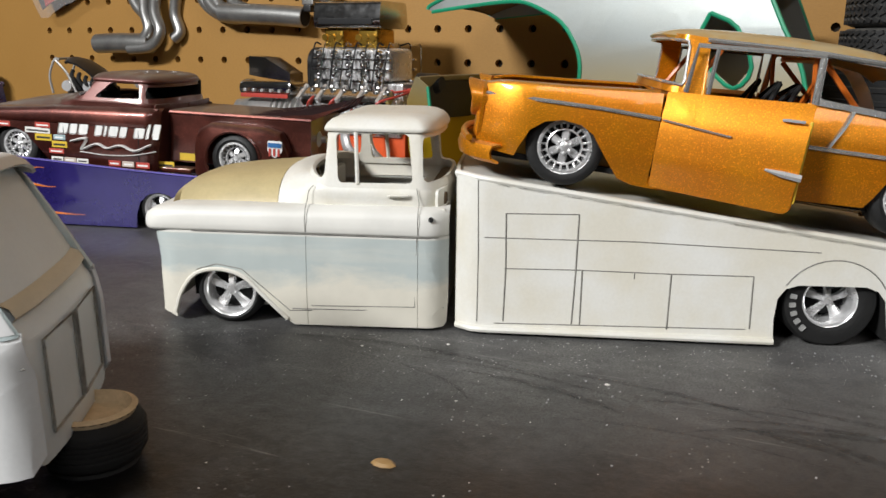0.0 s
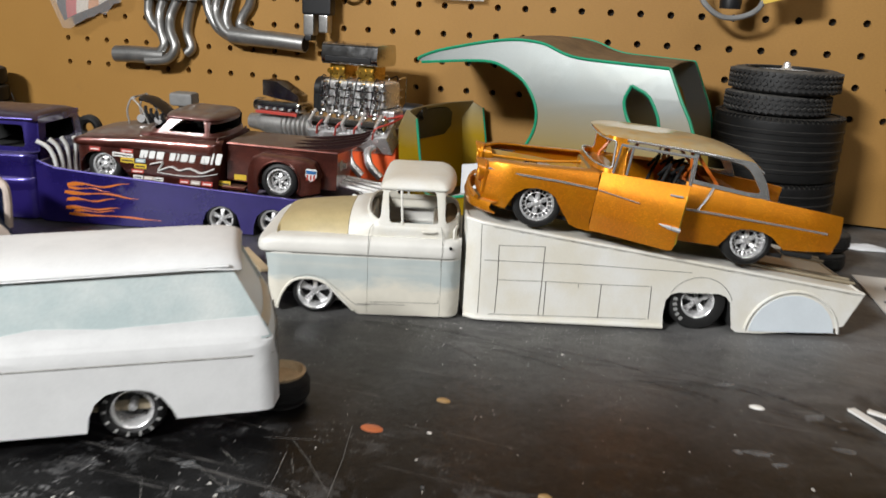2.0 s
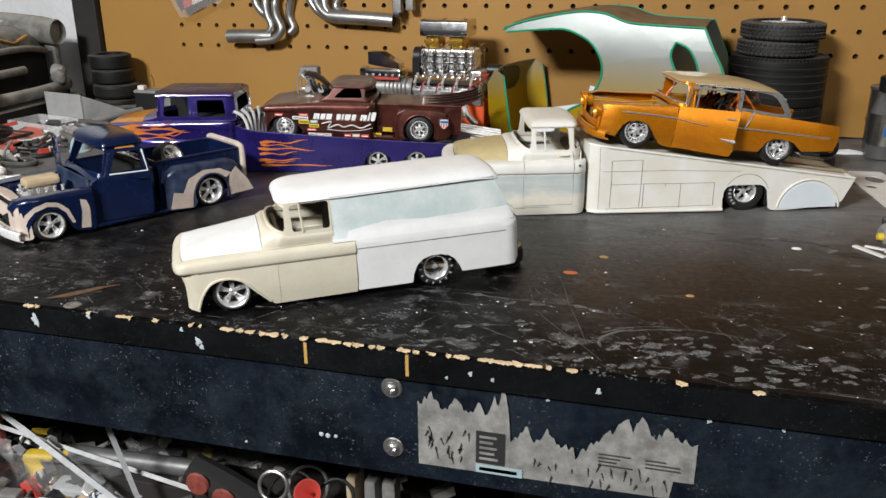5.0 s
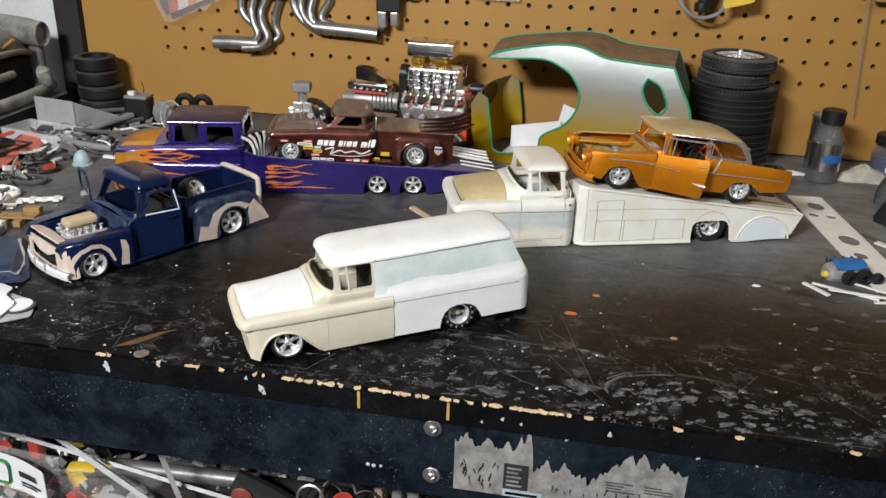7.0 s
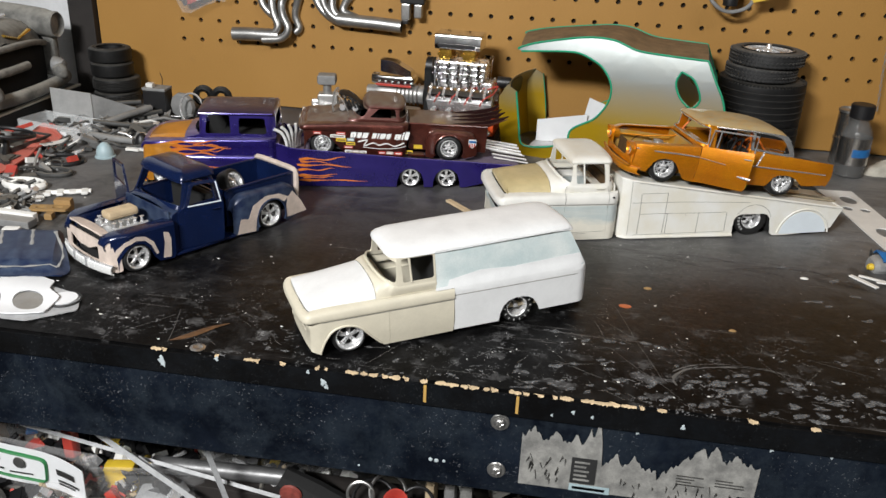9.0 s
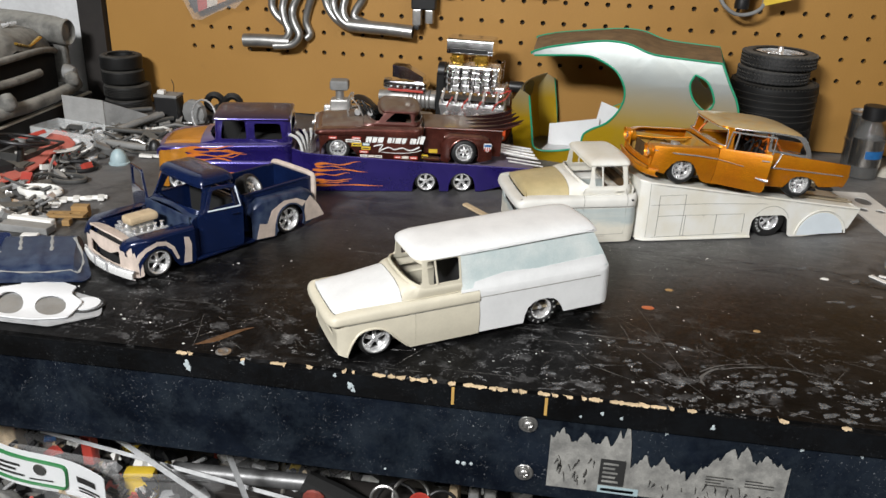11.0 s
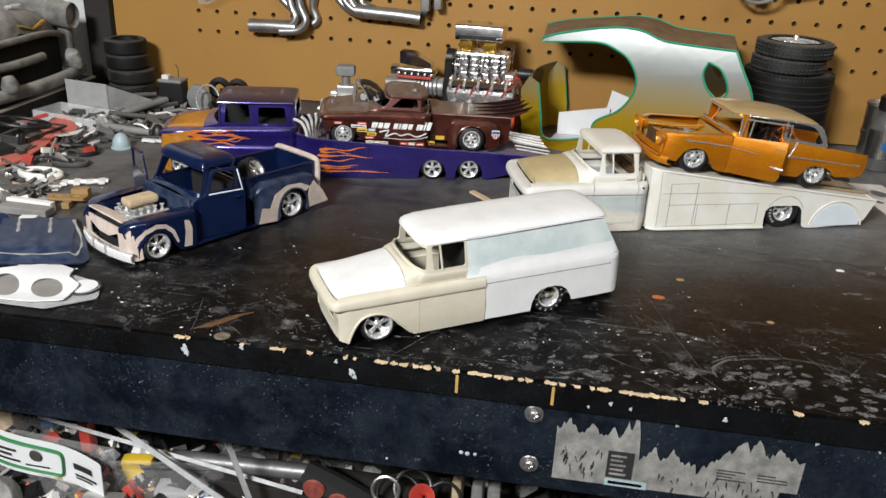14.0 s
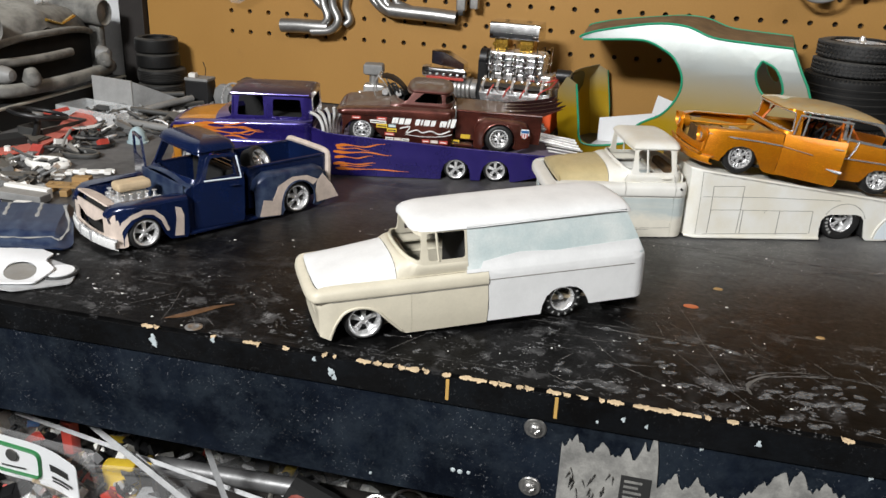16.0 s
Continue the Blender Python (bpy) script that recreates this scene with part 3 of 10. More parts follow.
def thicken(bm, t):
    """Gives a sheet thickness behind its faces, with rims along its open edges."""
    bmesh.ops.recalc_face_normals(bm, faces=bm.faces)
    bm.normal_update()
    if sum(f.calc_area() * f.normal.dot(f.calc_center_median() - Vector((0, 0, 10))) for f in bm.faces) < 0:
        bmesh.ops.reverse_faces(bm, faces=bm.faces)
        bm.normal_update()
    faces, rim = bm.faces[:], [(e.verts[0], e.verts[1], e.link_faces[0]) for e in bm.edges if len(e.link_faces) == 1]
    back = {v: bm.verts.new(v.co - v.normal * t) for v in bm.verts[:]}
    for f in faces:
        bm.faces.new([back[v] for v in reversed(f.verts)])
    for a, b, f in rim:
        vs = f.verts[:]
        if vs[(vs.index(a) + 1) % len(vs)] != b:
            a, b = b, a
        bm.faces.new((b, a, back[a], back[b]))


def plate(outer, holes=(), fmap=None, t=1.0, du=6.0, dv=6.0):
    """A panel cut to an outline with openings, bent by fmap(u, v) -> xyz, with thickness t."""
    bm = bmesh.new()
    edges = []
    for loop in (outer, *holes):
        vs = [bm.verts.new((u, v, 0)) for u, v in loop]
        edges += [bm.edges.new((a, b)) for a, b in zip(vs, vs[1:] + vs[:1])]
    bmesh.ops.triangle_fill(bm, edges=edges, use_beauty=True, use_dissolve=False)
    us, vs_ = [p[0] for p in outer], [p[1] for p in outer]
    for lo, hi, d, no in ((min(us), max(us), du, (1, 0, 0)), (min(vs_), max(vs_), dv, (0, 1, 0))):
        n = int((hi - lo) / d) if d else 0
        for k in range(1, n + 1):
            c = lo + (hi - lo) * k / (n + 1)
            bmesh.ops.bisect_plane(bm, geom=bm.verts[:] + bm.edges[:] + bm.faces[:], plane_co=Vector(no) * c, plane_no=no, dist=0.0005)
    bmesh.ops.remove_doubles(bm, verts=bm.verts, dist=0.22)
    bmesh.ops.dissolve_degenerate(bm, edges=bm.edges, dist=0.05)
    bmesh.ops.recalc_face_normals(bm, faces=bm.faces)
    if fmap:
        for v in bm.verts:
            v.co = fmap(v.co.x, v.co.y)
    if t:
        thicken(bm, t)
    return bm


def arc(cx, cy, r, a0, a1, n=10):
    return [(cx + r * math.cos(radians(a0 + (a1 - a0) * k / n)), cy + r * math.sin(radians(a0 + (a1 - a0) * k / n))) for k in range(n + 1)]


def lerp_table(tab):
    """A piecewise smooth function through (x, y) pairs."""
    def f(x):
        if x <= tab[0][0]:
            return tab[0][1]
        for (a, p), (b, q) in zip(tab, tab[1:]):
            if x <= b:
                t = (x - a) / (b - a)
                return p + (q - p) * t
        return tab[-1][1]
    return f


def crowned(bm, us, half, zedge, zmid, n=12, power=2.6, t=0.0):
    """A skin across the car: at each u from -half to half, zedge at its rims and zmid at its middle."""
    rows = []
    for u in us:
        w, ze, zm = half(u), zedge(u), zmid(u)
        row = []
        for k in range(n + 1):
            s = -1 + 2 * k / n
            s = math.copysign(abs(s) ** 0.75, s)
            row.append((u, w * s, ze + (zm - ze) * max(0.0, 1 - abs(s) ** power) ** (1 / 1.6)))
        rows.append(row)
    rows_mesh(bm, rows)
    if t:
        bmesh.ops.recalc_face_normals(bm, faces=bm.faces)
        thicken(bm, t)


def span(a, b, n):
    return [a + (b - a) * k / n for k in range(n + 1)]


WHEELS = {}


def wheel(parent, x, y, z, r, w, rim, style="star", mat_rim=None, label=""):
    """A wheel on an axle along y whose face looks to -y (or to +y where y is positive)."""
    key = (r, w, rim, style)
    if key not in WHEELS:
        bt = bmesh.new()
        lathe(bt, [(rim, -w * 0.42), (rim + (r - rim) * 0.35, -w * 0.5), (r - 1.2, -w * 0.46), (r - 0.3, -w * 0.38), (r, -w * 0.25), (r, w * 0.25), (r - 0.3, w * 0.38), (r - 1.2, w * 0.46), (rim, w * 0.42), (rim - 0.5, 0)], 36, "y", close=True)
        br = bmesh.new()
        lathe(br, [(rim - 0.2, -w * 0.44), (rim + 0.35, -w * 0.46), (rim + 0.3, -w * 0.40), (rim - 0.5, -w * 0.36), (rim * 0.9, -w * 0.05), (rim * 0.88, w * 0.3), (rim * 0.84, w * 0.3), (rim * 0.85, -w * 0.05), (rim - 1.0, -w * 0.36)], 36, "y", close=True)
        lathe(br, [(0.01, -w * 0.36), (rim * 0.16, -w * 0.35), (rim * 0.24, -w * 0.28), (rim * 0.24, w * 0.25), (0.01, w * 0.25)], 14, "y")
        n = {"star": 5, "pro": 8, "dish": 0, "bead": 6}[style]
        for k in range(n):
            mtx = Matrix.Rotation(2 * math.pi * k / n, 4, "Y")
            wd = rim * (0.17 if style in ("star", "bead") else 0.10)
            rows = []
            for rr, ww, yy in ((rim * 0.15, wd * 0.8, -w * 0.31), (rim * 0.5, wd, -w * 0.24), (rim * (0.66 if style == "bead" else 0.88), wd * (0.7 if style == "bead" else 1.5), -w * (0.2 if style == "bead" else 0.12))):
                rows.append([mtx @ Vector(p) for p in ((-ww, yy + 1.0, rr), (-ww * 0.6, yy, rr), (ww * 0.6, yy, rr), (ww, yy + 1.0, rr))])
            rows_mesh(br, rows, True, True)
        if style == "bead":
            lathe(br, [(rim * 0.62, -w * 0.26), (rim * 0.66, -w * 0.32), (rim * 0.70, -w * 0.30), (rim * 0.70, -w * 0.16), (rim * 0.62, -w * 0.16)], 32, "y", close=True)
            lathe(br, [(rim * 0.88, -w * 0.36), (rim * 0.90, -w * 0.46), (rim * 0.99, -w * 0.47), (rim, -w * 0.36)], 36, "y", close=True)
            for k in range(20):
                a = 2 * math.pi * k / 20
                lathe(br, [(0.42, -w * 0.50), (0.55, -w * 0.44)], 6, "y", (rim * 0.94 * math.cos(a), 0, rim * 0.94 * math.sin(a)))
                tube(br, [(rim * 0.70 * math.cos(a), -w * 0.24, rim * 0.70 * math.sin(a)), (rim * 0.89 * math.cos(a), -w * 0.30, rim * 0.89 * math.sin(a))], 0.42, 5)
            for k in range(6):
                a = 2 * math.pi * (k + 0.5) / 6
                lathe(br, [(0.1, -w * 0.40), (0.55, -w * 0.38), (0.6, -w * 0.28)], 6, "y", (rim * 0.26 * math.cos(a), 0, rim * 0.26 * math.sin(a)))
        if style == "pro":
            for k in range(16):
                a = 2 * math.pi * k / 16
                lathe(br, [(0.5, -w * 0.40), (0.5, -w * 0.36)], 6, "y", (rim * 0.9 * math.cos(a), 0, rim * 0.9 * math.sin(a)))
        # dark disc stands in for the shade behind the spokes
        bb = bmesh.new()
        lathe(bb, [(0.1, w * 0.14), (rim * 0.86, w * 0.14), (rim * 0.86, w * 0.24), (0.1, w * 0.24)], 28, "y")
        WHEELS[key] = (mesh_of("wheel", br, mat_rim or M_CHROME), mesh_of("tyre", bt, M_TYRE), mesh_of("wheel_shade_disc", bb, M_GREYD if style == "dish" else M_MATT))
    rimme, tyreme, backme = WHEELS[key]
    m = Matrix.Translation(Vector((x, y, z)) * MM) @ Matrix.Rotation(0 if y < 0 else math.pi, 4, "Z")
    wo = part("wheel", rimme, None, parent, label, m=m)
    part("tyre", tyreme, None, wo)
    part("wheel_shade_disc", backme, None, wo)
    return wo


def place(p0, head, half, lift=0.0, pitch=0.0):
    """The pose of a car whose near flank passes the point p0 on the bench, its front to -x."""
    h = radians(head)
    return Matrix.Translation((p0[0] - math.sin(h) * half * MM, p0[1] + math.cos(h) * half * MM, lift * MM)) @ Matrix.Rotation(h, 4, "Z") @ Matrix.Rotation(radians(pitch), 4, "Y")


# ---- the room ----
def structure(name, label, bm, material, category="structure", m=None):
    ob = part(name, bm, material, None, label, m=m)
    ob["kind"], ob["category"] = "structure", category
    return ob


structure("floor", "grey concrete workshop floor below the bench", boxed(-2600, 3200, -2600, 1100, -960, -900), M_FLOOR, "floor")
structure("ceiling", "plain painted ceiling over the workshop", boxed(-2600, 3200, -2600, 1100, 1620, 1680), M_ROOM, "ceiling")
structure("wall_north", "white painted wall behind the bench", boxed(-2600, 3200, 1024, 1100, -900, 1620), M_WALL, "wall")
structure("wall_south", "plain painted wall behind the camera", boxed(-2600, 3200, -2600, -2540, -900, 1620), M_ROOM, "wall")
structure("wall_west", "plain painted side wall", boxed(-2600, -2540, -2540, 1024, -900, 1620), M_ROOM, "wall")
structure("wall_east", "plain painted side wall", boxed(3140, 3200, -2540, 1024, -900, 1620), M_ROOM, "wall")


def build_pegboard():
    """A hardboard sheet pierced on a one inch grid, fixed just off the wall."""
    p, r, cols, rws = 25.4, 3.1, 50, 19
    x0, z0, yf, yb = -p / 2, 83.0 - p / 2, 1000.0, 1006.0
    bm = bmesh.new()
    circle = [(r * math.cos(radians(45 * k)), r * math.sin(radians(45 * k))) for k in range(8)]
    square = [(p / 2, 0), (p / 2, p / 2), (0, p / 2), (-p / 2, p / 2), (-p / 2, 0), (-p / 2, -p / 2), (0, -p / 2), (p / 2, -p / 2)]
    for i in range(cols):
        for j in range(rws):
            cx, cz = i * p, 83.0 + j * p
            o = [bm.verts.new((cx + a, yf, cz + b)) for a, b in square]
            c = [bm.verts.new((cx + a, yf, cz + b)) for a, b in circle]
            d = [bm.verts.new((cx + a, yb, cz + b)) for a, b in circle]
            for k in range(8):
                n = (k + 1) % 8
                bm.faces.new((o[k], o[n], c[n], c[k]))
                bm.faces.new((c[k], c[n], d[n], d[k]))
    x1, z1 = x0 + cols * p, z0 + rws * p
    for a, b, c, d in ((-119, x0, 2, z1), (x0, x1, 2, z0)):
        vs = [bm.verts.new(q) for q in ((a, yf, c), (b, yf, c), (b, yf, d), (a, yf, d))]
        bm.faces.new(vs)
    # backing sheet, painted dark in place of the shade inside the holes
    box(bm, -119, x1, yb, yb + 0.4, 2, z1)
    # unseen plain strip, added so the bench reflects brown instead of white wall
    box(bm, -119, x1, yf, yb, z1, 1500)
    for v in bm.verts:
        v.co.z += 0.0085 * v.co.x * min(1.0, v.co.z / 40)
    ob = structure("pegboard", "tan hardboard pegboard with rows of round holes", bm, M_BOARD, "pegboard")
    ob.data.materials.append(M_HOLESHADE)
    cn = ob.data.attributes.get("custom_normal")
    if cn:
        ob.data.attributes.remove(cn)
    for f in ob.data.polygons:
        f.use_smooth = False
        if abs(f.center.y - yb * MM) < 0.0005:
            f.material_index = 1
    return ob


build_pegboard()
structure("trim_post", "dark stained timber post beside the pegboard", boxed(-156, -120.5, 990, 1022, 1, 900, r=1.5), M_POST, "trim")


def build_bench():
    b = thing("workbench", Matrix.Identity(4), "black painted wooden workbench with chipped front edge", "workbench")
    bm = bmesh.new()
    box(bm, -700, 1500, 387, 1022, -18, 0)
    bmesh.ops.bevel(bm, geom=[e for e in bm.edges if all(abs(v.co.y - 387) < 1 for v in e.verts) and abs(e.verts[0].co.z - e.verts[1].co.z) < 1], offset=1.4, segments=2, affect="EDGES")
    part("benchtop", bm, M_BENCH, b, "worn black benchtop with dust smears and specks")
    part("edge_band", boxed(-700, 1500, 385.4, 387.4, -17.6, -1.6), M_EDGE, b, "black painted front edge")
    part("apron", boxed(-700, 1500, 388.5, 420, -81, -18.1, r=0.6), M_APRON, b, "dark blue painted apron board")
    for x in (-640, 1440):
        part("leg", boxed(x - 40, x + 40, 425, 505, -900, -18.1, r=2), M_APRON, b)
        part("leg", boxed(x - 40, x + 40, 930, 1010, -900, -18.1, r=2), M_APRON, b)
    part("lower_shelf", boxed(-690, 1490, 396, 1004, -235, -214, r=1), M_POST, b, "dark lower shelf full of parts")
    part("shelf_back", boxed(-690, 1490, 1005, 1015, -213, -19), M_POST, b)
    # fixings
    for z in (-25, -63):
        bm = bmesh.new()
        lathe(bm, [(0.1, 0), (6.0, 0), (6.2, -0.5), (5.6, -1.2), (4.0, -1.3), (3.8, -2.0), (3.1, -3.2), (1.8, -3.8), (0.1, -4.0)], 24, "y", (488, 388.4, z))
        for k in range(4):
            a = radians(90 * k + 20)
            tube(bm, [(488 + 1.2 * math.cos(a), 384.4, z + 1.2 * math.sin(a)), (488 + 2.8 * math.cos(a), 384.6, z + 2.8 * math.sin(a))], 0.5, 5)
        part("bolt", bm, M_STEEL, b, "steel bolt with washer")
    bm = bmesh.new()
    lathe(bm, [(0.1, 0.0), (5.0, 0.0), (5.2, 0.35), (3.4, 0.7), (2.6, 0.25), (0.1, 0.2)], 20, "z", (284, 392.5, 0.05))
    part("screw", bm, M_STEEL, b, "countersunk steel screw")
    # chips of bare wood along the front edge
    rnd = random.Random(4)
    for cx, ln in ((258, 8), (264, 3), (300, 3), (322, 7), (327, 4), (345, 4), (368, 3), (374, 2), (391, 9), (399, 5), (405, 6), (413, 4), (419, 8), (427, 3), (438, 5), (449, 8), (456, 9), (464, 5), (470, 7), (478, 4), (483, 5), (496, 8), (503, 4), (512, 4), (521, 3), (528, 9), (541, 9), (550, 12), (558, 6), (566, 10), (574, 3), (586, 6), (640, 6), (676, 6), (742, 7)):
        n = 12
        bm = bmesh.new()
        ln = ln * 0.95
        lean, deep, peak = rnd.uniform(-4.5, 3), rnd.uniform(0.8, 3.2), rnd.uniform(0.25, 0.75)
        top, edge, low = [], [], []
        for k in range(n + 1):
            s = k / n
            env = min(s / peak, (1 - s) / (1 - peak)) ** 0.9
            x = cx - ln / 2 + ln * s
            top.append((x + lean * env, 387 + env * deep * rnd.uniform(0.1, 1.35), 0.12))
            edge.append((x, 385.6, 0.05 - 0.4 * env))
            low.append((x, 385.2, -0.3 - env * rnd.uniform(0.0, 1.7)))
        rows_mesh(bm, [top, edge, low])
        part("wood_chip", bm, M_RAW, b)
    for x in (439, 498):
        part("yellow_mark", boxed(x - 0.9, x + 0.9, 385.0, 385.5, -15, -2.2), M_STRIPE, b)
    # the torn paper label
    rnd = random.Random(9)
    tops = []
    for k in range(111):
        s = k / 110
        x = 503 + 143 * s
        base = -33 if s < 0.36 else -46 if s < 0.62 else -33
        spike = 0
        for c, h, wd in ((0.05, 8, .05), (0.15, 9, .03), (0.24, 6, .03), (0.30, 10, .03), (0.335, 19, .022), (0.42, 8, .04), (0.5, 7, .05), (0.78, 8, .04), (0.84, 11, .04), (0.93, 5, .04)):
            spike = max(spike, h * max(0.0, 1 - abs(s - c) / wd))
        if 0.6 < s < 0.72:
            base = -53 + (s - 0.6) * 160
        tops.append((x, base + spike * 1.15 + rnd.uniform(-2.6, 1.6)))
    tops[0], right = (503, -30), [(648, -36), (651, -33.5), (646, -40), (647, -50), (643, -58), (640, -60)]
    bm = bmesh.new()
    rows = [[(x, 387.7, -71 + 0.012 * (x - 503) + (11 if x > 640 else 0)), (x, 387.2, z)] for x, z in tops + [(648, -36), (651, -34)]]
    rows_mesh(bm, rows)
    rows_mesh(bm, [[(x, 388.6, z) for x, _, z in row] for row in rows])
    label = part("torn_label", bm, M_TORN, b, "grey paper label torn off in strips")
    part("print_block", boxed(536, 552, 386.9, 387.3, -64, -44), M_INK, label)
    bm = bmesh.new()
    for k in range(5):
        box(bm, 538, 549 - rnd.uniform(0, 4), 386.6, 386.9, -48 - 3.4 * k, -46.6 - 3.4 * k)
    part("print_bars", bm, M_TORN, label)
    part("blue_strip", boxed(536, 562, 386.9, 387.3, -70.2, -65), M_PALEBLUE, label)
    part("print_words", boxed(538, 559, 386.9, 387.2, -68.8, -66.6), M_INK, label)
    bm = bmesh.new()
    for k in range(7):
        z = -48 - 2.2 * (k % 4)
        x = 602 + (24 if k > 3 else 0)
        box(bm, x, x + rnd.uniform(9, 18), 387.0, 387.3, z, z + 0.8)
    part("print_lines", bm, M_GREYD, label)
    for k in range(44):
        bm = bmesh.new()
        x, z = (rnd.uniform(506, 532), rnd.uniform(-64, -44)) if k % 2 else (rnd.uniform(560, 640), rnd.uniform(-66, -52))
        tube(bm, [(x, 387.2, z), (x + rnd.uniform(-2, 2), 387.2, z - rnd.uniform(3, 8))], [1.4, 0.3], 4, flat=0.2)
        part("torn_streak", bm, M_GREYD, label)
    # spilt paint on the edge and apron
    for x, z, r in ((261, -8, 2.6), (262, -11, 2.0), (300, -2, 1.6), (362, -3.5, 1.3), (372, -10, 2.3), (374, -13, 1.7), (533, -9, 1.3), (545, -11, 1.1), (600, -10, 1.6), (574, -20, 1.3), (655, -20, 1.6), (520, -13, 0.9), (690, -20, 1.3)):
        bm = bmesh.new()
        lathe(bm, [(0.1, 385.05), (r * 0.85, 385.1), (r, 385.4)] if z > -18 else [(0.1, 388.1), (r * 0.85, 388.15), (r, 388.6)], 12, "y", (x, 0, z))
        for v in bm.verts:
            a = math.atan2(v.co.z - z, v.co.x - x)
            q = 1 + 0.28 * math.sin(3 * a + x) + 0.2 * math.sin(5 * a + z)
            v.co.x, v.co.z = x + (v.co.x - x) * q * 0.85, z + (v.co.z - z) * q * 1.15
        part("paint_drip", bm, M_DRIP, b)
    for x, z, r in ((444, -62, 1.5), (448, -62.4, 1.6), (453, -62, 1.2), (395, -75, 0.9)):
        bm = bmesh.new()
        lathe(bm, [(0.1, 387.7), (r * 0.7, 387.9), (r, 388.5)], 10, "y", (x, 0, z))
        part("paint_drip", bm, M_DRIP, b)
    return b


build_bench()


def bench_marks():
    """Loose flecks, drops and scratches on the benchtop."""
    rnd = random.Random(21)
    bm = bmesh.new()
    for k in range(300):
        x, y = rnd.uniform(60, 900), rnd.uniform(392, 640) if k % 3 else rnd.uniform(390, 470)
        r = rnd.choice((0.25, 0.3, 0.35, 0.45, 0.6, 0.9)) * rnd.uniform(0.7, 1.2)
        n = 6
        vs = [bm.verts.new((x + r * rnd.uniform(0.6, 1.6) * math.cos(6.283 * i / n), y + r * rnd.uniform(0.6, 1.2) * math.sin(6.283 * i / n), 0.12)) for i in range(n)]
        tip = bm.verts.new((x, y, 0.12 + r * 0.35))
        for i in range(n):
            bm.faces.new((vs[i], vs[(i + 1) % n], tip))
    for k in range(900):
        x = rnd.uniform(430, 800)
        y = 624 + (x - 493) * 0.325 - 2 - (rnd.expovariate(1 / 11) if k % 3 else rnd.expovariate(1 / 60))
        r = rnd.choice((0.08, 0.1, 0.13, 0.17, 0.24))
        vs = [bm.verts.new((x + r * rnd.uniform(0.6, 1.5) * math.cos(6.283 * i / 5), y + r * rnd.uniform(0.6, 1.5) * math.sin(6.283 * i / 5), 0.1)) for i in range(5)]
        bm.faces.new(vs)
    ob = part("plastic_flecks", bm, M_WHITEP, None, "white flecks of filed plastic strewn over the bench")
    tagged(ob, "", "debris", "", "stuff")
    bm = bmesh.new()
    for pts in ([(250, 440), (262, 395)], [(345, 470), (380, 430)], [(560, 520), (590, 420)], [(556, 455), (600, 400)], [(600, 470), (640, 440)], [(545, 500), (575, 470)], [(520, 430), (560, 410)], [(250, 432), (225, 400)], [(690, 470), (730, 455)]):
        (x0, y0), (x1, y1) = pts
        tube(bm, [(x0 + (x1 - x0) * s + rnd.uniform(-1, 1), y0 + (y1 - y0) * s, 0.06) for s in (0, 0.25, 0.5, 0.75, 1)], 0.16, 4, flat=0.3)
    ob = part("scratches", bm, M_GLUE, None, "pale scratches scored into the black bench")
    tagged(ob, "", "scratches", "", "stuff")
    # dried films and smudges towards the front
    bm = bmesh.new()
    for k in range(210):
        if k < 95:
            x, y = rnd.gauss(650, 62), 392 + abs(rnd.gauss(0, 30))
        elif k < 150:
            x, y = rnd.uniform(500, 830), rnd.uniform(394, 480)
        elif k < 185:
            x, y = rnd.uniform(700, 880), rnd.uniform(470, 640)
        else:
            x, y = rnd.uniform(330, 520), rnd.uniform(391, 425)
        r = rnd.choice((1.0, 1.4, 1.8, 2.4, 3.2)) * (0.6 if k >= 185 else 1.0)
        turn, n, st = rnd.uniform(-0.5, 0.9), 14, rnd.uniform(1.1, 2.2)
        vs = []
        for i in range(n):
            a = 6.283 * i / n
            q = r * rnd.uniform(0.62, 1.2)
            u, w = q * st * math.cos(a), q * 0.8 * math.sin(a)
            vs.append(bm.verts.new((x + u * math.cos(turn) - w * math.sin(turn), max(389.0, y + u * math.sin(turn) + w * math.cos(turn)), 0.05 + 0.0002 * k)))
        bm.faces.new(vs)
    ob = part("dried_smudges", bm, M_SMUDGE, None, "grey smudges of dried glue and primer on the bench")
    tagged(ob, "", "smudges", "", "stuff")
    bm = bmesh.new()
    for k in range(46):
        x, y = rnd.gauss(575, 70), rnd.uniform(394, 500)
        if k % 4 == 0:
            x, y = rnd.uniform(210, 330), rnd.uniform(392, 450)
        ln, a = rnd.uniform(5, 34), rnd.choice((-1.15, -0.75, -0.6, 0.25, 0.9)) + rnd.uniform(-0.2, 0.2)
        x1, y1 = x + ln * math.cos(a), max(390, y + ln * math.sin(a))
        tube(bm, [(x + (x1 - x) * s + rnd.uniform(-0.4, 0.4), y + (y1 - y) * s, 0.07) for s in (0, 0.3, 0.6, 1)], [0.04, 0.13, 0.12, 0.04], 4, flat=0.3)
    ob = part("fine_scratches", bm, M_SCORE, None, "fine pale hairline scratches in the bench paint")
    tagged(ob, "", "scratches", "", "stuff")
    bm = bmesh.new()
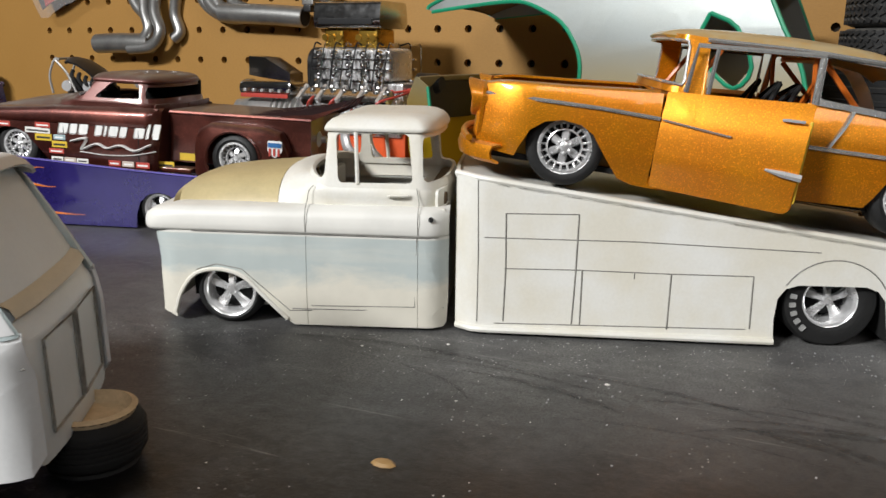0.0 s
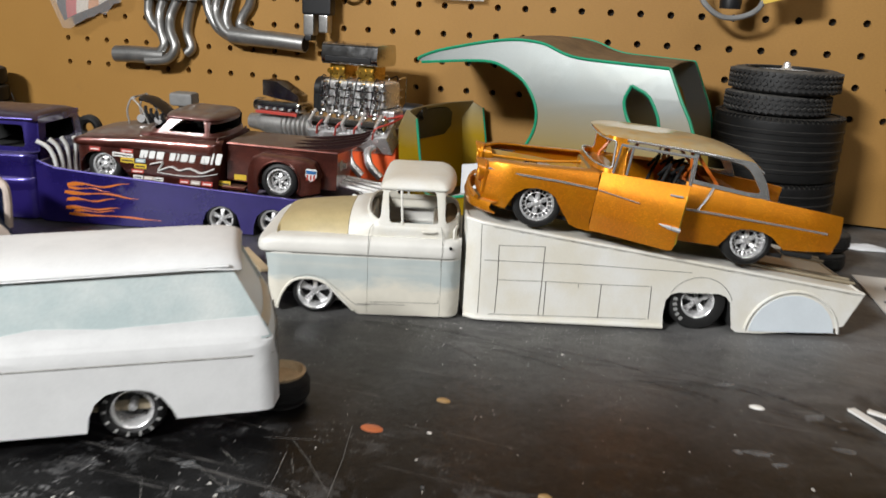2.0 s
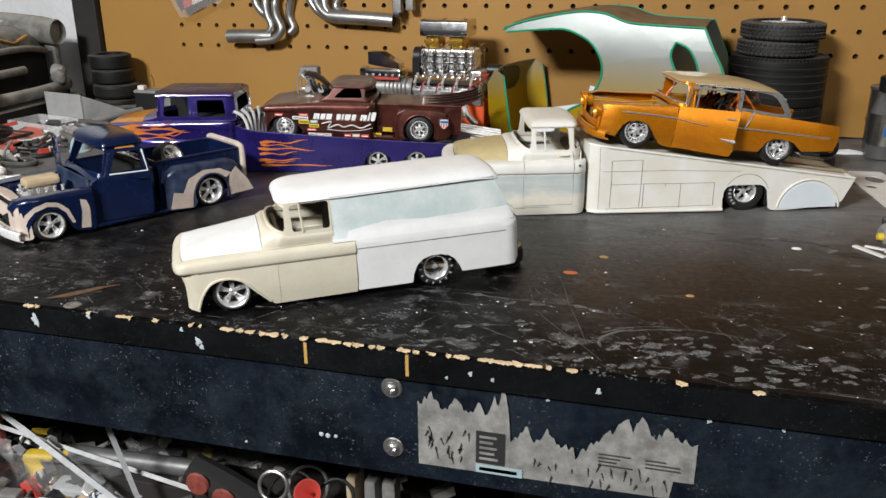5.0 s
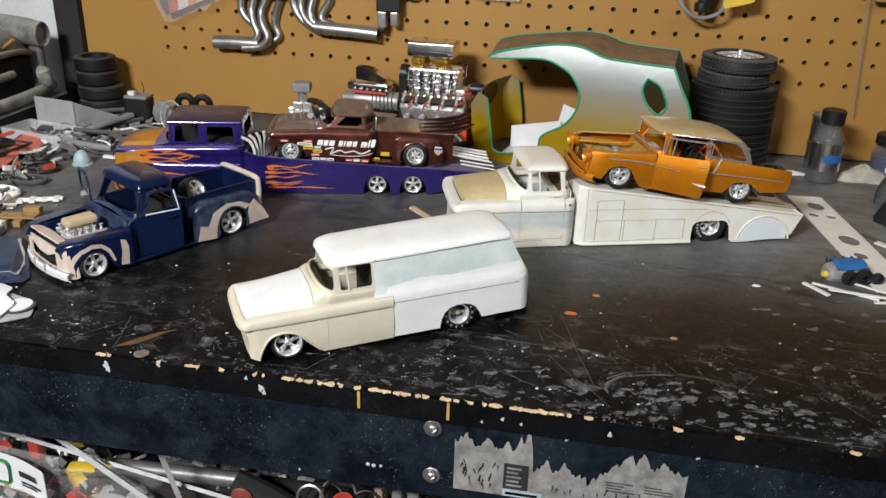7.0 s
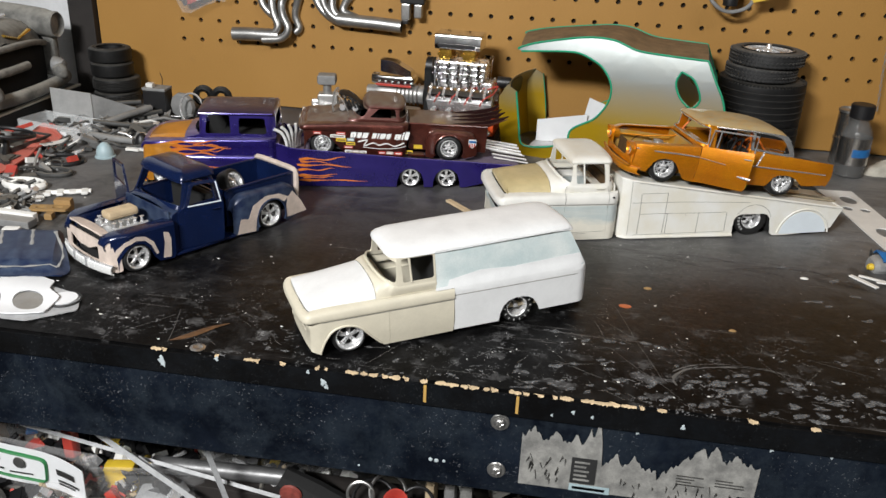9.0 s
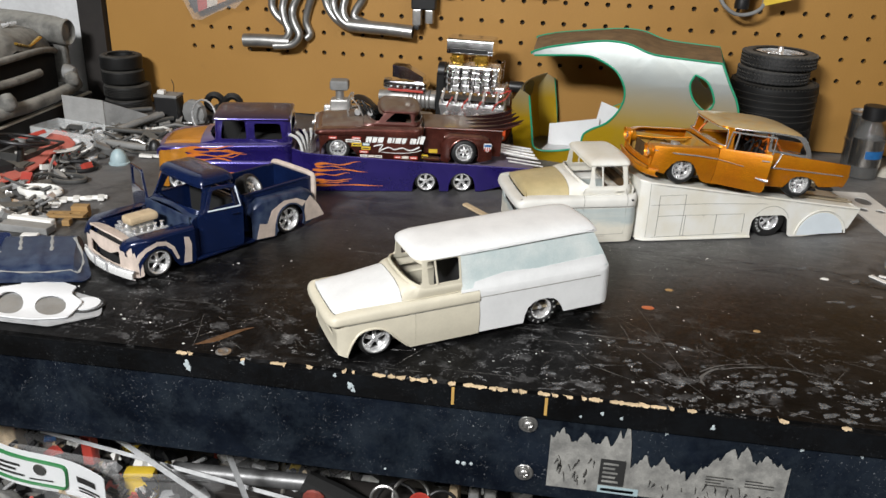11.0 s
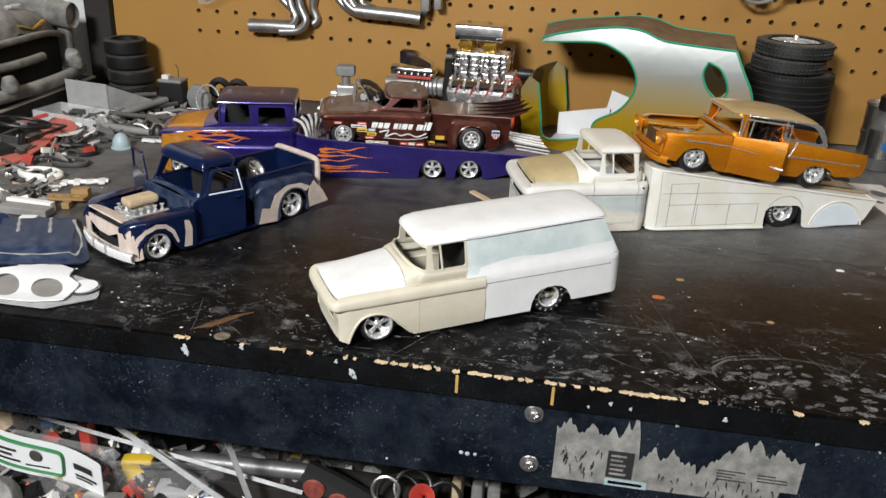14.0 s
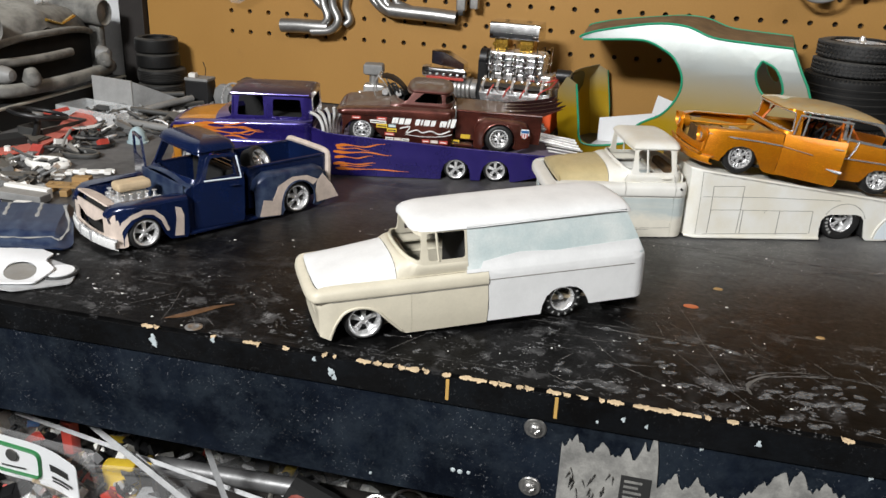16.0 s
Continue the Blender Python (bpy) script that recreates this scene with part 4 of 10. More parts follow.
    for k in range(16):
        cx, cy, rad = rnd.gauss(650, 60), rnd.gauss(592, 12), rnd.uniform(25, 80)
        a0 = rnd.uniform(10, 70)
        a1, wd = a0 + rnd.uniform(40, 90), rnd.uniform(1.6, 4.5)
        rows = []
        for a in span(a0, a1, 16):
            t = (a - a0) / (a1 - a0)
            w = wd * math.sin(math.pi * min(0.97, max(0.03, t))) * rnd.uniform(0.7, 1.2)
            c, s = math.cos(radians(a)), 0.42 * math.sin(radians(a))
            rows.append([(cx + (rad - w) * c, cy + (rad - w) * s, 0.05 + 0.001 * k), (cx + (rad + w) * c, cy + (rad + w) * s, 0.05 + 0.001 * k)])
        rows_mesh(bm, rows)
    grains = bmesh.new()
    for k in range(420):
        x = rnd.uniform(330, 800)
        y = 466.3 + 0.325 * x - 4 - min(130, rnd.expovariate(1 / 24))
        q = rnd.uniform(0.08, 0.24)
        box(grains, -q, q * rnd.uniform(0.6, 1.4), -q, q, 0.02, q, m=Matrix.Translation((x, y, 0)) @ Matrix.Rotation(rnd.uniform(0, 3), 4, "Z"))
    ob = part("sanding_grains", grains, M_ROD, None, "white sanding grains scattered beside the ramp truck")
    tagged(ob, "", "dust", "", "stuff")
    ob = part("wipe_streaks", bm, M_WIPE, None, "dark streaks wiped through the grey dust")
    tagged(ob, "", "streaks", "", "stuff")
    # the swept arc of dried glue
    bm = bmesh.new()
    for k in range(13):
        a0 = 200 - 11 * k + rnd.uniform(-6, 6)
        a1 = a0 - rnd.uniform(24, 46)
        off, wd = rnd.uniform(-3.5, 3.5), rnd.uniform(0.25, 0.8) * (1.2 - k / 12)
        pts = [(648 + (52 + off) * math.cos(radians(a)), 424 + (26 + off * 0.6) * math.sin(radians(a)) + rnd.uniform(-0.5, 0.5), 0.08) for a in span(a0, a1, 9)]
        tube(bm, pts, [0.1] + [wd * rnd.uniform(0.5, 1.4) for _ in range(8)] + [0.1], 5, flat=0.25)
    ob = part("glue_arc", bm, M_GLUE, None, "curved streak of dried grey glue")
    tagged(ob, "", "glue stain")
    bm = bmesh.new()
    lathe(bm, [(0.1, 0.6), (3.2, 0.55), (4.6, 0.3), (4.9, 0.05)], 14, "z", (0, 0, 0))
    bmesh.ops.scale(bm, vec=(1.0, 0.62, 1), verts=bm.verts)
    tagged(part("orange_paint_blob", bm, M_BLOB, None, "dried orange paint blob on the bench", m=Matrix.Translation((0.569, 0.521, 0))), "", "paint blob")
    bm = bmesh.new()
    tube(bm, smooth_line([(262, 397, 0.4), (272, 406, 0.4), (283, 420, 0.4), (292, 428, 0.3)], 4), [0.3, 1.2, 2.0, 2.6, 3, 3.2, 3, 2.6, 2.2, 1.6, 1.2, 0.8, 0.3], 6, flat=0.15)
    tagged(part("rust_stain", bm, M_STAIN, None, "brown dried varnish streak on the bench"), "", "stain")
    for x, y, r in ((498, 548, 3.0), (588, 556, 2.6), (645, 500, 2.2), (719, 607, 2.8)):
        bm = bmesh.new()
        lathe(bm, [(0.1, 1.0), (r * 0.7, 0.8), (r, 0.05)], 9, "z", (0, 0, 0))
        bmesh.ops.scale(bm, vec=(1.3, 0.8, 1), verts=bm.verts)
        tagged(part("plastic_scrap", bm, M_WHITEP if y > 600 or r > 2.9 else M_KRAFT, None, "small scrap of plastic on the bench", m=Matrix.Translation((x * MM, y * MM, 0))), "", "scrap", "scraps on the bench")


bench_marks()


# ---- model vehicles ----
def flank(W, nose, bulge, z_step, round_len=18, inset=9, tail=None, tuck=0.03):
    """Half width of a truck's lower body at (u, z)."""
    def f(u, z):
        w = W
        if u < nose + round_len:
            w -= inset * ((nose + round_len - u) / round_len) ** 2
        if tail and u > tail - 8:
            w -= 6 * ((u - tail + 8) / 8) ** 2
        if z > z_step:
            t = min(1.0, (z - z_step) / 3.0)
            w += bulge * t * t * (3 - 2 * t)
        return w - tuck * max(0, 16 - z)
    return f


def truck_body(T, o, lower, W, nose, ftop, zstep, hw, hood, hood_u, cab, belt, roof_z, win, mats, cab_w=(33.5, 30.5), roof_u=(31, 71), bulge=0.8, tail=None, quarter=(), windscreen_u=24, grilles=None, side_end=None, upper=True):
    """The front end and cab of a truck model. Lengths run along u from the nose; o shifts them all."""
    fl = flank(W, nose, bulge, zstep, tail=tail)
    u0, u1 = cab
    for s in (-1, 1):
        outer = [(u + o, z) for u, z in lower]
        top = [(u + o, ftop(u) - 3) for u in span(side_end or u1, nose + 4, 12)]
        nm = plate(outer + top, (), lambda u, v: Vector((u, s * fl(u - o, v), v)), 1.0, 2.6, 2.6)
        side = part("side_panel", nm, mats["side"], T)
        bm = bmesh.new()
        rows = []
        for u in span(nose + 0.5, side_end or u1, 26):
            w, z = fl(u, ftop(u) - 3), ftop(u)
            rows.append([(u + o, s * y, zz) for y, zz in ((hw(u) - 1, z - 0.4), (hw(u) + 3, z), (w - 3.2, z), (w - 1.2, z - 0.7), (w - 0.2, z - 2), (w, z - 3.2))])
        brow = [[(x - d, y * (1 - 0.004 * d), zz - dz) for x, y, zz in rows[0]] for d, dz in ((0.2, 4.2), (0.9, 2.6), (0.7, 0.9))]
        rows_mesh(bm, brow + rows)
        bmesh.ops.recalc_face_normals(bm, faces=bm.faces)
        thicken(bm, 0.8)
        part("fender_top", bm, mats["fender"], T)
    # nose, with its grille opening
    wf = fl(nose, 20)
    zn = ftop(nose) + 0.5
    wn = fl(nose + 10, 20)
    outline = rounded([(-wn, 4), (wn, 4), (wn, zn - 1), (-wn, zn - 1)], [2, 2, 2, 2], 3)
    gr = rounded([(-wf * 0.62, zn * 0.42), (wf * 0.62, zn * 0.42), (wf * 0.66, zn * 0.78), (-wf * 0.66, zn * 0.78)], 3, 3)
    bm = plate(outline, [[(a * wf, b * zn) for a, b in h] for h in grilles] if grilles else [gr], lambda u, v: Vector((nose + o + 10 * abs(u / wn) ** 11 + 1.0 - 1.2 * math.sin(v / zn * 3.1), u * 0.99, v)), 1.0, 2.5, 6)
    part("nose", bm, mats["nose"], T)
    # black panel in place of the shade behind the nose opening
    part("grille_shade_panel", boxed(nose + o + 7, nose + o + 9, -wf * 0.8, wf * 0.8, 5, zn - 3), M_MATT, T)
    bm = bmesh.new()
    rows = []
    for k in range(17):
        y = -(W - 3) + 2 * (W - 3) * k / 16
        u = nose + o - 3.0 + 6.5 * (y / W) ** 2
        rows.append([(u, y, 3.0), (u - 2.0, y, 4.2), (u - 2.4, y, 7), (u - 2.0, y, 9.6), (u, y, 10.6)])
    rows_mesh(bm, rows)
    bmesh.ops.recalc_face_normals(bm, faces=bm.faces)
    thicken(bm, 1.0)
    part("front_bumper", bm, mats.get("bumper", mats["nose"]), T)
    for s in (-1, 1):
        bm = bmesh.new()
        lathe(bm, [(4.4, 1.5), (4.6, -1), (3.8, -1.2), (3.4, 0.3), (0.1, 0.6)], 20, "x", (nose + o + 3.6, s * (wf - 3), zn - 8))
        part("headlight", bm, mats.get("lamp", mats["nose"]), T)
    # hood
    if hood:
        hz = lerp_table(hood)
        bm = bmesh.new()
        us = span(hood_u[0], hood_u[1], 16)
        crowned(bm, [u + o for u in us], lambda u: hw(u - o), lambda u: ftop(u - o) - 0.2, lambda u: hz(u - o), 14, 2.4, 0.9)
        part("hood", bm, mats["hood"], T, mats.get("hood_label", ""))
        # header between hood and nose
        bm = bmesh.new()
        rows = []
        h0, z0 = hw(hood_u[0]), ftop(hood_u[0]) - 0.3
        for t in (0.0, 0.12, 0.4, 0.8, 1.0):
            row = []
            for k in range(17):
                s = -1 + k / 8
                zh = z0 + (hz(hood_u[0]) - z0) * max(0, 1 - abs(s) ** 2.4) ** (1 / 1.6) - 0.25
                u = nose - 0.8 + 2.2 * s * s
                row.append((u + (hood_u[0] + 1 - u) * t + o, s * (h0 + 2), zh - (4.5 if t == 0 else 1.2 * (1 - t) ** 2)))
            rows.append(row)
        rows_mesh(bm, rows)
        thicken(bm, 0.8)
        part("nose_header", bm, mats["fender"], T)
        bm = bmesh.new()
        ends = [(hood_u[0] + o - 1.2 + 2.5 * (y / hw(hood_u[0])) ** 2, y, 0) for y in span(-hw(hood_u[0]), hw(hood_u[0]), 12)]
        zs = [ftop(hood_u[0]) - 0.2 + (hz(hood_u[0]) - ftop(hood_u[0])) * max(0, 1 - abs(y / hw(hood_u[0])) ** 2.4) ** (1 / 1.6) for _, y, _ in ends]
        rows_mesh(bm, [[(x, y, z) for (x, y, _), z in zip(ends, zs)], [(x + 0.5, y, ftop(hood_u[0]) - 3) for x, y, _ in ends]])
        thicken(bm, 0.6)
        part("hood_lip", bm, mats["hood"], T)
    # cowl
    bm = bmesh.new()
    ws = windscreen_u
    rows = []
    for k in range(13):
        y = -cab_w[0] + 2 * cab_w[0] * k / 12
        c = 1 - (abs(y) / cab_w[0]) ** 2.2
        ub = u0 + 14 - (u0 + 14 - ws) * c
        zh = (hood[-1][1] if hood else ftop(u0) + 8)
        rows.append([(u0 + o - 0.5, y, ftop(u0) + (zh - ftop(u0)) * max(0, 1 - abs(y / cab_w[0]) ** 2.6) ** 0.6), (ub + o, y, belt + (zh + 1 - belt) * c), (ub + o + 1.5, y, belt - 4 + (zh + 1 - belt) * c)])
    rows_mesh(bm, rows)
    bmesh.ops.recalc_face_normals(bm, faces=bm.faces)
    thicken(bm, 0.8)
    part("cowl", bm, mats.get("cowl", mats["cab"]), T)
    # cab sides
    a, b = roof_u
    ztop = roof_z - 5
    uc = u1
    for s in (-1, 1):
        zl = 4 if side_end else ftop(u0) - 1
        outer = [(u0, zl), (uc, zl if side_end else ftop(u1) - 1), (uc, belt + 2), (min(b - 1, uc), ztop), (a + 4, ztop), (u0 + 14.5, belt + 1.2), (u0 + 8, belt - (belt - ftop(u0)) * 0.35), (u0, ftop(u0) + 0.4)]
        outer = rounded(outer, [0, 0, 2, 3, 2, 2.5, 2, 0.5], 3)
        holes = [rounded(win, 2.2, 3)]
        if quarter:
            holes.append(rounded(quarter, 2.2, 3))

        def cw(u, v):
            w = cab_w[0] + (cab_w[1] - cab_w[0]) * max(0, v - belt) / (ztop - belt)
            return w - 4.5 * max(0, (u - u1 + 9) / 9) ** 2
        if not upper:
            outer, holes = [(u0, zl), (uc, zl), (uc, belt), (u0 + 10, belt), (u0 + 3, belt - 2), (u0, ftop(u0) + 0.4)], []
        bm = plate([(u + o, v) for u, v in outer], [[(u + o, v) for u, v in h] for h in holes], lambda u, v: Vector((u, s * cw(u - o, v), v)), 1.1, 2.6, 2.6)
        part("cab_side", bm, mats["cab"], T)
        if not upper:
            continue
        bm = bmesh.new()
        tube(bm, smooth_line([(u0 + 12.5 + o, s * cab_w[0] * 0.9, belt - 3), (u0 + 15 + o, s * (cab_w[0] - 1.3), belt + 1.5), ((u0 + 15 + a + 4) / 2 + o, s * ((cab_w[0] + cab_w[1]) / 2 - 0.6), (belt + ztop) / 2), (a + 4 + o, s * (cab_w[1] - 1.2), ztop - 1.4), (a + 6 + o, s * (cab_w[1] - 4), ztop + 0.6)], 4), 1.35, 8)
        part("windscreen_pillar", bm, mats["cab"], T)
    # roof
    bm = bmesh.new()
    us = [a, a + 0.8, a + 2.5, a + 6, a + 12, (a + b) / 2, b - 12, b - 6, b - 2.5, b - 0.8, b]
    drop = [3.6, 1.9, 0.8, 0.25, 0.05, 0, 0, 0.2, 0.9, 2.2, 4.2]
    tab = lerp_table(list(zip([u + o for u in us], drop)))
    crowned(bm, [u + o for u in us], lambda u: cab_w[1] + 1.0 - 0.35 * tab(u), lambda u: ztop - 0.9, lambda u: roof_z - tab(u), 18, 3.4, 1.0)
    if not upper:
        bm.free()
        part("cab_back", boxed(u1 + o - 2, u1 + o - 0.8, -cab_w[0] + 5, cab_w[0] - 5, 4, belt), mats["cab"], T)
        part("floor_pan", boxed(nose + o + 12, (tail or u1) + o - 2, -W + 9, W - 9, 5, 7), mats.get("inner", M_INNER), T)
        return fl
    part("roof", bm, mats["roof"], T)
    bm = bmesh.new()
    tube(bm, [(a + 3.6 - 1.6 * (1 - (y / cab_w[1]) ** 2) + o, y, ztop - 0.6 + 1.2 * (1 - (y / cab_w[1]) ** 2)) for y in span(-cab_w[1] + 3, cab_w[1] - 3, 12)], 1.4, 8)
    part("windscreen_header", bm, mats["cab"], T)
    w0, w1 = cab_w[0] - 3.5, cab_w[1] - 3
    out = rounded([(-w0, 3), (w0, 3), (w0, belt), (w1, ztop + 2), (-w1, ztop + 2), (-w0, belt)], [1, 1, 1, 4, 4, 1], 3)
    hole = [rounded([(-w1 * 0.74, belt + 4), (w1 * 0.74, belt + 4), (w1 * 0.70, ztop - 4), (-w1 * 0.70, ztop - 4)], 3, 3)]
    bm = plate(out, hole, lambda u, v: Vector((u1 + o - 0.6 - (max(0, v - belt) / (ztop - belt)) * (u1 - b + 0.6), u, v)), 1.0, 8, 8)
    part("cab_back", bm, mats["cab"], T)
    part("floor_pan", boxed(nose + o + 12, (tail or u1) + o - 2, -W + 9, W - 9, 5, 7), mats.get("inner", M_INNER), T)
    return fl


def smooth(t):
    t = max(0.0, min(1.0, t))
    return t * t * (3 - 2 * t)


def nose_plan(W, nose, A=30.0, n=3.0):
    """The outline of a nose seen from above: pt(a, d) walks it from its middle, d outwards; a_of(u) inverts it."""
    ys = W * np.sin(np.linspace(0, math.pi / 2, 240))
    us = nose + A * (1 - np.clip(1 - (ys / W) ** n, 0, 1) ** (1 / n))
    us, ys = np.append(us, np.linspace(nose + A + 1, nose + A + 260, 120)), np.append(ys, np.full(120, W))
    arcs = np.append(0, np.cumsum(np.hypot(np.diff(us), np.diff(ys))))
    du, dy = np.gradient(us, arcs), np.gradient(ys, arcs)
    ln = np.hypot(du, dy)
    nu, ny = -dy / ln, du / ln

    def pt(a, d=0.0):
        s, q = (-1 if a < 0 else 1), abs(a)
        u, y = np.interp(q, arcs, us), np.interp(q, arcs, ys)
        return float(u + d * np.interp(q, arcs, nu)), float(s * max(0.0, y + d * np.interp(q, arcs, ny)))
    return pt, lambda u: float(np.interp(u, us, arcs))


def greenhouse(T, mat, o, belt, ztop, uf, ua, ub, ur, w, rise, win, vent=None, end=None, n=2.5, post=0.93, label="", rear_post=0.12, sill=1.0):
    """Pillars and window openings of a cab with a wrapped windscreen; pairs are (at the belt, at the roof)."""
    Lf, Ls, Lr = 42.0, ub - ua[0], 40.0
    mix = lambda p, t: p[0] + (p[1] - p[0]) * t

    def P(a, z):
        t = (z - belt) / (ztop - belt)
        f, A_, R_, w_ = mix(uf, t), mix(ua, t), mix(ur, t), mix(w, t)
        if a < Lf:
            q = a / Lf * math.pi / 2
            return A_ - (A_ - f) * max(0, math.cos(q)) ** (2 / n), w_ * math.sin(q) ** (2 / n)
        if a <= Lf + Ls:
            return A_ + (a - Lf) / Ls * (ub - A_), w_
        q = min(1.0, (a - Lf - Ls) / Lr) * math.pi / 2
        return ub + (R_ - ub) * math.sin(q) ** (2 / n), w_ * max(0, math.cos(q)) ** (2 / n)
    base = lambda a: belt + rise * max(0, math.cos(min(1.0, a / Lf) * math.pi / 2)) ** 0.8
    a_of = lambda u: Lf + u - ua[0]
    stop = a_of(end) if end else Lf + Ls + Lr
    aw = Lf * post
    poly = [(a, base(a) - 1.5) for a in span(0, Lf, 10)] + [(stop, belt - 1.5)]
    if end:
        poly += [(stop, ztop)]
    else:
        ar = Lf + Ls + Lr * rear_post
        poly += rounded([(stop, belt + 2.2), (ar, belt + sill + 0.4), (ar + 1.0, ztop - 2.6), (stop, ztop - 2.6)], [0, 3.5, 3, 0], 4) + [(stop, ztop)]
    poly += [(0, ztop), (0, ztop - 1.8)] + rounded([(8, ztop - 1.8), (aw - 0.5, ztop - 2.4), (aw, base(aw) + sill), (aw - 8, base(aw - 8) + sill)], [0, 3, 4.5, 0], 5) + [(a, base(a) + sill) for a in span(aw - 12, 0, 6)]
    hole = [rounded([(a_of(u), z) for u, z in win], 2.0, 4)] if win else []
    for s in (-1, 1):
        f = lambda a, z: Vector((P(max(0, a), z)[0] + o, s * P(max(0, a), z)[1], z))
        part("cab_frame", plate(poly, hole, f, 1.3, 2.6, 2.6), mat, T, label)
        if vent:
            bm = bmesh.new()
            tube(bm, [f(a_of(vent), win[2][1] - 0.6) * 1.0, f(a_of(vent) - 0.7, win[0][1] + 0.6)], 0.75, 6)
            part("vent_bar", bm, mat, T)
    return P, base, Lf, Ls, Lr, stop


def cab_roof(T, mat, o, P, ztop, zc, height, stop, label="", lip=1.4, cap=None, name="roof"):
    """A roof cap over a cab outline, with a lip standing over the windows."""
    a_s = span(0, stop, 34)
    side = [P(a, ztop) for a in a_s]
    u0, u1 = side[0][0], max(u for u, _ in side)
    c = (u0 + u1) / 2
    ring0 = side + ([] if side[-1][1] < 0.01 else [(u1 + 0.01, y) for y in (side[-1][1] * 0.8, side[-1][1] * 0.4, 0.0)])
    W = max(y for _, y in side)
    loop = [(u, -y) for u, y in ring0] + [(u, y) for u, y in ring0[-2:0:-1]]
    bm = bmesh.new()
    rows = []
    for d, h in ((-1.2, -0.9), (lip * 0.7, -0.9), (lip, -0.3), (lip * 0.95, 0.5), (lip * 0.4, 0.36 * height), (-0.8, 0.60 * height), (-3.0, 0.78 * height), (-6.5, 0.89 * height), (-12, 0.96 * height), (-20, 0.99 * height), (-W + 0.05, height)):
        f = 1 + d / W
        long = (u1 - u0) / 2
        g = max(0.0, (long + max(d, -long * 0.999 if d < -W + 1 else d)) / long)
        rows.append([(c + (u - c) * (g if cap is None else max(0.02, g)) + o, y * max(0.001, f), ztop + zc * (u - c) + h) for u, y in loop])
    rows_mesh(bm, rows, True, False)
    return part(name, bm, mat, T, label, angle=50)


def fifties_cab(T, o, W, nose, lower, step, ft, c, hood, hood_end, door, end, mats, gh, brow=3.0, A=9.0, roof=8.0, tail=None, hole=True, back=True, crown_end=None):
    """Front end, doors and cab of a nineteen-fifties pickup: wrapped nose, shouldered flanks, crowned hood."""
    pt, a_of = nose_plan(W, nose, A, 4.2)

    def off(u, z):
        w = 0.7 * math.sin(math.pi * max(0.0, min(1.0, z / step))) - 0.035 * max(0, 12 - z)
        k = 1 - smooth((u - nose) / 13)
        w -= k * (brow + 3.0 * smooth((step - z) / 14) - 0.8 * smooth((10 - z) / 6))
        return w - (5 * max(0, (u - end + 7) / 7) ** 2 if tail else 0)

    def skin(a, z):
        u, _ = pt(a)
        q = pt(a, off(u, z))
        return Vector((q[0] + o, q[1], z))
    flat = lambda u, z=20: abs(skin(a_of(u), z).y)
    # lower panels: wrapped front clip, doors, cab corners
    ad = a_of(door[0])
    cut = [(a_of(max(u, nose + 6)), z) for u, z in lower if u < door[0] - 0.3]
    right = cut + [(ad - 0.08, lower_at(lower, door[0])), (ad - 0.08, step)]
    outline = [(a, z) for a, z in right] + [(-a, z) for a, z in right[::-1]]
    g = [rounded([(-W * 0.62, step - 12), (W * 0.62, step - 12), (W * 0.74, step - 4.5), (-W * 0.74, step - 4.5)], 2.5, 4)] if hole else []
    part("front_clip", plate(outline, g, lambda a, z: skin(a, z), 1.0, 2.6, 2.6), mats["side"], T)
    # the shade inside the grille is a black panel
    if hole:
        part("grille_shade_panel", boxed(nose + o + 9, nose + o + 10, -W * 0.82, W * 0.82, step - 15, step - 1), M_MATT, T)
    for s in (-1, 1):
        zl = [(u, z) for u, z in lower if door[0] < u < door[1]]
        pl = [(a_of(door[0]) + 0.08, lower_at(lower, door[0]))] + [(a_of(u), z) for u, z in zl] + [(a_of(door[1]) - 0.08, lower_at(lower, door[1])), (a_of(door[1]) - 0.08, step), (a_of(door[0]) + 0.08, step)]
        part("door", plate(pl, (), lambda a, z: skin(s * a, z), 1.2, 2.6, 2.6), mats["side"], T)
        if end > door[1] + 1:
            zl = [(u, z) for u, z in lower if door[1] < u <= end]
            pl = [(a_of(door[1]) + 0.08, lower_at(lower, door[1]))] + [(a_of(u), z) for u, z in zl] + [(a_of(end), step), (a_of(door[1]) + 0.08, step)]
            part("cab_corner", plate(pl, (), lambda a, z: skin(s * a, z), 1.0, 2.6, 2.6), mats["side"], T)
    # the rounded shoulder that runs round the nose and along the flanks
    prof = [(-1.0, 0, -0.6), (0.3, 0, 0.0), (0.8, 0, 0.9), (0.9, 0.3, 0), (0.6, 0.58, 0), (-0.1, 0.78, 0), (-1.2, 0.9, 0), (-2.6, 0.96, 0), (-0.7, 1.0, 0.1, 1), (-1.0, 1.0, 0.1, 1)]

    def crown_row(a):
        u, _ = pt(a)
        row = []
        for q in prof:
            d = q[0] * (c(u) - 0.0) if len(q) > 3 else q[0]
            x, y = pt(a, d - (5 * max(0, (u - end + 7) / 7) ** 2 if tail else 0))
            row.append((x + o, y, step + (ft(u) - step) * q[1] + q[2]))
        return row
    for name, a0, a1, mt in (("fender_crown", -ad, ad, "fender"), ("door_shoulder", ad, a_of(crown_end or end), "door"), ("door_shoulder", -a_of(crown_end or end), -ad, "door")):
        bm = bmesh.new()
        rows_mesh(bm, [crown_row(a) for a in (span(a0, a1, 90) if name == "fender_crown" else span(a0, a1, 24))])
        thicken(bm, 0.8)
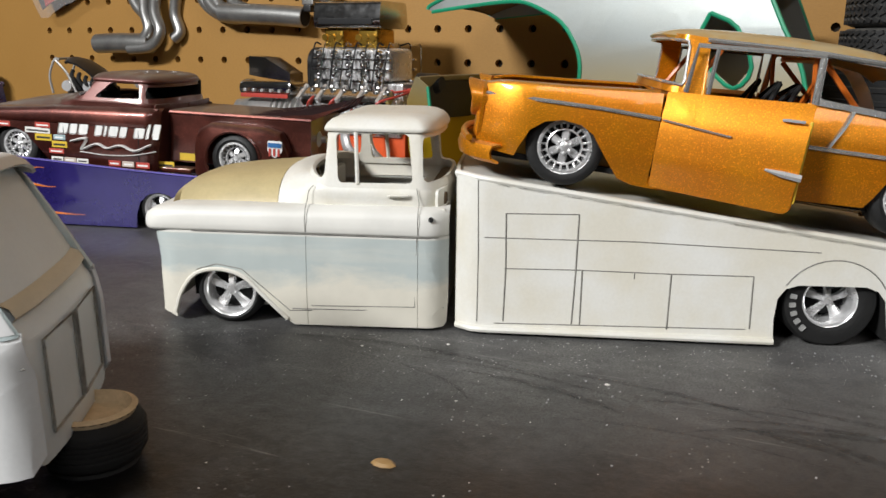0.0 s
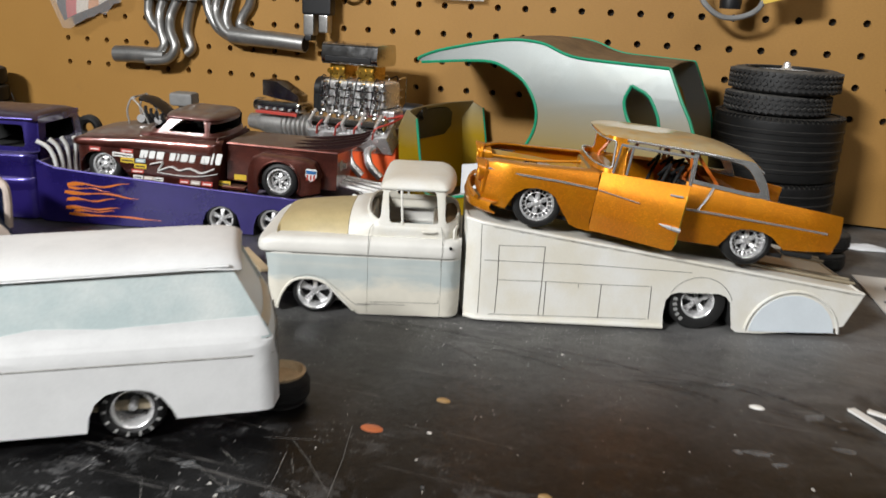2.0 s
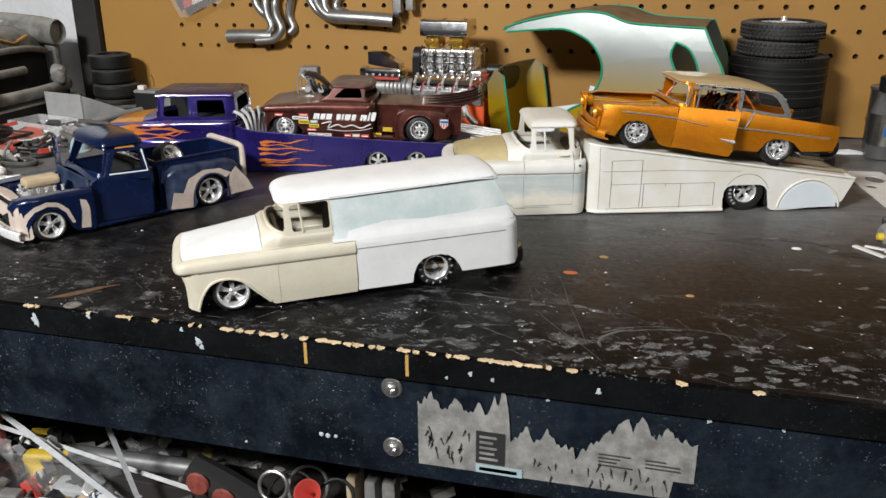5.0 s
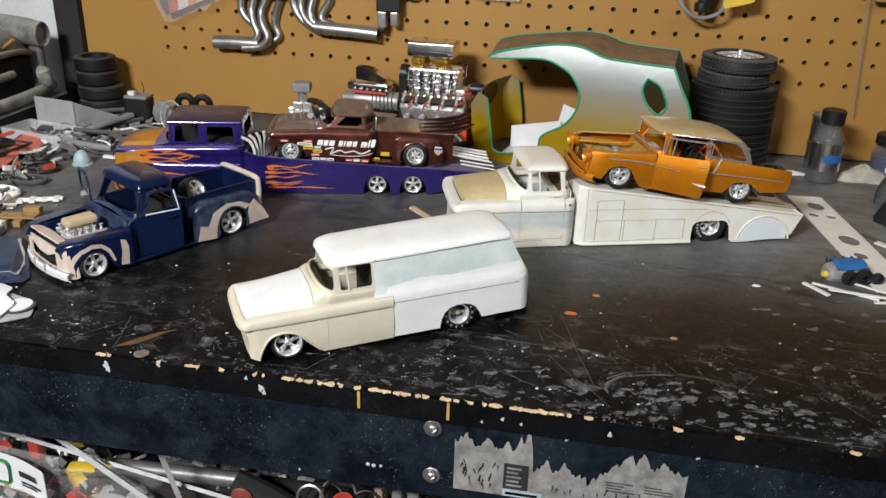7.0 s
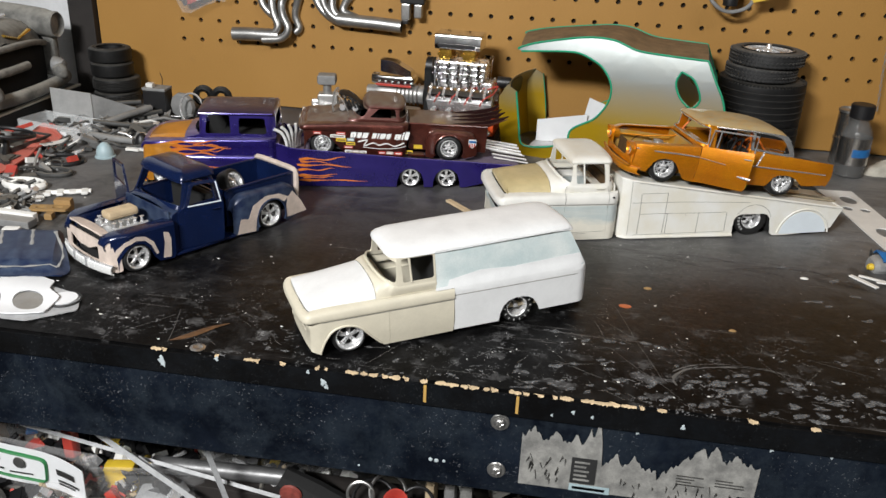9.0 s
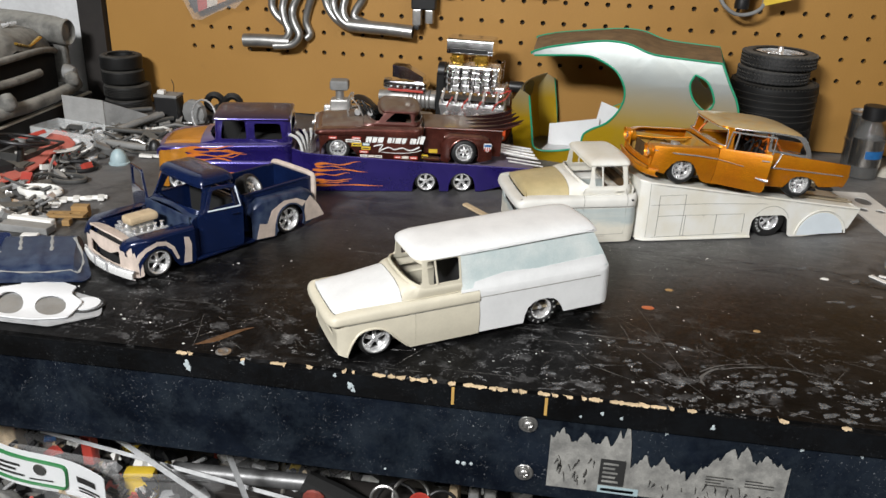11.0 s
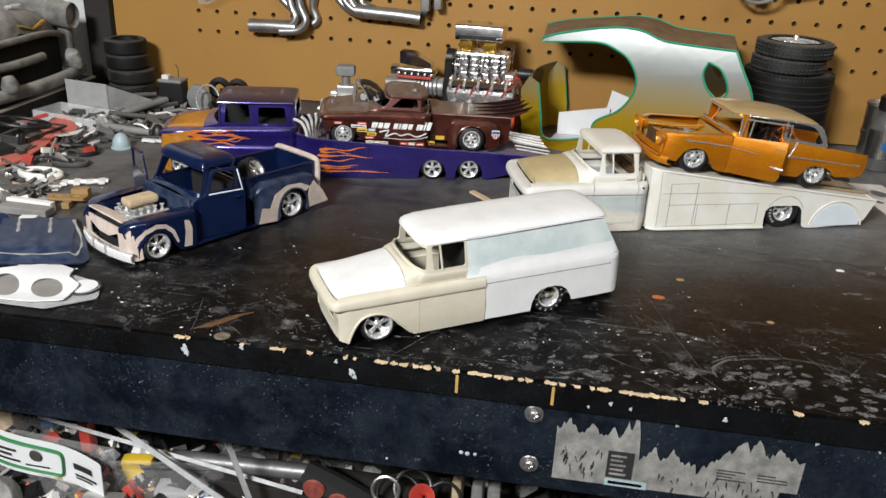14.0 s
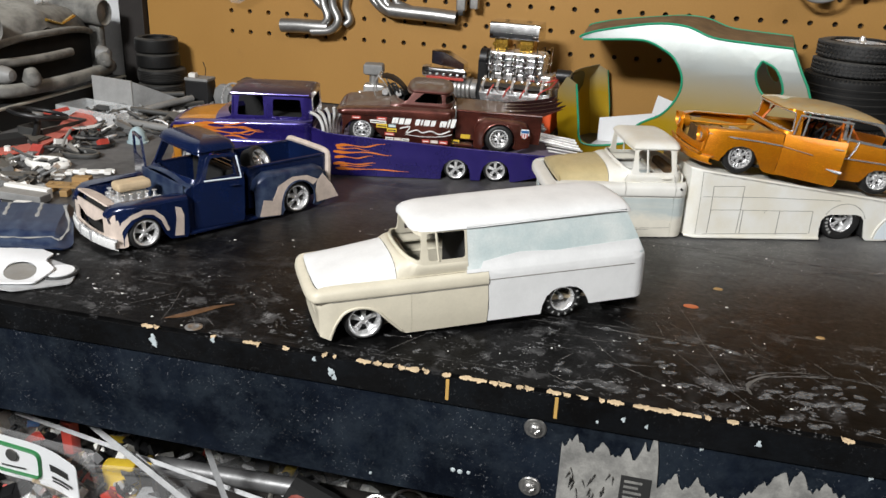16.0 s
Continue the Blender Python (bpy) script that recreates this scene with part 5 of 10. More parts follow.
        part(name, bm, mats.get(mt, mats["side"]), T, angle=55)
    inner = [pt(a, -c(pt(a)[0])) for a in span(0, a_of(end), 400)]
    iu, iy = [p[0] for p in inner], [p[1] for p in inner]
    half = lambda u: float(np.interp(u, iu, iy))
    ze = lambda u: ft(u) + 0.05
    # hood
    hz = lerp_table(hood)
    hu = iu[0] - 0.1
    arch = lambda s: max(0.0, 1 - abs(s) ** 3.0) ** 0.55
    if hood_end > hu + 2:
        us = [hu, hu + 0.3, hu + 0.8, hu + 1.6, hu + 2.8, hu + 4.5, hu + 7] + span(hu + 10, hood_end, 10)
        bm = bmesh.new()
        rows_mesh(bm, [[(u + o, (half(u) + 0.15) * s, ze(u) - 0.1 + (max(hz(u), ze(u) + 0.3) - ze(u)) * arch(s)) for s in [math.copysign(abs(k) ** 0.8, k) for k in span(-1, 1, 18)]] for u in us])
        thicken(bm, 0.9)
        part("hood", bm, mats["hood"], T, mats.get("hood_label", ""), angle=55)
    # greenhouse
    P, base, Lf, Ls, Lr, stop = greenhouse(T, mats["cab"], o, **gh)
    if roof:
        cab_roof(T, mats["roof"], o, P, gh["ztop"], 0.0, roof, stop)
    # cowl and the slope from the door tops up to the windows
    ua0 = gh["ua"][0]

    def low(a):
        if a <= Lf:
            k = a / Lf
            if k < 0.62:
                s = k / 0.62
                return (hood_end + 0.3, half(hood_end) * s, ze(hood_end) + (hz(hood_end) - ze(hood_end)) * arch(s))
            u = hood_end + (ua0 - hood_end) * (k - 0.62) / 0.38
            return (u, half(u), ze(u))
        u, y = P(a, gh["belt"])
        if a <= Lf + Ls:
            return (u, half(u), ze(u))
        return (min(u + 0.4, end - 0.4), min(half(u), y * half(gh["ub"]) / gh["w"][0]), ze(u) - 1.5)
    for s in (-1, 1):
        rows = []
        cols = span(0, Lf, 24) + span(Lf, stop, 20)[1:]
        for k in span(0, 1, 6):
            row = []
            for a in cols:
                l, (uu, yy), zz = low(a), P(a, base(a)), base(a) - 0.7
                b = math.sin(math.pi * k)
                row.append((l[0] + (uu - l[0]) * k + o, s * (l[1] + (yy - l[1]) * k + (0.8 * b if a > Lf * 0.8 else 0)), l[2] + (zz - l[2]) * k + 0.9 * b))
            rows.append(row)
        bm = bmesh.new()
        rows_mesh(bm, rows)
        thicken(bm, 0.8)
        part("cowl", bm, mats.get("cowl", mats["cab"]), T, angle=55)
    if back:
        w0 = half(end - 8)
        part("cab_ledge", boxed(gh["ub"] + o - 4, end + o - 1.4, -w0 - 1, w0 + 1, ft(end) - 2.4, ft(end) - 0.3, r=0.6), mats["cab"], T)
        part("cab_back", plate(rounded([(-w0, 3), (w0, 3), (w0, gh["belt"] - 1), (-w0, gh["belt"] - 1)], 2, 3), (), lambda u, v: Vector((end - 1.6 + o - 2.5 * (abs(u) / w0) ** 4, u, v)), 1.0, 6, 8), mats["cab"], T)
    part("floor_pan", boxed(nose + o + 24, end + o - 2, -W + 9, W - 9, 5, 7), mats.get("inner", M_INNER), T)
    part("dashboard", boxed(hood_end + o + 9, hood_end + o + 12, -W * 0.72, W * 0.72, gh["belt"] - 20, gh["belt"] - 1, r=1), mats.get("inner", M_INNER), T)
    # matt black wells put the shade behind the front wheels into colour
    for s in (-1, 1):
        bm = bmesh.new()
        y0, y1 = sorted((s * (W - 3), s * (W - 19)))
        box(bm, nose + o + 12, hood_end + o + 4, min(s * (W - 19), s * (W - 20)), max(s * (W - 19), s * (W - 20)), 5, step - 1)
        box(bm, nose + o + 12, hood_end + o + 4, y0, y1, step - 3, step - 2)
        part("wheel_well_shade", bm, M_MATT, T)
    return flat, lambda u, z: skin(-a_of(u), z)


def lower_at(lower, u):
    """Height of a lower edge at u, on its last stretch."""
    for (a, p), (b, q) in zip(lower[::-1][1:], lower[::-1]):
        if a <= u <= b:
            return p + (q - p) * (u - a) / (b - a)
    return lower[-1][1]


def seam(T, pts, mat=None, w=0.18, name="panel_and_crease_line"):
    bm = bmesh.new()
    tube(bm, pts, w, 4)
    return part(name, bm, mat or M_PENCIL, T)


CHEVY_LOWER = [(-29.5, 4), (-23.2, 2), (-22.5, 7), (-20, 13.5), (-15, 19), (-9, 21), (-2, 20.5), (4, 17.5), (10, 11), (18, 2.6), (20.4, 0.8)]


def build_ramp_truck():
    T = thing("ramp_truck", place((0.493, 0.6265), 18, 40), "unpainted cream model ramp truck with pencilled panel lines", "model truck")
    mats = {"side": M_RAMPSIDE, "fender": M_RAMPSIDE, "hood": M_TAN, "hood_label": "tan plastic hood", "cab": M_CREAM, "roof": M_CREAM, "inner": M_CREAM}
    lower = CHEVY_LOWER + [(74, 1.5), (75, 3), (75.4, 11)]
    ft = lerp_table([(-35.4, 41), (-30, 42.6), (-22, 43.4), (20, 44), (76, 44.6)])
    c = lerp_table([(-34, 9), (-22, 10), (-8, 10), (16, 7), (30, 5), (76, 4.5)])
    gh = dict(belt=51.4, ztop=70.6, uf=(19.5, 31.5), ua=(33.2, 32.6), ub=63, ur=(74.5, 70), w=(35, 31.2), rise=4.5, win=[(35.4, 69), (60.6, 69.2), (62.4, 52.4), (36, 52.2)], vent=43)
    flat, fs = fifties_cab(T, 0, 40, -35.4, lower, 34.6, ft, c, [(-26, 46.4), (-24.4, 49.2), (-21, 50.8), (-15, 52), (-6, 53.2), (4, 54.2), (17, 55.2)], 13.5, (25.4, 65), 75.4, mats, gh, roof=5.2, tail=True)
    fl = lambda u, z: -fs(u, z).y
    for pts in ([(20, 7.0), (45, 7.4), (74, 8.6)], [(-20, 14), (-14, 20.6), (-7, 22.6), (2, 21), (9, 15), (19, 6.2), (27, 6.6)], [(27, 8.4), (64, 9.4), (64.6, 34)]):
        seam(T, [(u, -fl(u, z) - 0.1, z) for u, z in pts])
    # drawn line for the soft shade in the crease under the shoulder
    seam(T, [(u, -fl(u, 34) - 0.3, 34.4) for u in span(-16, 72, 24)], w=0.16)
    seam(T, [(25.4, -40.9, 35.5), (25.4, -41.5, 40), (25.4, -40, 43.6), (25.2, -36.6, 45.5), (26, -36.4, 49.5), (27.5, -35.4, 51)], w=0.14)
    seam(T, [(65, -40.9, 35.5), (65, -41.5, 40), (65, -40, 43.8), (65, -37, 46), (64, -36, 51)], w=0.14)
    bm = bmesh.new()
    tube(bm, smooth_line([(u, -fl(u, z) - 0.1, z) for u, z in ((-23.5, 4), (-20.5, 12), (-15.5, 18.4), (-9, 20.6), (-2, 20.1), (4, 17.2), (10.5, 10.5), (18, 3))], 4), 0.8, 7)
    part("arch_lip", bm, M_CREAM, T)
    bm = bmesh.new()
    tube(bm, [(54, -36.2, 48.0), (55, -37.5, 48.4), (60, -37.5, 48.4), (61.4, -36.6, 48.4)], 0.5, 6)
    part("door_handle", bm, M_CREAM, T)
    # small black disc painted as the shade of a filler hole
    bm = bmesh.new()
    lathe(bm, [(0.1, -0.2), (0.9, -0.2), (0.9, 0.6)], 10, "y", (69.5, -40.9, 41))
    part("filler_hole_shade", bm, M_MATT, T)
    for s in (-1, 1):
        wheel(T, -3.5, s * 33.5, 12.3, 12.3, 11, 9.3, "star")
    # unseen seat block, added to darken the pale cab behind the windows
    bm = bmesh.new()
    box(bm, 50, 73, -29, 29, 8, 30, r=3)
    box(bm, 66, 73.5, -29, 29, 28, 50, r=2.5)
    part("bench_seat", bm, M_BAY, T, "dull brown seat block added to darken the cab")
    # ramp body
    rw = lambda u: 40 - (6.5 * max(0, (88 - u) / 11) ** 2.2)
    top = lambda u: 57 - (u - 84) * 0.1415 if u > 84 else 57 + (84 - u) * 0.1
    lo = [(78, 3), (84, 1), (187.6, 1.4), (187, 10), (187.6, 17.5), (190, 21), (194, 22.4), (216, 22.6), (220, 21.2), (223, 17.5), (225.4, 3), (228, 1), (240, 0.9), (275, 4), (286, 7.5), (295, 26.8)]
    ol = lo + [(u, top(u) - 0.8) for u in span(290, 78, 16)]
    for s in (-1, 1):
        bm = plate(ol, (), lambda u, v: Vector((u, s * rw(u), v)), 1.2, 2.6, 4)
        part("bed_side", bm, M_CREAM, T)
        bm = bmesh.new()
        tube(bm, [(u, s * (rw(u) - 0.6), top(u) - 0.9) for u in span(77.6, 294, 26)], 1.1, 8)
        part("bed_rail", bm, M_CREAM, T)
        bm = bmesh.new()
        tube(bm, [(u, s * (rw(u) + 0.5), 2.4) for u in span(78.5, 187.4, 20)], 1.25, 8)
        part("skirt_lip", bm, M_CREAM, T)
        ring = arc(258, 0.5, 23.4, 4, 176, 22)
        bm = plate([(u, max(z, 1.2 + 0.05 * max(0, u - 240))) for u, z in ring], (), lambda u, v: Vector((u, s * 40.35, v)), 0.5, 0, 0)
        part("wheel_skirt", bm, M_ICE, T, "pale styrene half-disc wheel skirt")
        bm = bmesh.new()
        tube(bm, [(u, s * 40.2, z) for u, z in arc(258, 0.5, 25.6, 6, 174, 22)], 0.9, 6)
        part("skirt_ring", bm, M_CREAM, T)
    bm = bmesh.new()
    rows = [[(u, rw(u) * y, top(u) - 1.4) for y in span(-1, 1, 6)] for u in span(77.6, 294, 30)]
    rows_mesh(bm, rows)
    thicken(bm, 1.0)
    part("deck", bm, M_CREAM, T, "sloping ramp deck")
    part("bed_front", plate(rounded([(-33.5, 2), (33.5, 2), (33.5, 57), (-33.5, 57)], [1, 1, 4, 4], 3), (), lambda u, v: Vector((77.6 + 2 * (u / 33.5) ** 4, u, v)), 1.2, 6, 0), M_CREAM, T)
    part("bed_tail", plate([(-39, 7.5), (39, 7.5), (39, 26.5), (-39, 26.5)], (), lambda u, v: Vector((286 + (v - 7.5) * 0.46, u, v)), 1.0, 0, 0), M_CREAM, T)
    for y in (-24, -17, 17, 24):
        bm = bmesh.new()
        tube(bm, [(236, y, top(236) + 0.3), (296, y, top(296) + 0.3)], 1.0, 6)
        part("loading_rail", bm, M_INNER, T)
    dark = [[(95.2, 5.5), (95.6, 25), (95.2, 44)], [(119.8, 44.4), (119.6, 25), (119, 5.5)], [(121.8, 25), (121.8, 5)], [(151.8, 25), (151.6, 5)], [(179, 25), (179.3, 6.5)]]
    thin = [[(95.2, 44), (119.8, 44.4)], [(95.2, 24.6), (120, 25), (150, 24.8), (179, 25)], [(92, 4.6), (178, 6.2)], [(86, 5), (86, 30), (85.4, 55)], [(88, 35.4), (140, 35.6), (200, 34)], [(139.5, 25), (139.5, 22.6)]]
    for pts in dark:
        seam(T, [(u, -40.1, z) for u, z in pts], w=0.27)
    for pts in thin:
        seam(T, [(u, -rw(u) - 0.1, z) for u, z in pts], w=0.19)
    seam(T, [(u, -40.1, z) for u, z in arc(206, 13, 18.6, 20, 150, 14)], w=0.22)
    # black-painted well gives the shade round the rear wheel
    bm = bmesh.new()
    rows = []
    for u, z in [(187.2, 3), (187.6, 17.5), (190, 21), (194, 22.4), (216, 22.6), (220, 21.2), (223, 17.5), (225.4, 3)]:
        rows.append([(u, -39, z), (u, -16, z)])
    rows_mesh(bm, rows)
    box(bm, 187, 226, -16.4, -15.6, 1.5, 23)
    part("wheel_well_shade", bm, M_MATT, T)
    for s in (-1, 1):
        wheel(T, 206, s * 30, 16.2, 16.2, 15, 8.8, "star")
    for k in range(5):
        a = radians(172 + 14 * k)
        part("tyre_mark", boxed(-0.8, 0.8, -0.1, 0.1, -1.1, 1.1, r=0.35, m=Matrix.Rotation(-a + math.pi / 2, 4, "Y")), M_FADED, T, "pale block on the tyre wall", m=Matrix.Translation(((206 + 12.6 * math.cos(a)) * MM, -37.75 * MM, (16.2 + 12.6 * math.sin(a)) * MM)))
    return T


build_ramp_truck()


def build_van():
    T = thing("panel_van", place((0.384, 0.408), 31.3, 31.0, 0, -1.6), "unpainted white and beige model panel van", "model van")
    mats = {"side": M_BEIGE, "fender": M_BEIGE, "hood": M_WHITE, "hood_label": "bright white primed hood", "cab": M_BEIGE, "roof": M_WHITE}
    lower = [(u + 4, z + 1.0) for u, z in CHEVY_LOWER] + [(74.4, 2.2), (74.9, 8)]
    ft = lerp_table([(-31, 33), (-27, 34), (-16, 34.6), (24, 35.4), (76, 36)])
    c = lerp_table([(-31, 4.5), (-20, 5.5), (-6, 5.5), (20, 4), (34, 3), (76, 2.6)])
    W = 31.0
    gh = dict(belt=43.2, ztop=61.6, uf=(23, 32), ua=(36.4, 35.6), ub=62, ur=(75, 70), w=(28.2, 25.4), rise=3.6, win=[(38.6, 60.4), (61.2, 60.6), (61.4, 44.4), (39, 44.2)], vent=45, end=62.4)
    flat, fs = fifties_cab(T, 0, W, -31, lower, 27, ft, c, [(-26.5, 35), (-25, 36.4), (-22, 37.6), (-18, 38.6), (-8, 40.6), (6, 43), (20, 45.4)], 20, (28, 74.9), 74.9, mats, gh, roof=0, back=False, hole=True)
    fl = lambda u, z: -fs(u, z).y
    # panel sides behind the doors
    bw = lambda u, v: W - (0 if v < 33 else (v - 33) * 0.14 + 1.7 * smooth((v - 33) / 10)) - (4 * max(0, (u - 172.5) / 8) ** 2.4)
    lo = [(75.2, 15), (75.2, 3), (109.5, 3), (110.5, 9), (113, 14.5), (117, 18), (122, 19.4), (128, 19.4), (133, 18.2), (137, 15.4), (140.5, 10), (142, 6.2), (178, 6.5), (180.5, 10), (180.5, 28), (179, 35.6)]
    for s in (-1, 1):
        bm = plate(lo + [(75.2, 35.6)], (), lambda u, v: Vector((u, s * bw(u, v), v)), 1.0, 2.6, 2.6)
        part("quarter_panel", bm, M_WHITE, T, "bright white quarter panel")
        bm = plate(rounded([(62.2, 36.4), (179, 36.4), (175, 44), (164.8, 64), (61.8, 62)], [0, 1, 2, 3, 0], 3), (), lambda u, v: Vector((u, s * bw(u, v), v)), 1.0, 2.6, 2.6)
        up = part("upper_panel", bm, M_SAND, T, "sanded pale blue-white upper panel")
        bm = plate([(70, 37.2), (178, 37.2), (174, 45), (120, 43.2), (95, 44.6), (72, 41)], (), lambda u, v: Vector((u, s * (bw(u, v) + 0.15), v)), 0.3, 2.6, 2.6)
        part("white_patch", bm, M_WHITE, up)
        bm = bmesh.new()
        rows = []
        for u in span(61.5, 179, 24):
            rows.append([(u, s * (bw(u, z) + 0.05), z) for z in (35.2, 35.8, 36.4, 37.2)])
        rows_mesh(bm, rows)
        thicken(bm, 0.4)
        part("belt_ledge", bm, M_WHITE, T)
        bm = bmesh.new()
        tube(bm, [(u, s * (bw(u, 62) + 0.6), 62.6 + (u - 60) * 0.02) for u in span(62, 164, 14)], 0.8, 6)
        part("drip_rail", bm, M_WHITE, T)
        seam(T, [(u, s * (bw(u, 30) + 0.1), 29.9) for u in span(75, 179, 12)], w=0.3)
        seam(T, [(u, s * (bw(u, 61) + 0.5), 61.2 + (u - 60) * 0.02) for u in span(90, 163, 10)], w=0.3)
    bm = bmesh.new()
    us = [30.4, 31, 32.4, 36, 43, 70, 110, 150, 160, 165, 167.4, 168.6]
    top = lerp_table(list(zip(us, [61.6, 63.4, 65.0, 66.6, 67.8, 68.8, 69.4, 69.8, 69.6, 69, 68, 66])))
    rhalf = lerp_table([(30.4, 13), (31, 17.5), (32.4, 21.5), (36, 24.6), (43, 26.2), (62, 26.6), (156, 26.8), (162, 26.6), (166, 26), (168.6, 24.6)])
    crowned(bm, us, rhalf, lerp_table([(30.4, 60.8), (32.4, 61.2), (36, 61.5), (60, 61.6), (156, 64), (168.6, 62.6)]), top, 20, 3.6, 1.0)
    part("van_roof", bm, M_WHITE, T, "bright white roof")
    # tail
    out = rounded([(-26.6, 6.5), (26.6, 6.5), (27, 36), (23, 65.5), (-23, 65.5), (-27, 36)], [3, 3, 2, 5, 5, 2], 3)
    tailx = lambda u, v: 180.6 - 0.6 * (abs(u) / 26) ** 3 * 3 - 0.5 * max(0, v - 33)
    bm = plate(out, (), lambda u, v: Vector((tailx(u, v), u, v)), 1.0, 6, 6)
    tail = part("tail_panel", bm, M_ICE, T, "pale primed rear doors")
    for y0, y1 in ((-20, -1), (1, 20)):
        seam(T, [(tailx(y, z) + 0.5, y, z) for y, z in ((y0, 12), (y1, 12), (y1, 33), (y0, 33), (y0, 12))], w=0.4, name="door_line")
    bm = bmesh.new()
    rows_mesh(bm, [[(tailx(y, z) + x, y, z) for z, x in ((38.5, 0.1), (39.5, 1.6), (41.5, 1.6), (42.5, 0.1))] for y in span(-25, 25, 12)])
    part("tail_ridge", bm, M_BEIGE, T)
    # added matt black panel makes the van's side windows look dark inside
    part("cab_dark_panel", boxed(63.2, 64.2, -24, 24, 9, 61), M_MATT, T, "dark panel added for the shade inside the cab")
    part("floor_pan_rear", boxed(70, 172, -24, 24, 8, 10), M_INNER, T)
    # rear well coloured black for the shade under the van
    bm = bmesh.new()
    box(bm, 109, 143, -30, -13, 19.4, 20)
    box(bm, 109, 143, -13.6, -13, 7, 20)
    part("wheel_well_shade", bm, M_MATT, T)
    for s in (-1, 1):
        wheel(T, 0.5, s * 25, 12.0, 12.0, 10, 9.2, "star")
        wheel(T, 125.5, s * 21, 9.6, 12.6, 14, 7.6, "dish")
    for k in range(14):
        a = 2 * math.pi * k / 14
        part("tyre_mark", boxed(-0.5, 0.5, -0.1, 0.1, -0.8, 0.8, m=Matrix.Rotation(-a + math.pi / 2, 4, "Y")), M_FADED, T, m=Matrix.Translation(((125.5 + 10.2 * math.cos(a)) * MM, -28.1 * MM, (9.6 + 10.2 * math.sin(a)) * MM)))
    seam(T, [(u, -fl(u, 26) - 0.1, 26.8) for u in span(-18, 75, 24)], w=0.25)
    bm = bmesh.new()
    tube(bm, smooth_line([(u + 4, -fl(u + 4, z) - 0.1, z + 1) for u, z in ((-23.5, 4), (-20.5, 12), (-15.5, 18.4), (-9, 20.6), (-2, 20.1), (4, 17.2), (10.5, 10.5), (18, 3))], 4), 0.8, 7)
    part("arch_lip", bm, M_BEIGE, T)
    return T


build_van()


def build_gold_car():
    """A two-door hardtop with an open door, no hood and a roll cage, standing nose up on the ramp."""
    T = thing("orange_coupe", Matrix.Translation((0.598, 0.667, 0.0533)) @ Matrix.Rotation(radians(16.9), 4, "Z") @ Matrix.Rotation(radians(7.3), 4, "Y") @ Matrix.Translation((0, 0.033, 0)), "orange metalflake model coupe with open door and no hood", "model car")
    W = 37.0
    def wv(u, v):
        w = W - 5.5 * max(0, (-12 - u) / 18) ** 2 - 4 * max(0, (u - 140) / 24) ** 2
        w -= max(0, v - 33) * 0.10 + max(0, 14 - v) * 0.22 + 0.009 * max(0, v - 20) ** 2
        if v > 31:
            w -= 0.3
        return w
    lo = [(-29.5, 9), (-16.5, 8), (-15.5, 11), (-12.5, 17.5), (-8, 21), (-2, 22.3), (4, 21.6), (8.5, 19), (13, 13), (19, 5.6), (24, 4.2)]
    belt = lerp_table([(-31, 29.6), (-24, 31.4), (0, 33), (30, 35.6), (76, 39.4), (92, 38.4), (120, 37), (150, 36), (162, 35)])
    for s in (-1, 1):
        front = lo + [(29, 4)] + [(u, belt(u)) for u in span(29, -30, 10)] + [(-31.5, 26), (-31, 14)]
        part("front_fender", plate(front, (), lambda u, v: Vector((u, s * wv(u, v), v)), 1.0, 2.6, 2.6), M_GOLDCAR, T)
        rear = [(75, 7.5), (99, 8.6), (101, 12), (103.5, 17), (108, 20), (114, 20.8), (120, 20.4), (126, 18.6), (131, 14.5), (133.5, 13)] + ([(160, 16), (162.5, 24), (162, 35)] if s < 0 else [(150, 15), (152.6, 24), (152, 35.4)]) + [(u, belt(u)) for u in span(160 if s < 0 else 150, 75, 10)]
        part("rear_quarter", plate(rear, (), lambda u, v: Vector((u, s * wv(u, v), v)), 1.0, 2.6, 2.6), M_GOLDCAR, T)
        part("rocker", boxed(28, 77, s * 34 - 1, s * 34 + 1, 4, 8), M_GOLDCAR, T)
        bm = bmesh.new()
        rows = [[(u, s * (wv(u, belt(u)) - y), belt(u) + dz) for y, dz in ((0.1, -0.4), (0.8, 0.5), (3.5, 1.0), (9 if u > 112 or u < -24 else 6.5, 0.9))] for u in span(-30, 28, 14)]
        rows_mesh(bm, rows)
        bmesh.ops.recalc_face_normals(bm, faces=bm.faces)
        thicken(bm, 0.9)
        part("fender_top", bm, M_GOLDCAR, T)
        # door
        hinge = Vector((29.2, s * (wv(29, 20)), 0))
        ang = 18 if s < 0 else 0
        mdoor = Matrix.Translation(hinge * MM) @ Matrix.Rotation(radians(-ang if s < 0 else 0), 4, "Z") @ Matrix.Translation(-hinge * MM)
        dl = rounded([(29.2, 4.6), (73.8, 4.2), (74.4, 39.4), (29.2, 36.4)], [1, 3, 1.5, 0.6], 3)
        door = part("door", plate(dl, (), lambda u, v: Vector((u, s * wv(u, v), v)), 3.6, 2.6, 2.6), M_GOLDCAR, T, "orange door, swung open" if s < 0 else "", m=mdoor)
        bm = bmesh.new()
        tube(bm, [(34.6, s * (wv(37, 37) - 0.8), 37), (35.8, s * 32.4, 52.2), (73.6, s * 31.6, 54), (74, s * (wv(74, 39) - 0.8), 39.4)], 0.9, 6)
        tube(bm, [(41.6, s * (wv(42, 38) - 0.8), 37.4), (42, s * 32.2, 52.6)], 0.75, 6)
        part("window_frame", bm, M_TRIM, door, "silver window frame")
        bm = bmesh.new()
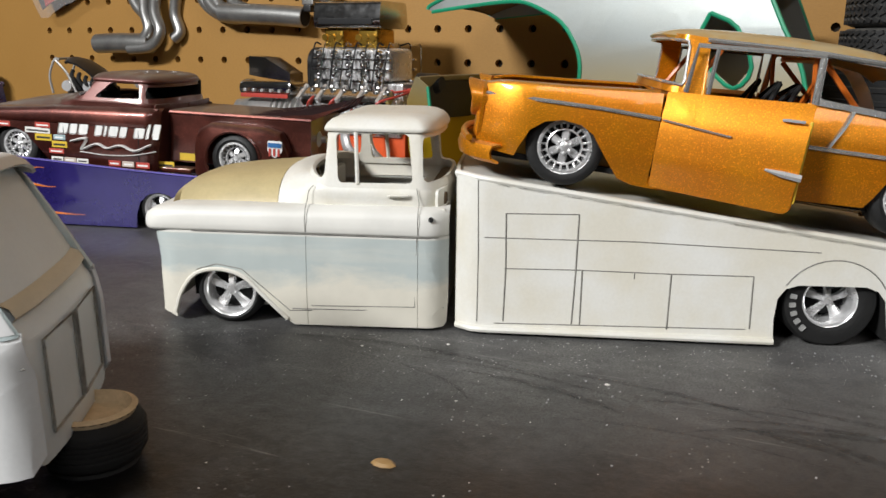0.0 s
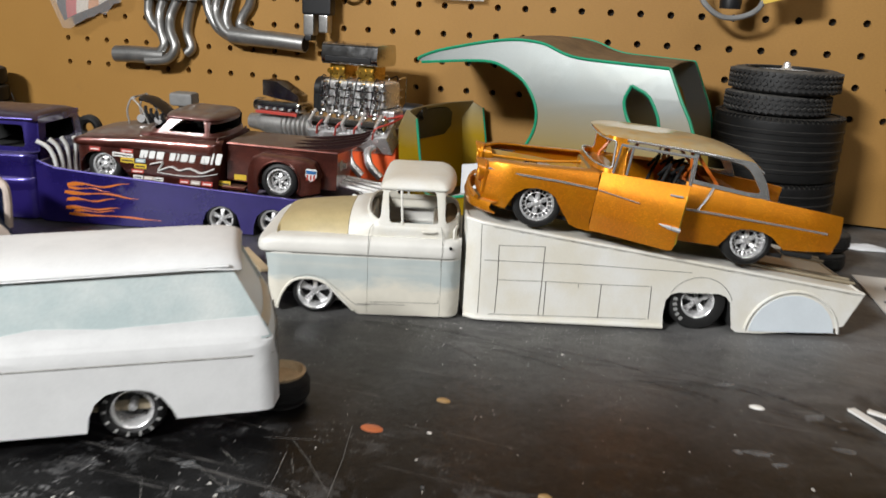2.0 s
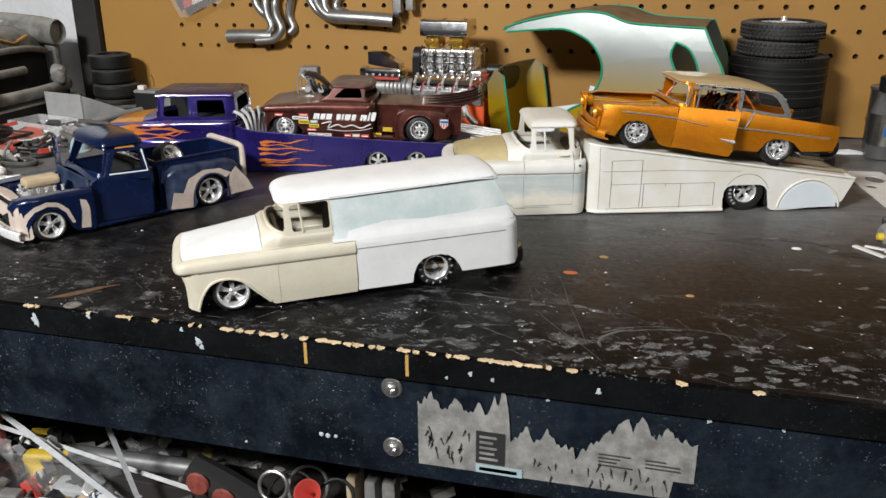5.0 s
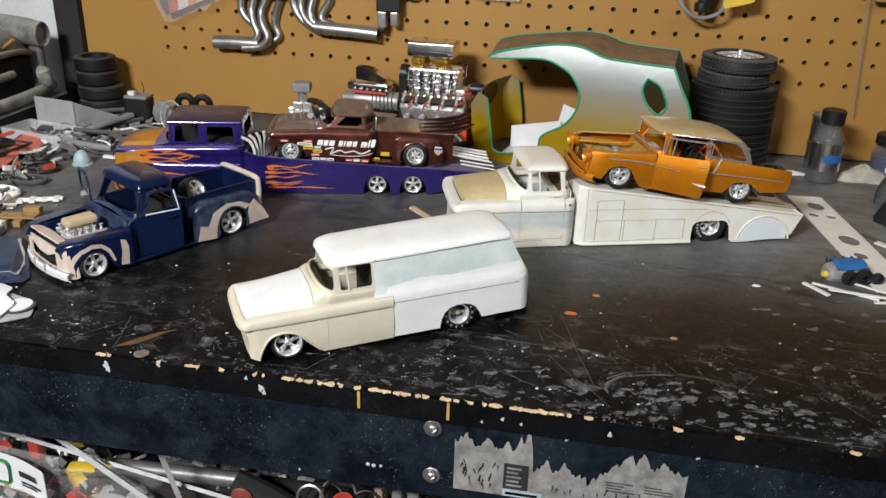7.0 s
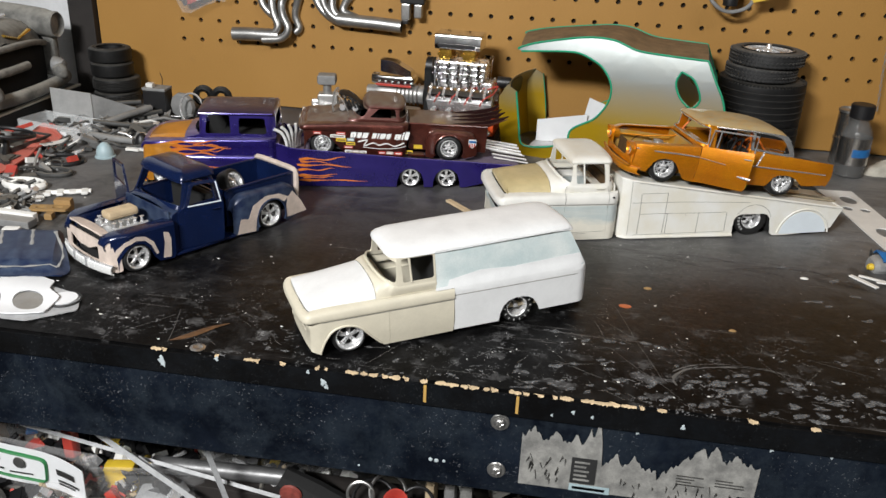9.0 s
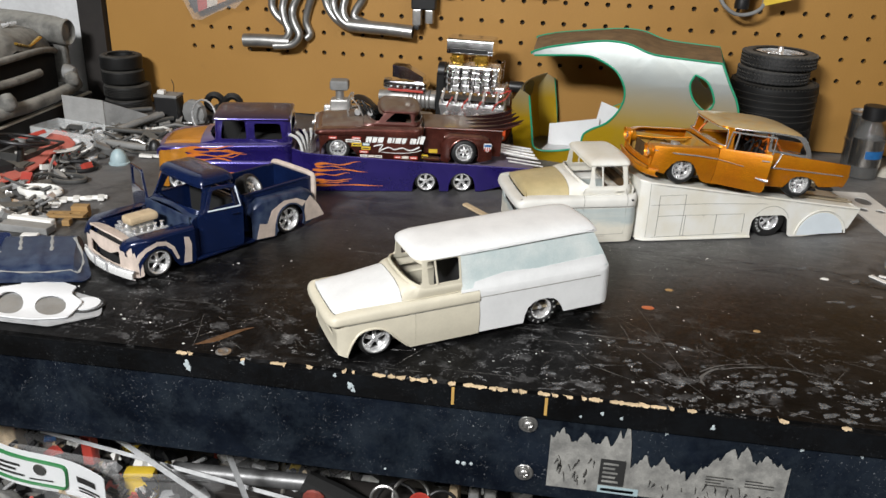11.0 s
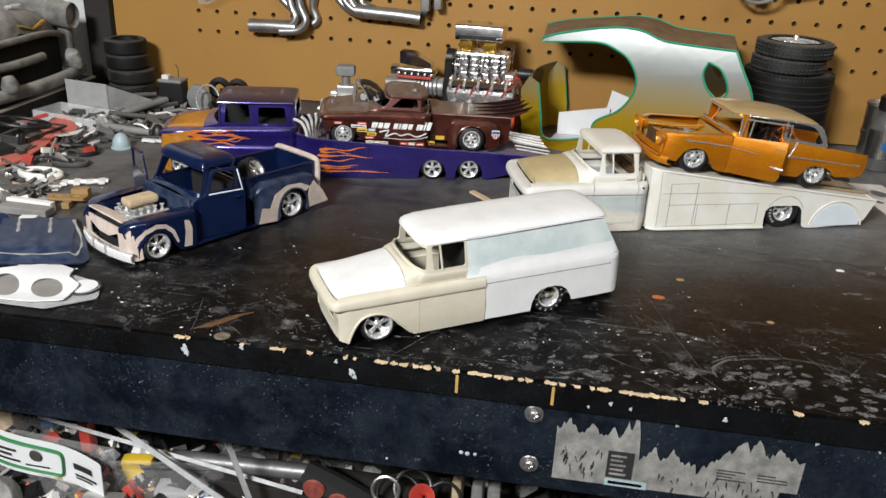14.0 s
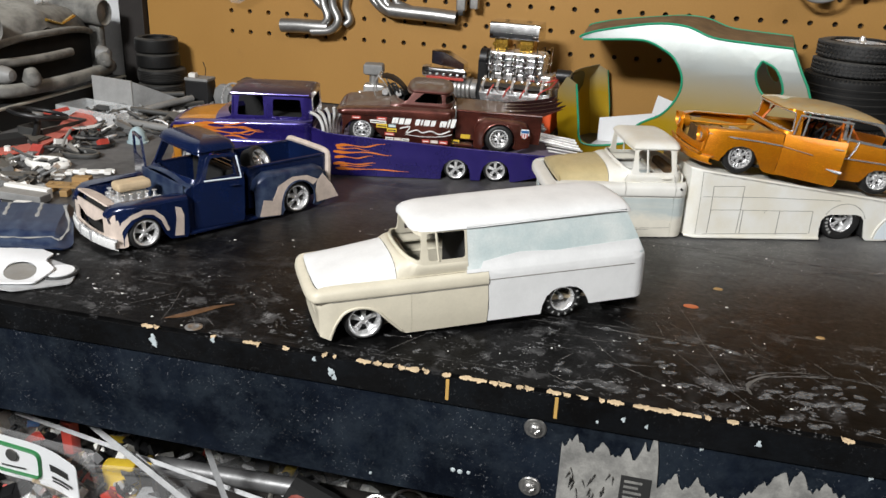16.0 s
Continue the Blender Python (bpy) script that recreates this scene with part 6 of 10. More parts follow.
        tube(bm, [(30, s * (wv(30, 27) + 0.3), 27.2), (52, s * (wv(52, 25) + 0.3), 25.4)], 0.85, 6, flat=0.5)
        part("trim_strip", bm, M_TRIM, door)
        bm = bmesh.new()
        tube(bm, [(64, s * (wv(64, 16) + 0.3), 17.4), (69, s * (wv(64, 16) + 1.0), 17), (75, s * (wv(75, 16) + 0.7), 16.6)], [0.4, 1.1, 1.3], 6)
        part("trim_spear", bm, M_CHROME, door)
        bm = bmesh.new()
        tube(bm, [(66, s * (wv(66, 33) + 0.4), 33.2), (67, s * (wv(66, 33) + 1.3), 33.4), (72.4, s * (wv(72, 33) + 1.3), 33.6)], 0.5, 6)
        part("door_handle", bm, M_CHROME, door)
        part("door_edge", boxed(73.6, 74.7, min(s * 35.2, s * 33.2), max(s * 35.2, s * 33.2), 8, 34, r=0.4), M_YELLOW, door)
        # flank trim
        bm = bmesh.new()
        tube(bm, [(u, s * (wv(u, 28) + 0.25), z) for u, z in ((-30, 27.2), (-10, 27.8), (10, 28), (29, 27.4))], 1.0, 6, flat=0.7)
        part("trim_strip", bm, M_TRIM, T)
        bm = bmesh.new()
        tube(bm, [(u, s * (wv(u, 25) + 0.15), z) for u, z in ((77, 25.6), (110, 25.8), (154, 25.4))], 1.25, 6, flat=0.6)
        part("trim_strip", bm, M_TRIM, T)
        bm = bmesh.new()
        tube(bm, [(83, s * (wv(84, 26) + 0.2), 26), (87, s * (wv(88, 33) + 0.2), 33), (89.4, s * (wv(90, 38) + 0.2), 38.4)], 1.3, 6, flat=0.5)
        part("trim_dip", bm, M_TRIM, T)
        # roof pillars
        bm = plate(rounded([(76, 39), (84, 38.6), (108, 37.4), (121.5, 36.8), (117, 46), (109, 55), (76.4, 56)], [0, 0, 0, 1, 3, 2, 0], 3), [rounded([(78.4, 41), (108, 39.4), (115.4, 40), (105, 53), (78.4, 54.2)], [1, 1, 2, 6, 1], 3)], lambda u, v: Vector((u, s * (34 - (v - 38) * 0.21 - 5 * max(0, (u - 109) / 15) ** 2), v)), 1.0, 2.6, 2.6)
        part("quarter_pillar", bm, M_TRIM, T, "silver-trimmed roof pillar")
    # wrapped windscreen frame and roof
    P, base, Lf, Ls, Lr, stop = greenhouse(T, M_GOLDCAR, 0, 37.6, 55.2, (24.6, 28.2), (36.8, 35.8), 76, (110, 108), (33.4, 30), 0.8, None, None, 42, n=2.8, post=0.95)
    for s in (-1, 1):
        bm = bmesh.new()
        tube(bm, [(P(a, z)[0] - 0.2, s * (P(a, z)[1] + 0.4), z) for a, z in [(a, base(a) + 1.3) for a in span(0, Lf * 0.93, 12)] + [(Lf * 0.955, z) for z in span(40.5, 51.5, 5)] + [(a, 53.2) for a in span(Lf * 0.92, 0, 10)]], 0.55, 6)
        part("windscreen_trim", bm, M_TRIM, T, "silver windscreen trim")
    bm = bmesh.new()
    us = [27.2, 27.8, 29.2, 32.6, 38, 52, 70, 85, 96, 104, 110, 113.6, 115.8]
    top = lerp_table(list(zip(us, [54.9, 55.6, 56.3, 57.3, 58.2, 59.2, 59.8, 59.6, 58.8, 57.6, 56, 53.8, 51.6])))
    crowned(bm, us, lerp_table([(27.2, 19), (27.8, 22), (29.2, 25), (32.6, 28), (38, 30), (60, 31), (98, 30.6), (115.8, 26)]), lerp_table([(27.2, 54.6), (70, 55.4), (98, 55), (110, 53), (115.8, 50)]), top, 18, 3.6, 1.0)
    part("roof", bm, M_GOLDROOF, T, "dusty pale gold roof")
    bm = bmesh.new()
    for s in (-1, 1):
        tube(bm, [(u, s * (lerp_table([(39, 29.6), (60, 31), (98, 30.6), (115.8, 26)])(u) + 0.3), lerp_table([(39, 54.4), (70, 55.2), (98, 54.8), (110, 52.8), (115.8, 49.6)])(u)) for u in span(40, 115.8, 14)], 0.8, 6)
    part("drip_rail", bm, M_TRIM, T)
    # open boot: a low tail panel and bumper
    part("tail_panel", plate(rounded([(-31.5, 16), (31.5, 15), (31, 22), (-31, 23)], 2, 3), (), lambda u, v: Vector((158.4 - 0.155 * u - 1.8 * (u / 33) ** 2 - 0.03 * (v - 28), u, v)), 1.0, 2.6, 2.6), M_GOLDCAR, T)
    part("boot_shelf", boxed(100, 113, -28, 28, 33.4, 34.6, r=0.4), M_GOLDCAR, T)
    bm = bmesh.new()
    tube(bm, [(159.6, -31, 15.2), (161.8, -28, 15.1), (162.4, -18, 15), (160.6, 0, 15), (156.6, 18, 15), (153.4, 28, 15.1), (151, 31, 15.2)], 1.8, 8)
    part("rear_bumper", bm, M_GOLDCAR, T)
    # nose: grille frame and bumper
    out = rounded([(-32.5, 12), (32.5, 12), (33, 31), (19.5, 31), (19, 17), (-19, 17), (-19.5, 31), (-33, 31)], [3, 3, 5, 4, 3, 3, 4, 5], 3)
    nx = lambda u: -33.2 + 3.2 * (u / 33) ** 2
    part("grille_surround", plate(out, (), lambda u, v: Vector((nx(u), u, v)), 1.2, 5, 5), M_GOLDCAR, T)
    for s in (-1, 1):
        bm = bmesh.new()
        lathe(bm, [(5.4, 7), (6.2, 0.5), (6.3, -1.4), (5.7, -1.9), (5.0, -0.6), (4.6, 0.8), (0.1, 1.4)], 26, "x", (nx(27) - 0.6, s * 26.6, 25.0))
        for v in bm.verts:
            if v.co.z > 25:
                v.co.x -= 0.42 * (v.co.z - 25)
        hl = part("headlight", bm, M_GOLDCAR, T, "orange hooded headlight")
        bm = bmesh.new()
        lathe(bm, [(4.5, 0.9), (3.6, -0.5), (0.1, -1.2)], 22, "x", (nx(27) - 0.6, s * 26.6, 25.0))
        part("lens", bm, M_TRIM, hl, "silver headlight lens")
    bm = bmesh.new()
    rows = []
    for k in range(29):
        y = -36 + 72 * k / 28
        u = -36.0 + 4.6 * (y / 36) ** 2 + 9 * abs(y / 36) ** 9
        rows.append([(u + 1, y, 4.2), (u - 1.6, y, 5.2), (u - 2.4, y, 7.6), (u - 1.8, y, 10), (u + 1, y, 11)])
    rows_mesh(bm, rows)
    bmesh.ops.recalc_face_normals(bm, faces=bm.faces)
    thicken(bm, 1)
    part("front_bumper", bm, M_GOLDCAR, T)
    bm = bmesh.new()
    tube(bm, [(-36.6 + 4.6 * (y / 36) ** 2, y, 11.6) for y in span(-34, 34, 14)], 1.2, 8)
    part("bumper_ridge", bm, M_GOLDCAR, T)
    part("grille_mesh", boxed(-24, -23, -22, 22, 9, 24), M_BAY, T, "dull brown radiator")
    # engine bay and cockpit
    bm = bmesh.new()
    part("bay_floor", boxed(-28, 30, -29, 29, 6, 8), M_MATT, T)
    box(bm, 26, 28.5, -30, 30, 8, 33.6)
    for s in (-1, 1):
        box(bm, -26, 26, s * 27 - 0.6, s * 27 + 0.6, 8, 28)
    part("engine_bay", bm, M_GOLDROOF, T, "dusty orange engine bay walls")
    part("cowl", plate(rounded([(-33, 26), (33, 26), (33, 40), (-33, 40)], [1, 1, 5, 5], 3), (), lambda u, v: Vector((v, u, 35.4 + 1.6 * (1 - (u / 33) ** 2))), 1.0, 6, 6), M_GOLDCAR, T)
    part("cockpit_floor", boxed(28, 136, -31, 31, 7, 9), M_MATT, T)
    cage = [[(80, -26, 53), (80, 26, 53)], [(81, -26, 36), (81, 26, 36)], [(80, -26, 52), (82, 26, 14)], [(47, -26, 54), (47, 26, 54)]]
    for s in (-1, 1):
        cage += [[(34, s * 28, 10), (38, s * 27.6, 38), (47, s * 26, 54), (76, s * 26, 55), (84, s * 26, 10)], [(80, s * 26, 52), (118, s * 22, 16)], [(34, s * 28, 28), (82, s * 26, 14)]]
    for y in (-15, 15):
        bm = bmesh.new()
        tube(bm, [(-28, y * 1.5, 25), (2, y * 1.25, 27), (27, y, 32)], 0.9, 6)
        part("bay_brace", bm, M_GOLDCAR, T)
    for pts in cage:
        bm = bmesh.new()
        tube(bm, pts, 1.0, 6)
        part("cage_tube", bm, M_CAGE, T, "orange roll cage tube")
    for y in (-14, 14):
        bm = bmesh.new()
        box(bm, 62, 80, y - 7, y + 7, 9, 14, r=1.5)
        box(bm, 76, 82, y - 7, y + 7, 13, 36, r=1.5)
        part("seat", bm, M_MATT, T)
        for k in range(3):
            bm = bmesh.new()
            tube(bm, smooth_line([(60 + 7 * k, y - 6, 12), (66 + 7 * k, y - 6, 36 + 2 * k), (70 + 7 * k, y, 44), (66 + 7 * k, y + 6, 36 + 2 * k)], 4), 0.9, 6)
            part("seat_frame", bm, M_MATT, T)
    bm = bmesh.new()
    box(bm, -8, 16, -8, 8, 9, 26, r=1.5)
    lathe(bm, [(4, 26), (4.6, 29), (0.1, 30)], 14, "z", (4, 0, 0))
    part("engine_block", bm, M_DULLCHROME, T)
    part("black_pipe", boxed(134, 150, -37, -30, 10, 13, r=1.5), M_MATT, T)
    for s in (-1, 1):
        wheel(T, 0, s * 30, 13.2, 13.2, 8, 8.9, "bead")
        wheel(T, 114.5, s * 28.5, 13.6, 13.6, 13, 9.0, "bead")
    return T


build_gold_car()


def tongue(u0, z0, length, h, bend, fat=1.0):
    """The outline of one painted flame licking backwards."""
    up, dn = [], []
    n = 22
    for k in range(n + 1):
        t = k / n
        c = z0 + bend * (1.3 * math.sin(t * 8.5) * (0.35 + t) + 1.4 * t)
        w = h * 0.34 * fat * min(1.0, 0.5 + t * 4) * (1 - t) ** 0.75 * (1 + 0.5 * math.sin(t * 8.5 + 1.2))
        up.append((u0 + length * t, c + max(0.14, w)))
        dn.append((u0 + length * t, c - max(0.14, w)))
    return dn + up[::-1]


def build_purple_truck():
    T = thing("purple_hauler", place((0.36, 0.736), 13.9, 38), "purple model crew-cab ramp truck with orange flames", "model truck")
    o = -230
    mats = {"side": M_PURPLE, "fender": M_PURPLE, "nose": M_GOLDFL, "hood": M_GOLDFL, "cab": M_PURPLE, "roof": M_PLUM, "inner": M_MATT}
    lower = [(-35, 5), (-31, 4), (-30, 9), (-27, 17), (-22, 21.5), (-16, 22.6), (-10, 21), (-5, 16), (-2, 9), (0, 2.4)] + [(93, 1.6), (95.5, 5), (95.5, 40)]
    ft = lerp_table([(-36, 41), (-32, 44.5), (-20, 46.5), (10, 48.5), (96, 50)])
    hw = lerp_table([(-30, 22), (-10, 27), (12, 31), (30, 34), (96, 34)])
    fl = truck_body(T, o, lower, 38, -36, ft, 40, hw, [(-30, 45), (-26, 48), (-10, 51), (8, 53)], (-30, 8), (8, 95.5), 51.5, 77.4, [(29.4, 70.6), (51, 71), (52, 53.2), (27.4, 53.2)], mats, cab_w=(34, 31), roof_u=(20, 95), quarter=[(60, 68.4), (85, 68.4), (87, 53), (60, 53)], windscreen_u=13, tail=96)
    # black panel and block added so the cab's inside reads as shade
    part("cab_shade_panel", boxed(o + 14, o + 94, 28, 28.8, 10, 72), M_MATT, T, "black panel standing in for shade inside the cab")
    part("cab_dark_block", boxed(o + 40, o + 90, -26, 27, 10, 50, r=3), M_MATT, T)
    front = [(-34.5, 6), (-31, 5), (-30, 9), (-27, 17), (-22, 21.5), (-16, 22.6), (-10, 21), (-5, 16), (-3, 11), (0, 22), (-6, 30), (2, 36), (-8, 40), (2, 44), (-6, 46), (-32, 41)]
    for s in (-1, 1):
        bm = plate([(u + o, z) for u, z in front], (), lambda u, v: Vector((u, s * (fl(u - o, v) + 0.25), v)), 0.3, 4, 4)
        fp = part("flame_base", bm, M_GOLDFL, T, "gold-orange painted nose")
        for u0, z0, ln, h, bd in ((-6, 45, 46, 4.4, 0.8), (-6, 42, 58, 5.5, -1.0), (-6, 37, 55, 5.5, 1.2), (-4, 34, 50, 5.0, -1.2), (-2, 20, 76, 5.5, 1.4), (-2, 13, 58, 5, -1.2), (16, 43, 30, 3, -0.8), (22, 36, 26, 3, 1.0)):
            bm = plate([(u + o, z) for u, z in tongue(u0, z0, ln, h, bd, 0.78)], (), lambda u, v: Vector((u, s * (fl(u - o, v) + 0.32), v)), 0.3, 5, 0)
            part("flame", bm, M_FLAME, fp, "orange painted flame")
        # the swelling along the doors
        bm = bmesh.new()
        rows_mesh(bm, [[(u + o, s * (fl(u, 28) + dy * k), z) for dy, z in ((-0.6, 20), (0.4, 23), (1.5, 26), (1.9, 28), (1.5, 30), (0.3, 31.8), (-1.2, 32.6))] for u, k in ((3, 0.1), (8, 0.6), (16, 1.0), (40, 1.0), (66, 1.0), (82, 1.0), (90, 0.7), (93.5, 0.2))])
        bmesh.ops.recalc_face_normals(bm, faces=bm.faces)
        thicken(bm, 0.5)
        part("door_shoulder", bm, M_PURPLE, T, angle=60)
        bm = bmesh.new()
        tube(bm, [(u + o, s * (31.6 + 0.5 * math.sin((u - 20) / 75 * math.pi)), 72.6) for u in span(22, 93, 16)], 0.9, 8)
        part("drip_rail", bm, M_PURPLE, T)
    # ramp body
    top = lerp_table([(-134, 45), (-128, 41.5), (-118, 39.4), (-10, 31.4), (112, 24.5)])
    lo = [(-134, 3), (-130, 1), (-14, 0.9), (-13.4, 8), (-11, 15), (-6, 19.4), (0, 20.6), (6, 19.4), (11, 15), (13.4, 8), (14, 0.9), (23, 0.9), (23.6, 8), (26, 15), (31, 19.4), (37, 20.6), (43, 19.4), (48, 15), (50.4, 8), (51, 0.9), (56, 0.9), (100, 12), (115, 19.5), (112, 24)]
    for s in (-1, 1):
        bm = plate(lo + [(u, top(u)) for u in span(108, -134, 12)], (), lambda u, v: Vector((u, s * 38, v)), 1.2, 4, 4)
        side = part("bed_side", bm, M_PURPLE, T)
        for u0, z0, ln, h, bd in ((-112, 29, 46, 4.5, 1.0), (-114, 23.5, 54, 4.5, -0.7), (-114, 12, 40, 4.5, 0.6), (-112, 7.5, 68, 4, -0.3), (-111, 27, 30, 3.2, -0.6), (-113, 18, 36, 4.2, 0.8), (-108, 10, 30, 3.2, 0.5)):
            bm = plate(tongue(u0, z0, ln, h, bd, 0.8), (), lambda u, v: Vector((u, s * 38.25, v)), 0.3, 6, 0)
            part("flame", bm, M_FLAME, side, "orange painted flame")
        bm = bmesh.new()
        tube(bm, [(u, s * 37.4, top(u) + 0.2) for u in span(-133, 112, 20)], 0.9, 6)
        part("bed_rail", bm, M_PURPLE, T)
        wheel(T, 0, s * 33.5, 11.2, 11.2, 9, 8.4, "star")
        wheel(T, 37, s * 33.5, 11.2, 11.2, 9, 8.4, "star")
        wheel(T, -246.5, s * 31, 11.6, 11.6, 9, 8.4, "star")
    bm = bmesh.new()
    dz = lerp_table([(-130, 31.6), (112, 22.8)])
    rows_mesh(bm, [[(u, y, dz(u)) for y in span(-37, 37, 4)] for u in span(-133, 113, 20)])
    thicken(bm, 1)
    part("deck", bm, M_DECK, T, "dusty purple ramp deck")
    part("headboard", boxed(-134, -131.4, -36, 36, 20, 44, r=0.6), M_DECK, T, "dusty purple headboard")
    part("underside", boxed(-132, 50, -30, 30, 5, 8), M_MATT, T)
    # bent exhaust stacks behind the cab
    for k in range(6):
        y = -28 + 5 * k
        bm = bmesh.new()
        tube(bm, smooth_line([(-124 + 2 * k, y, 32.5), (-125 + 2.4 * k, y, 44), (-129 + 4.4 * k, y - 1, 53), (-136 + 6.6 * k, y - 3, 60 - abs(k - 2.5))], 4), 1.6, 10)
        part("exhaust_pipe", bm, M_BUMPER, T, "bent bright exhaust pipe")
    for k in range(3):
        bm = bmesh.new()
        tube(bm, [(88, -14 + 12 * k, 26), (124, -20 + 12 * k, 22)], 1.2, 6)
        part("loading_rail", bm, M_DULLCHROME, T)
    return T


build_purple_truck()


def step_bed(T, o, u0, u1, zb, zt, W, arch_u, arch_r, fz, mat, fender_mat, fender0, fender1, tail_flare=0, inner=None):
    """A step-side bed: a narrow box with a separate rounded fender on each flank."""
    mid, hl = (fender0 + fender1) / 2, (fender1 - fender0) / 2
    bulge = lambda u, v: W - 0.005 * max(0, v - 14) ** 2 - 4.5 * min(1.0, abs((u - mid) / hl)) ** 5
    for s in (-1, 1):
        part("bed_wall", boxed(u0 + o, u1 + o, s * 26 - 0.8, s * 26 + 0.8, zb, zt, r=0.4), mat, T)
        bm = bmesh.new()
        tube(bm, [(u0 + o, s * 26.2, zt), (u1 + o, s * 26.2, zt)], 1.3, 8)
        part("bed_rail", bm, mat, T)
        a = [(arch_u + arch_r * math.cos(radians(x)), 12.6 + arch_r * math.sin(radians(x))) for x in span(205, -25, 16)]
        ol = [(fender0, 3.0)] + [(arch_u - arch_r - 0.5, 2.6)] + a + [(arch_u + arch_r + 1, 4)] + [(fender1 + tail_flare, 7), (fender1 + tail_flare * 0.4, fz * 0.5), (fender1 - 4, fz * 0.82), (fender1 - 12, fz - 3), (fender0 + 10, fz - 2), (fender0 + 2, fz * 0.8), (fender0, fz * 0.6)]
        bm = plate([(u + o, z) for u, z in ol], (), lambda u, v: Vector((u, s * bulge(u - o, v), v)), 1.0, 2.8, 2.8)
        part("rear_fender", bm, fender_mat, T)
        prof = lerp_table([(fender0, fz * 0.6), (fender0 + 2, fz * 0.8), (fender0 + 10, fz - 2), (fender1 - 12, fz - 3), (fender1 - 4, fz * 0.82), (fender1, fz * 0.5)])
        bm = bmesh.new()
        rows = []
        for u in span(fender0, fender1, 22):
            z = prof(u)
            w = bulge(u, z)
            rows.append([(u + o, s * max(26.4, y), zz) for y, zz in ((w, z - 0.2), (w - 0.8, z + 1.2), (w - 2.4, z + 2.3), (w - 5, z + 2.9), (28, z + 2.8), (26.5, z + 1.6))])
        rows_mesh(bm, rows)
        bmesh.ops.recalc_face_normals(bm, faces=bm.faces)
        thicken(bm, 0.7)
        part("fender_crown", bm, fender_mat, T)
        bm = bmesh.new()
        tube(bm, [(u + o, s * (W + 0.1), z) for u, z in a], 0.8, 6)
        part("arch_lip", bm, fender_mat, T)
    part("bed_floor", boxed(u0 + o, u1 + o, -26, 26, zb, zb + 1.5), inner or mat, T)
    part("bed_front", boxed(u0 + o, u0 + o + 1.2, -26, 26, zb, zt), mat, T)
    part("tailgate", boxed(u1 + o - 1.2, u1 + o, -26, 26, zb, zt + 1, r=0.4), mat, T)


def build_brown_pickup():
    T = thing("brown_pickup", place((0.36, 0.745), 13.9, 38, 26.9, 2.09), "metallic brown model drag pickup covered in sponsor decals", "model truck")
    o = -87.0
    mats = {"side": M_BROWN, "fender": M_BROWN, "nose": M_BROWN, "hood": M_BROWNTOP, "cab": M_BROWNTOP, "roof": M_BROWNTOP, "bumper": M_DULLCHROME, "lamp": M_CHROME, "inner": M_MATT}
    lower = [(u, z + 1.5) for u, z in CHEVY_LOWER] + [(79, 2.5), (81.5, 6), (81, 26)]
    ft = lerp_table([(-30, 29), (-27, 31), (-20, 32.6), (20, 35.6), (76, 37)])
    c = lerp_table([(-29, 7), (-20, 9), (16, 7), (30, 5), (78, 4.5)])
    gh = dict(belt=40, ztop=50.4, uf=(22, 37), ua=(36, 43.4), ub=68, ur=(80.5, 77.5), w=(33.2, 29.6), rise=1.6, win=[(46, 49.2), (66.6, 49.4), (68.6, 41.2), (41, 41)], post=0.96)
    flat, fs = fifties_cab(T, o, 38, -29, lower, 26, ft, c, [(-24, 33), (-20, 34.4), (-4, 38), (20, 41.6)], 20, (26, 70), 81, mats, gh, roof=4.6, tail=True)
    fl = lambda u, z: -fs(u, z).y
    for u in (26, 70):
        seam(T, [(u + o, -fl(u, z) - 0.1, z) for z in (3, 12, 20, 27)], M_MATT, 0.3)
    # far-side black panel, added for the shade seen through the windows
    part("cab_shade_panel", boxed(o + 36, o + 76, 26, 26.8, 10, 50), M_MATT, T, "black panel standing in for shade inside the cab")
    step_bed(T, o, 82.4, 163, 8, 35, 38, 123.5, 15.4, 31, M_BROWN, M_BROWN, 100, 153)
    part("tonneau", boxed(83 + o, 161 + o, -26, 26, 35.2, 36.4, r=0.4), M_BROWNTOP, T, "dusty brown bed cover")
    for s in (-1, 1):
        part("running_board", boxed(82 + o, 99 + o, min(s * 27, s * 37), max(s * 27, s * 37), 3.5, 6, r=0.6), M_BROWN, T)
        wheel(T, -4.5 + o, s * 32, 12.2, 12.2, 7, 8.2, "bead")
        wheel(T, 123.5 + o, s * 29, 13.4, 13.4, 15, 8.4, "bead")
    # four fins sweeping up over the tail
    for k in range(4):
        y = -24 + 16 * k
        lo = [(126, 36.2), (150, 36.4), (163, 37.4), (176, 41.6)]
        hi = [(184 - 1.4 * k, 47.2), (172, 43.8), (158, 40.6), (142, 38.2)]
        bm = plate([(u + o, z) for u, z in lo + hi], (), lambda u, v: Vector((u, y - 1.5, v)), 3.0, 0, 0)
        part("tail_fin", bm, M_WING, T, "dark cherry tail fin")
    for s in (-1, 1):
        bm = plate([(u + o, z) for u, z in ((146, 33), (163, 30), (163, 35), (183, 44.6), (164, 38.4), (146, 36.6))], (), lambda u, v: Vector((u, s * 26.9, v)), 1.6, 0, 0)
        part("bed_tip", bm, M_BROWN, T)
    # black engine under a tilted cowl, held in a thin tube frame above the hood
    part("engine_block", boxed(11 + o, 33 + o, -11, 11, 36, 45, r=2), M_BLACK, T, "black engine through the hood")
    bm = bmesh.new()
